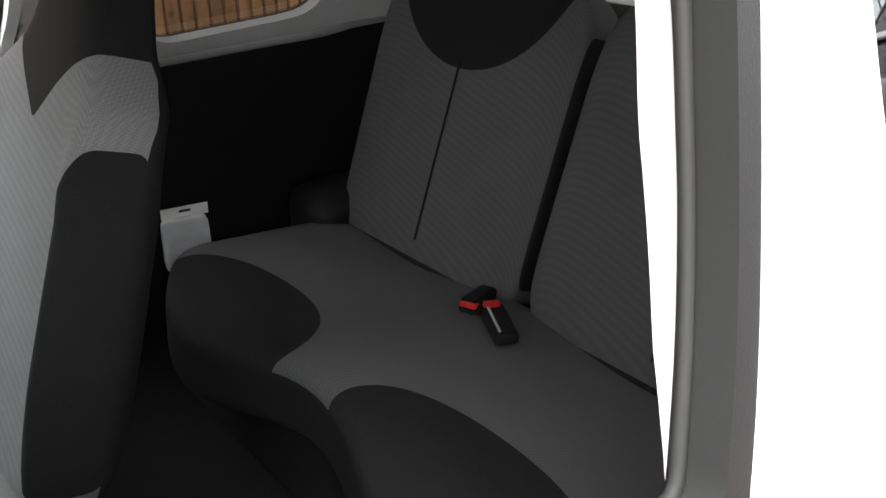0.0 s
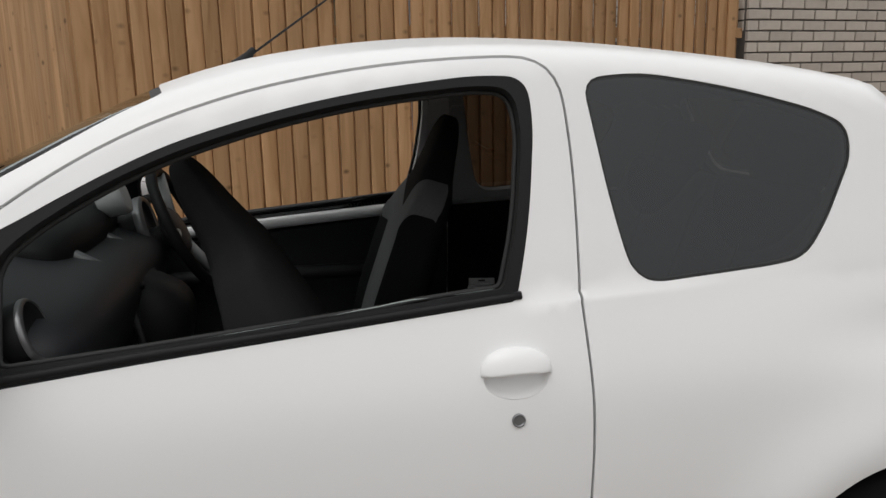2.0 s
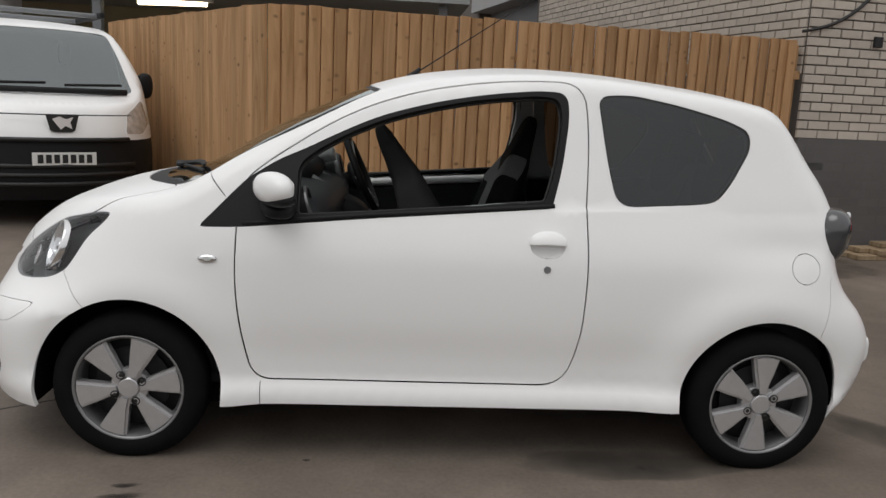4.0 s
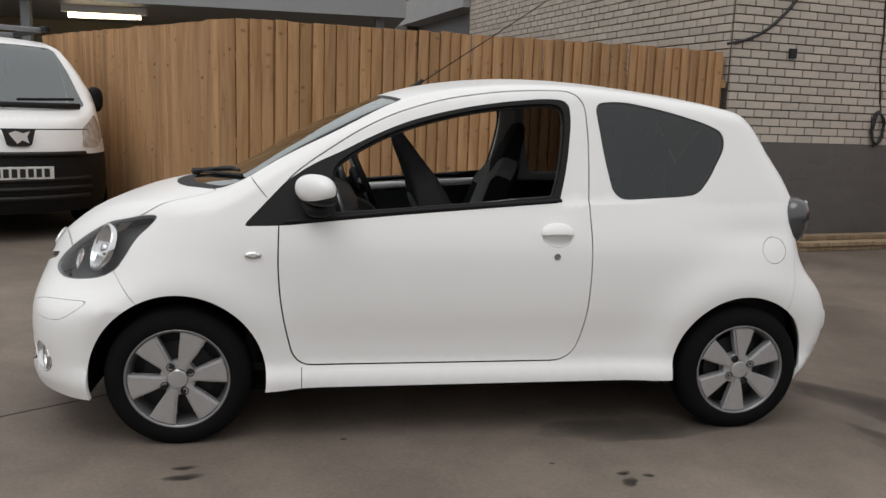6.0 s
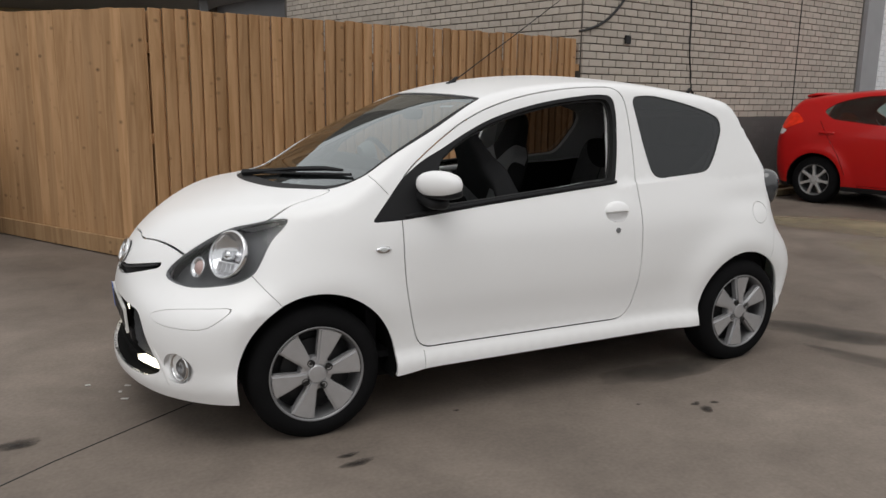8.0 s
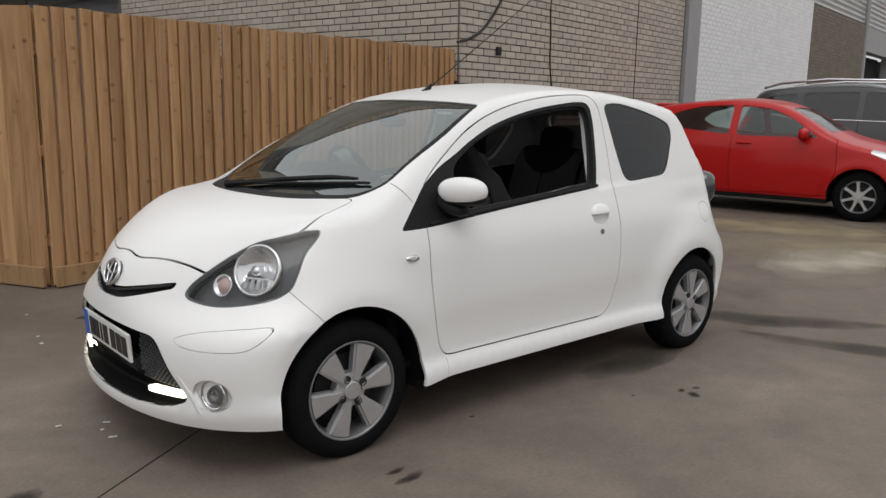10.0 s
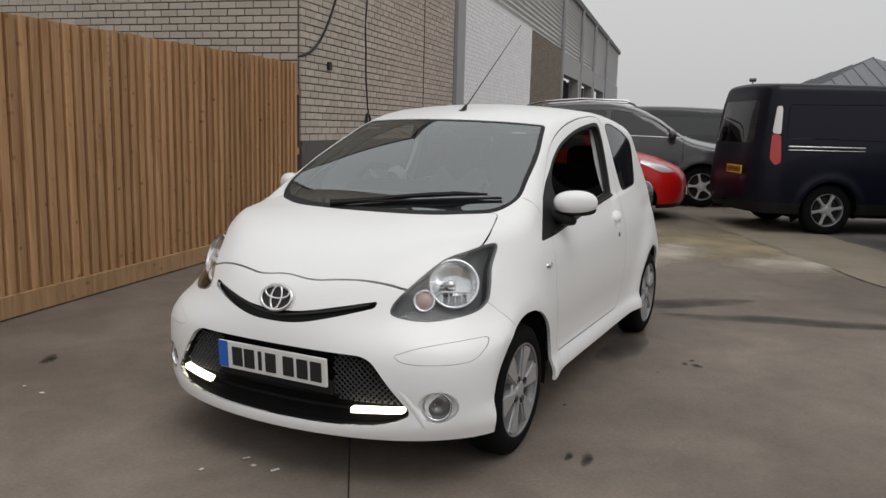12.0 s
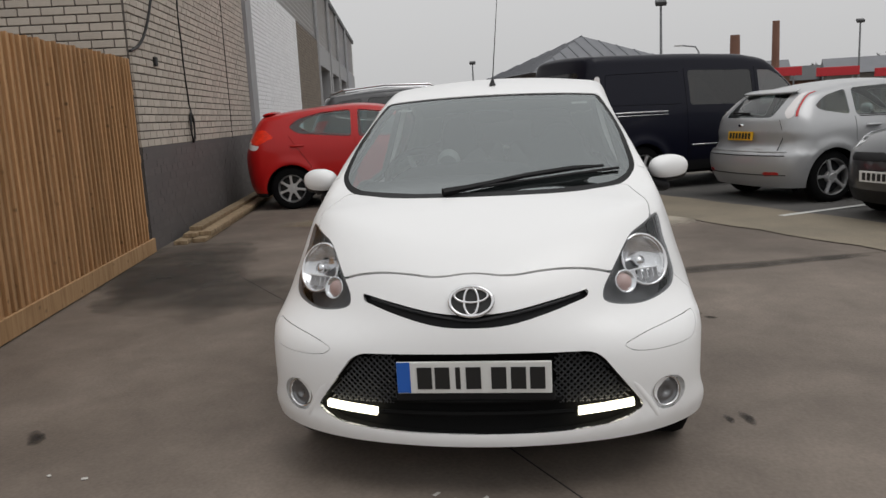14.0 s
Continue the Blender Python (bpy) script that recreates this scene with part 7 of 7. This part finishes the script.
bolt_on(white, "badge", prism([(-0.135, 0.07), (0.135, 0.07), (0.10, -0.07), (0.07, -0.085), (-0.07, -0.085), (-0.10, -0.07)], 0.012, pose(-2.385, 0, 0.93, 90, 0, -90)), INK, "dark shield badge", smooth=False)
bolt_on(white, "badge_shape", prism([(-0.085, 0.030), (-0.03, 0.052), (0.03, 0.030), (0.085, 0.050), (0.06, 0.0), (0.075, -0.055), (0.02, -0.030), (-0.02, -0.062), (-0.05, -0.02)], 0.012, pose(-2.400, 0, 0.93, 90, 0, -90)), LAMPW, smooth=False)
for z, w in ((0.78, 1.15), (0.55, 1.25), (0.47, 1.25), (0.39, 1.2)):
    bolt_on(white, "grille_bar", tube([(-2.43 + 0.14 * (y / 0.6) ** 2, y, z) for y in np.linspace(-w / 2, w / 2, 9)], 0.022, 6), INK)
bolt_on(white, "bonnet_seam", tube([(-2.375 + 0.20 * (y / 0.7) ** 2, y, 0.995) for y in np.linspace(-0.62, 0.62, 9)], 0.006, 5), INK)
bolt_on(white, "scuttle", tube([(-1.93 + 0.12 * (y / 0.7) ** 2, y, 1.20) for y in np.linspace(-0.68, 0.68, 9)], 0.03, 6), BLACK)
for y0 in (0.55, -0.12):
    bolt_on(white, "wiper", tube([(-1.88, y0, 1.25), (-1.80, y0 - 0.52, 1.265)], 0.014, 6), BLACK)
for x in (-0.55, 0.6, 1.7):
    bolt_on(white, "rack_bar", box((0.06, 1.5, 0.05), (x, 0, 1.985), 0.012), STEEL)
for s in (-1, 1):
    bolt_on(white, "rack_rail", box((2.7, 0.05, 0.06), (0.6, 0.72 * s, 1.99), 0.012), BLACK)
bolt_on(white, "roof_tube", lathe([(0.06, 0), (0.06, 2.4)], 16, pose(-0.6, 0.45, 2.07, 0, 90, 0)), BLACK)
bolt_on(white, "inside_mirror", blob((0.03, 0.12, 0.22), (-1.18, -0.25, 1.55), (0, 0, 0), 3), BLACK)

nose, _ = vehicle(
    "hatchback_car", "dark grey hatchback with a white front plate", "car", GRAPHITE, (4.70, -5.41), (-0.36, 0.93),
    dict(top=[(-2.1, 0.55), (-1.9, 0.74), (-1.6, 0.90), (-1.2, 1.00), (-0.95, 1.06), (-0.4, 1.36), (-0.2, 1.43), (0.2, 1.50), (0.8, 1.48), (1.4, 1.38), (1.9, 1.2)], width=HATCH_W, front=[(0.15, -1.88), (0.3, -1.96), (0.5, -1.98), (0.7, -1.94), (0.8, -1.85)], rear=[(0.15, 1.85), (0.5, 1.97), (0.8, 1.94), (1.0, 1.88), (1.3, 1.66), (1.5, 1.5)], bottom=0.19),
    (-1.22, 1.29), 0.30,
    [[(-0.88, 1.0), (-0.45, 1.25), (-0.15, 1.35), (0.30, 1.40), (0.30, 1.0)], [(0.40, 1.0), (0.40, 1.40), (0.85, 1.36), (1.3, 1.2)]],
    [(-0.85, 0.62), (-0.92, 0), (-0.85, -0.62), (-0.30, -0.52), (-0.34, 0), (-0.30, 0.52)], None,
    [("side", [(-1.75, 0.80), (-1.35, 0.90), (-1.35, 0.82), (-1.80, 0.66)], LAMPC), ("front", [(-0.5, 0.62), (-0.5, 0.70), (0, 0.71), (0, 0.62)], BLACK)],
    belt=(0.33, -1.3))
plate_at(nose, -1.995, 0.47, PLATE, face=-1)
mirrors(nose, -0.70, 0.80, 1.05, GRAPHITE)
vehicle(
    "van", "black van parked beyond the other cars", "van", material("black_paint", (0.01, 0.01, 0.012), 0.3, coat=0.7), (15.2, 0.9), (0.2, -0.98),
    dict(top=[(-2.6, 0.75), (-2.35, 1.02), (-1.85, 1.20), (-1.3, 1.68), (-1.05, 1.80), (0, 1.88), (2.3, 1.88), (2.6, 1.86)], width=van_w, front=[(0.2, -2.35), (0.7, -2.48), (1.0, -2.40)], rear=[(0.2, 2.40), (0.5, 2.48), (1.3, 2.42), (1.9, 2.32)], rear_bow=0.05, crown=0.06, blend=0.10, end_blend=0.10, bottom=0.28, centre=(0, 0, 0.85)),
    (-1.53, 1.40), 0.34, [[(-1.68, 1.24), (-1.25, 1.60), (-0.78, 1.68), (-0.78, 1.22)], [(-0.6, 1.26), (-0.6, 1.68), (2.0, 1.68), (2.05, 1.28)]], None, None)


# ---- beyond the yard ----
SLATE = material("slate_roof", (0.16, 0.165, 0.18), 0.6, vary=0.12, scale=1.5, grain=0.1, grain_scale=20)
REDBRICK = material("red_brick_far", (0.20, 0.105, 0.075), 0.9, vary=0.2, scale=0.6)
FARWALL = material("far_wall", (0.16, 0.145, 0.13), 0.9, vary=0.2, scale=0.4)
SIGNRED = material("red_sign", (0.50, 0.02, 0.03), 0.5)
BARK = material("bark", (0.05, 0.042, 0.036), 0.9, vary=0.2, scale=3)
pav = thing("pavilion", pose(43.0, -2.6, 0, 0, 0, 20), "low pavilion with a ribbed grey pyramid roof", "building")
part("wall", box((7.2, 7.2, 3.3), (0, 0, 1.65)), FARWALL, pav)
b = bmesh.new()
apex = b.verts.new((0, 0, 5.3))
base = [b.verts.new((4.7 * x, 4.7 * y, 3.15)) for x, y in ((-1, -1), (1, -1), (1, 1), (-1, 1))]
for i in range(4):
    b.faces.new((base[i], base[(i + 1) % 4], apex))
b.faces.new(base[::-1])
roof = part("roof", b, SLATE, pav)
for i in range(-6, 7):
    u = i / 6.5
    z0, z1 = 3.18, 5.32 - 2.15 * abs(u)
    part("roof_seam", tube([(-4.7, 4.7 * u, z0), (-4.7 * abs(u), 4.7 * u, z1)], 0.03, 5), SLATE, roof)
    part("roof_seam", tube([(4.7 * u, 4.7, z0), (4.7 * u, 4.7 * abs(u), z1)], 0.03, 5), SLATE, roof)
for x, y, h in ((38.3, -6.35, 6.2), (61.0, -24.3, 6.6), (70, 6.0, 5.7), (78, 3.0, 4.6)):
    lp = thing("flood_lamp", pose(x, y, 0), "tall grey floodlight pole", "street lamp", "floodlight poles")
    part("pole", tube([(0, 0, 0), (0, 0, h)], [0.09, 0.06], 8), STEEL, lp)
    part("lamp_head", box((0.35, 0.55, 0.22), (0, 0, h + 0.1), 0.03, (0, -25, 0)), ROOFM, lp)
st = thing("street_lamp", pose(58, -11.9, 0), "grey street lamp with a curved arm", "street lamp")
part("pole", tube([(0, 0, 0), (0, 0, 4.9), (0, 0.25, 5.3), (0, 1.3, 5.45)], 0.06, 6), STEEL, st)
part("lamp_head", blob((0.2, 0.6, 0.14), (0, 1.5, 5.45)), CLAD, st)
for x, y, w, h in ((60.3, -18.0, 0.55, 7.0), (59.8, -14.9, 0.75, 6.1)):
    ch = part("chimney", lathe([(w * 0.6, 0), (w * 0.48, h), (w * 0.36, h), (w * 0.36, h - 0.3), (0, h - 0.3)], 12, pose(x, y, 0)), REDBRICK)
    tagged(ch, "tall brick factory chimney in the distance", "chimney", "chimneys")
rnd = random.Random(21)
for k in range(9):
    y = -13.5 - 4.4 * k
    w, h = rnd.uniform(4.5, 7.5), rnd.uniform(2.6, 3.9)
    hs = thing("far_building", pose(66 + rnd.uniform(-3, 5), y, 0, 0, 0, rnd.uniform(-14, 14)), "distant low brick building with a pitched roof", "building", "distant buildings")
    part("wall", box((5, w, h), (0, 0, h / 2)), rnd.choice((REDBRICK, FARWALL)), hs)
    b = bmesh.new()
    v = [b.verts.new(p) for p in ((-2.8, -w / 2 - 0.2, h), (2.8, -w / 2 - 0.2, h), (2.8, w / 2 + 0.2, h), (-2.8, w / 2 + 0.2, h), (0, -w / 2 - 0.2, h + 1.3), (0, w / 2 + 0.2, h + 1.3))]
    for f in ((0, 3, 5, 4), (1, 4, 5, 2), (0, 4, 1), (3, 2, 5), (0, 1, 2, 3)):
        b.faces.new([v[i] for i in f])
    bmesh.ops.recalc_face_normals(b, faces=b.faces[:])
    part("roof", b, SLATE if k % 2 else ROOFM, hs)
    for j in range(3):
        part("window", box((0.1, 0.8, 1.0), (-2.5, -w / 2 + w * (j + 0.5) / 3, h * 0.55)), DARKIN, hs)
for k in range(9):
    w, h = rnd.uniform(6, 10), rnd.uniform(2.8, 4.6)
    hs = thing("far_building", pose(-22 + 9.5 * k, -46 - rnd.uniform(0, 8), 0, 0, 0, 90 + rnd.uniform(-12, 12)), "distant low brick building with a pitched roof", "building", "distant buildings")
    part("wall", box((5, w, h), (0, 0, h / 2)), rnd.choice((REDBRICK, FARWALL)), hs)
    b = bmesh.new()
    v = [b.verts.new(p) for p in ((-2.8, -w / 2 - 0.2, h), (2.8, -w / 2 - 0.2, h), (2.8, w / 2 + 0.2, h), (-2.8, w / 2 + 0.2, h), (0, -w / 2 - 0.2, h + 1.3), (0, w / 2 + 0.2, h + 1.3))]
    for f in ((0, 3, 5, 4), (1, 4, 5, 2), (0, 4, 1), (3, 2, 5), (0, 1, 2, 3)):
        b.faces.new([v[i] for i in f])
    bmesh.ops.recalc_face_normals(b, faces=b.faces[:])
    part("roof", b, SLATE, hs)
for x, y, w, z in ((50, -15.2, 3.2, 2.9), (50, -19.0, 2.6, 2.75), (52, -13.0, 1.6, 2.2), (52, -23.5, 3.0, 2.6)):
    sg = thing("shop_sign", pose(x, y, 0), "red fascia sign on a distant shop", "sign", "red signs")
    part("board", box((0.15, w, 0.55), (0, 0, z), 0.02), SIGNRED, sg)
    for q in (-0.35, 0.35):
        part("post", tube([(0.02, q * w, 0), (0.02, q * w, z)], 0.05, 6), STEEL, sg)


def bare_tree(x, y, h, seed):
    """A leafless crown: limbs that fork again and again, thinning to twigs."""
    r = random.Random(seed)
    t = thing("tree", pose(x, y, 0), "bare winter tree in the distance", "tree", "distant trees")
    b = bmesh.new()

    def grow(p, d, length, rad, depth):
        q = p + d * length
        tube([p, (p + q) / 2 + Vector((r.uniform(-1, 1), r.uniform(-1, 1), 0)) * length * 0.06, q], [rad, rad * 0.85, rad * 0.65], 5, b)
        if depth:
            for _ in range(3 if depth > 1 else 4):
                e = (d + Vector((r.uniform(-1, 1), r.uniform(-1, 1), r.uniform(-0.2, 0.7))) * 0.75).normalized()
                grow(q - d * length * r.uniform(0, 0.35), e, length * r.uniform(0.55, 0.75), rad * 0.6, depth - 1)

    part("trunk", tube([(0, 0, 0), (0.05, 0, h * 0.3)], [0.2, 0.14], 8), BARK, t)
    grow(Vector((0.05, 0, h * 0.28)), Vector((0, 0, 1)), h * 0.28, 0.13, 4)
    part("crown", b, BARK, t)


bare_tree(72, -31.0, 6.5, 1)
bare_tree(76, -36.0, 7.2, 2)
bare_tree(80, -27.0, 5.2, 3)
bin_ = thing("skip", pose(44, 9.5, 0, 0, 0, 8), "blue steel container at the end of the yard", "container")
part("skip_body", box((6.0, 2.4, 2.6), (0, 0, 1.3), 0.05), material("blue_steel", (0.02, 0.045, 0.17), 0.5, vary=0.15, scale=2), bin_)
for k in range(12):
    part("skip_rib", box((0.12, 0.08, 2.4), (-2.75 + 0.5 * k, -1.22, 1.3), 0.01), bpy.data.materials["blue_steel"], bin_)
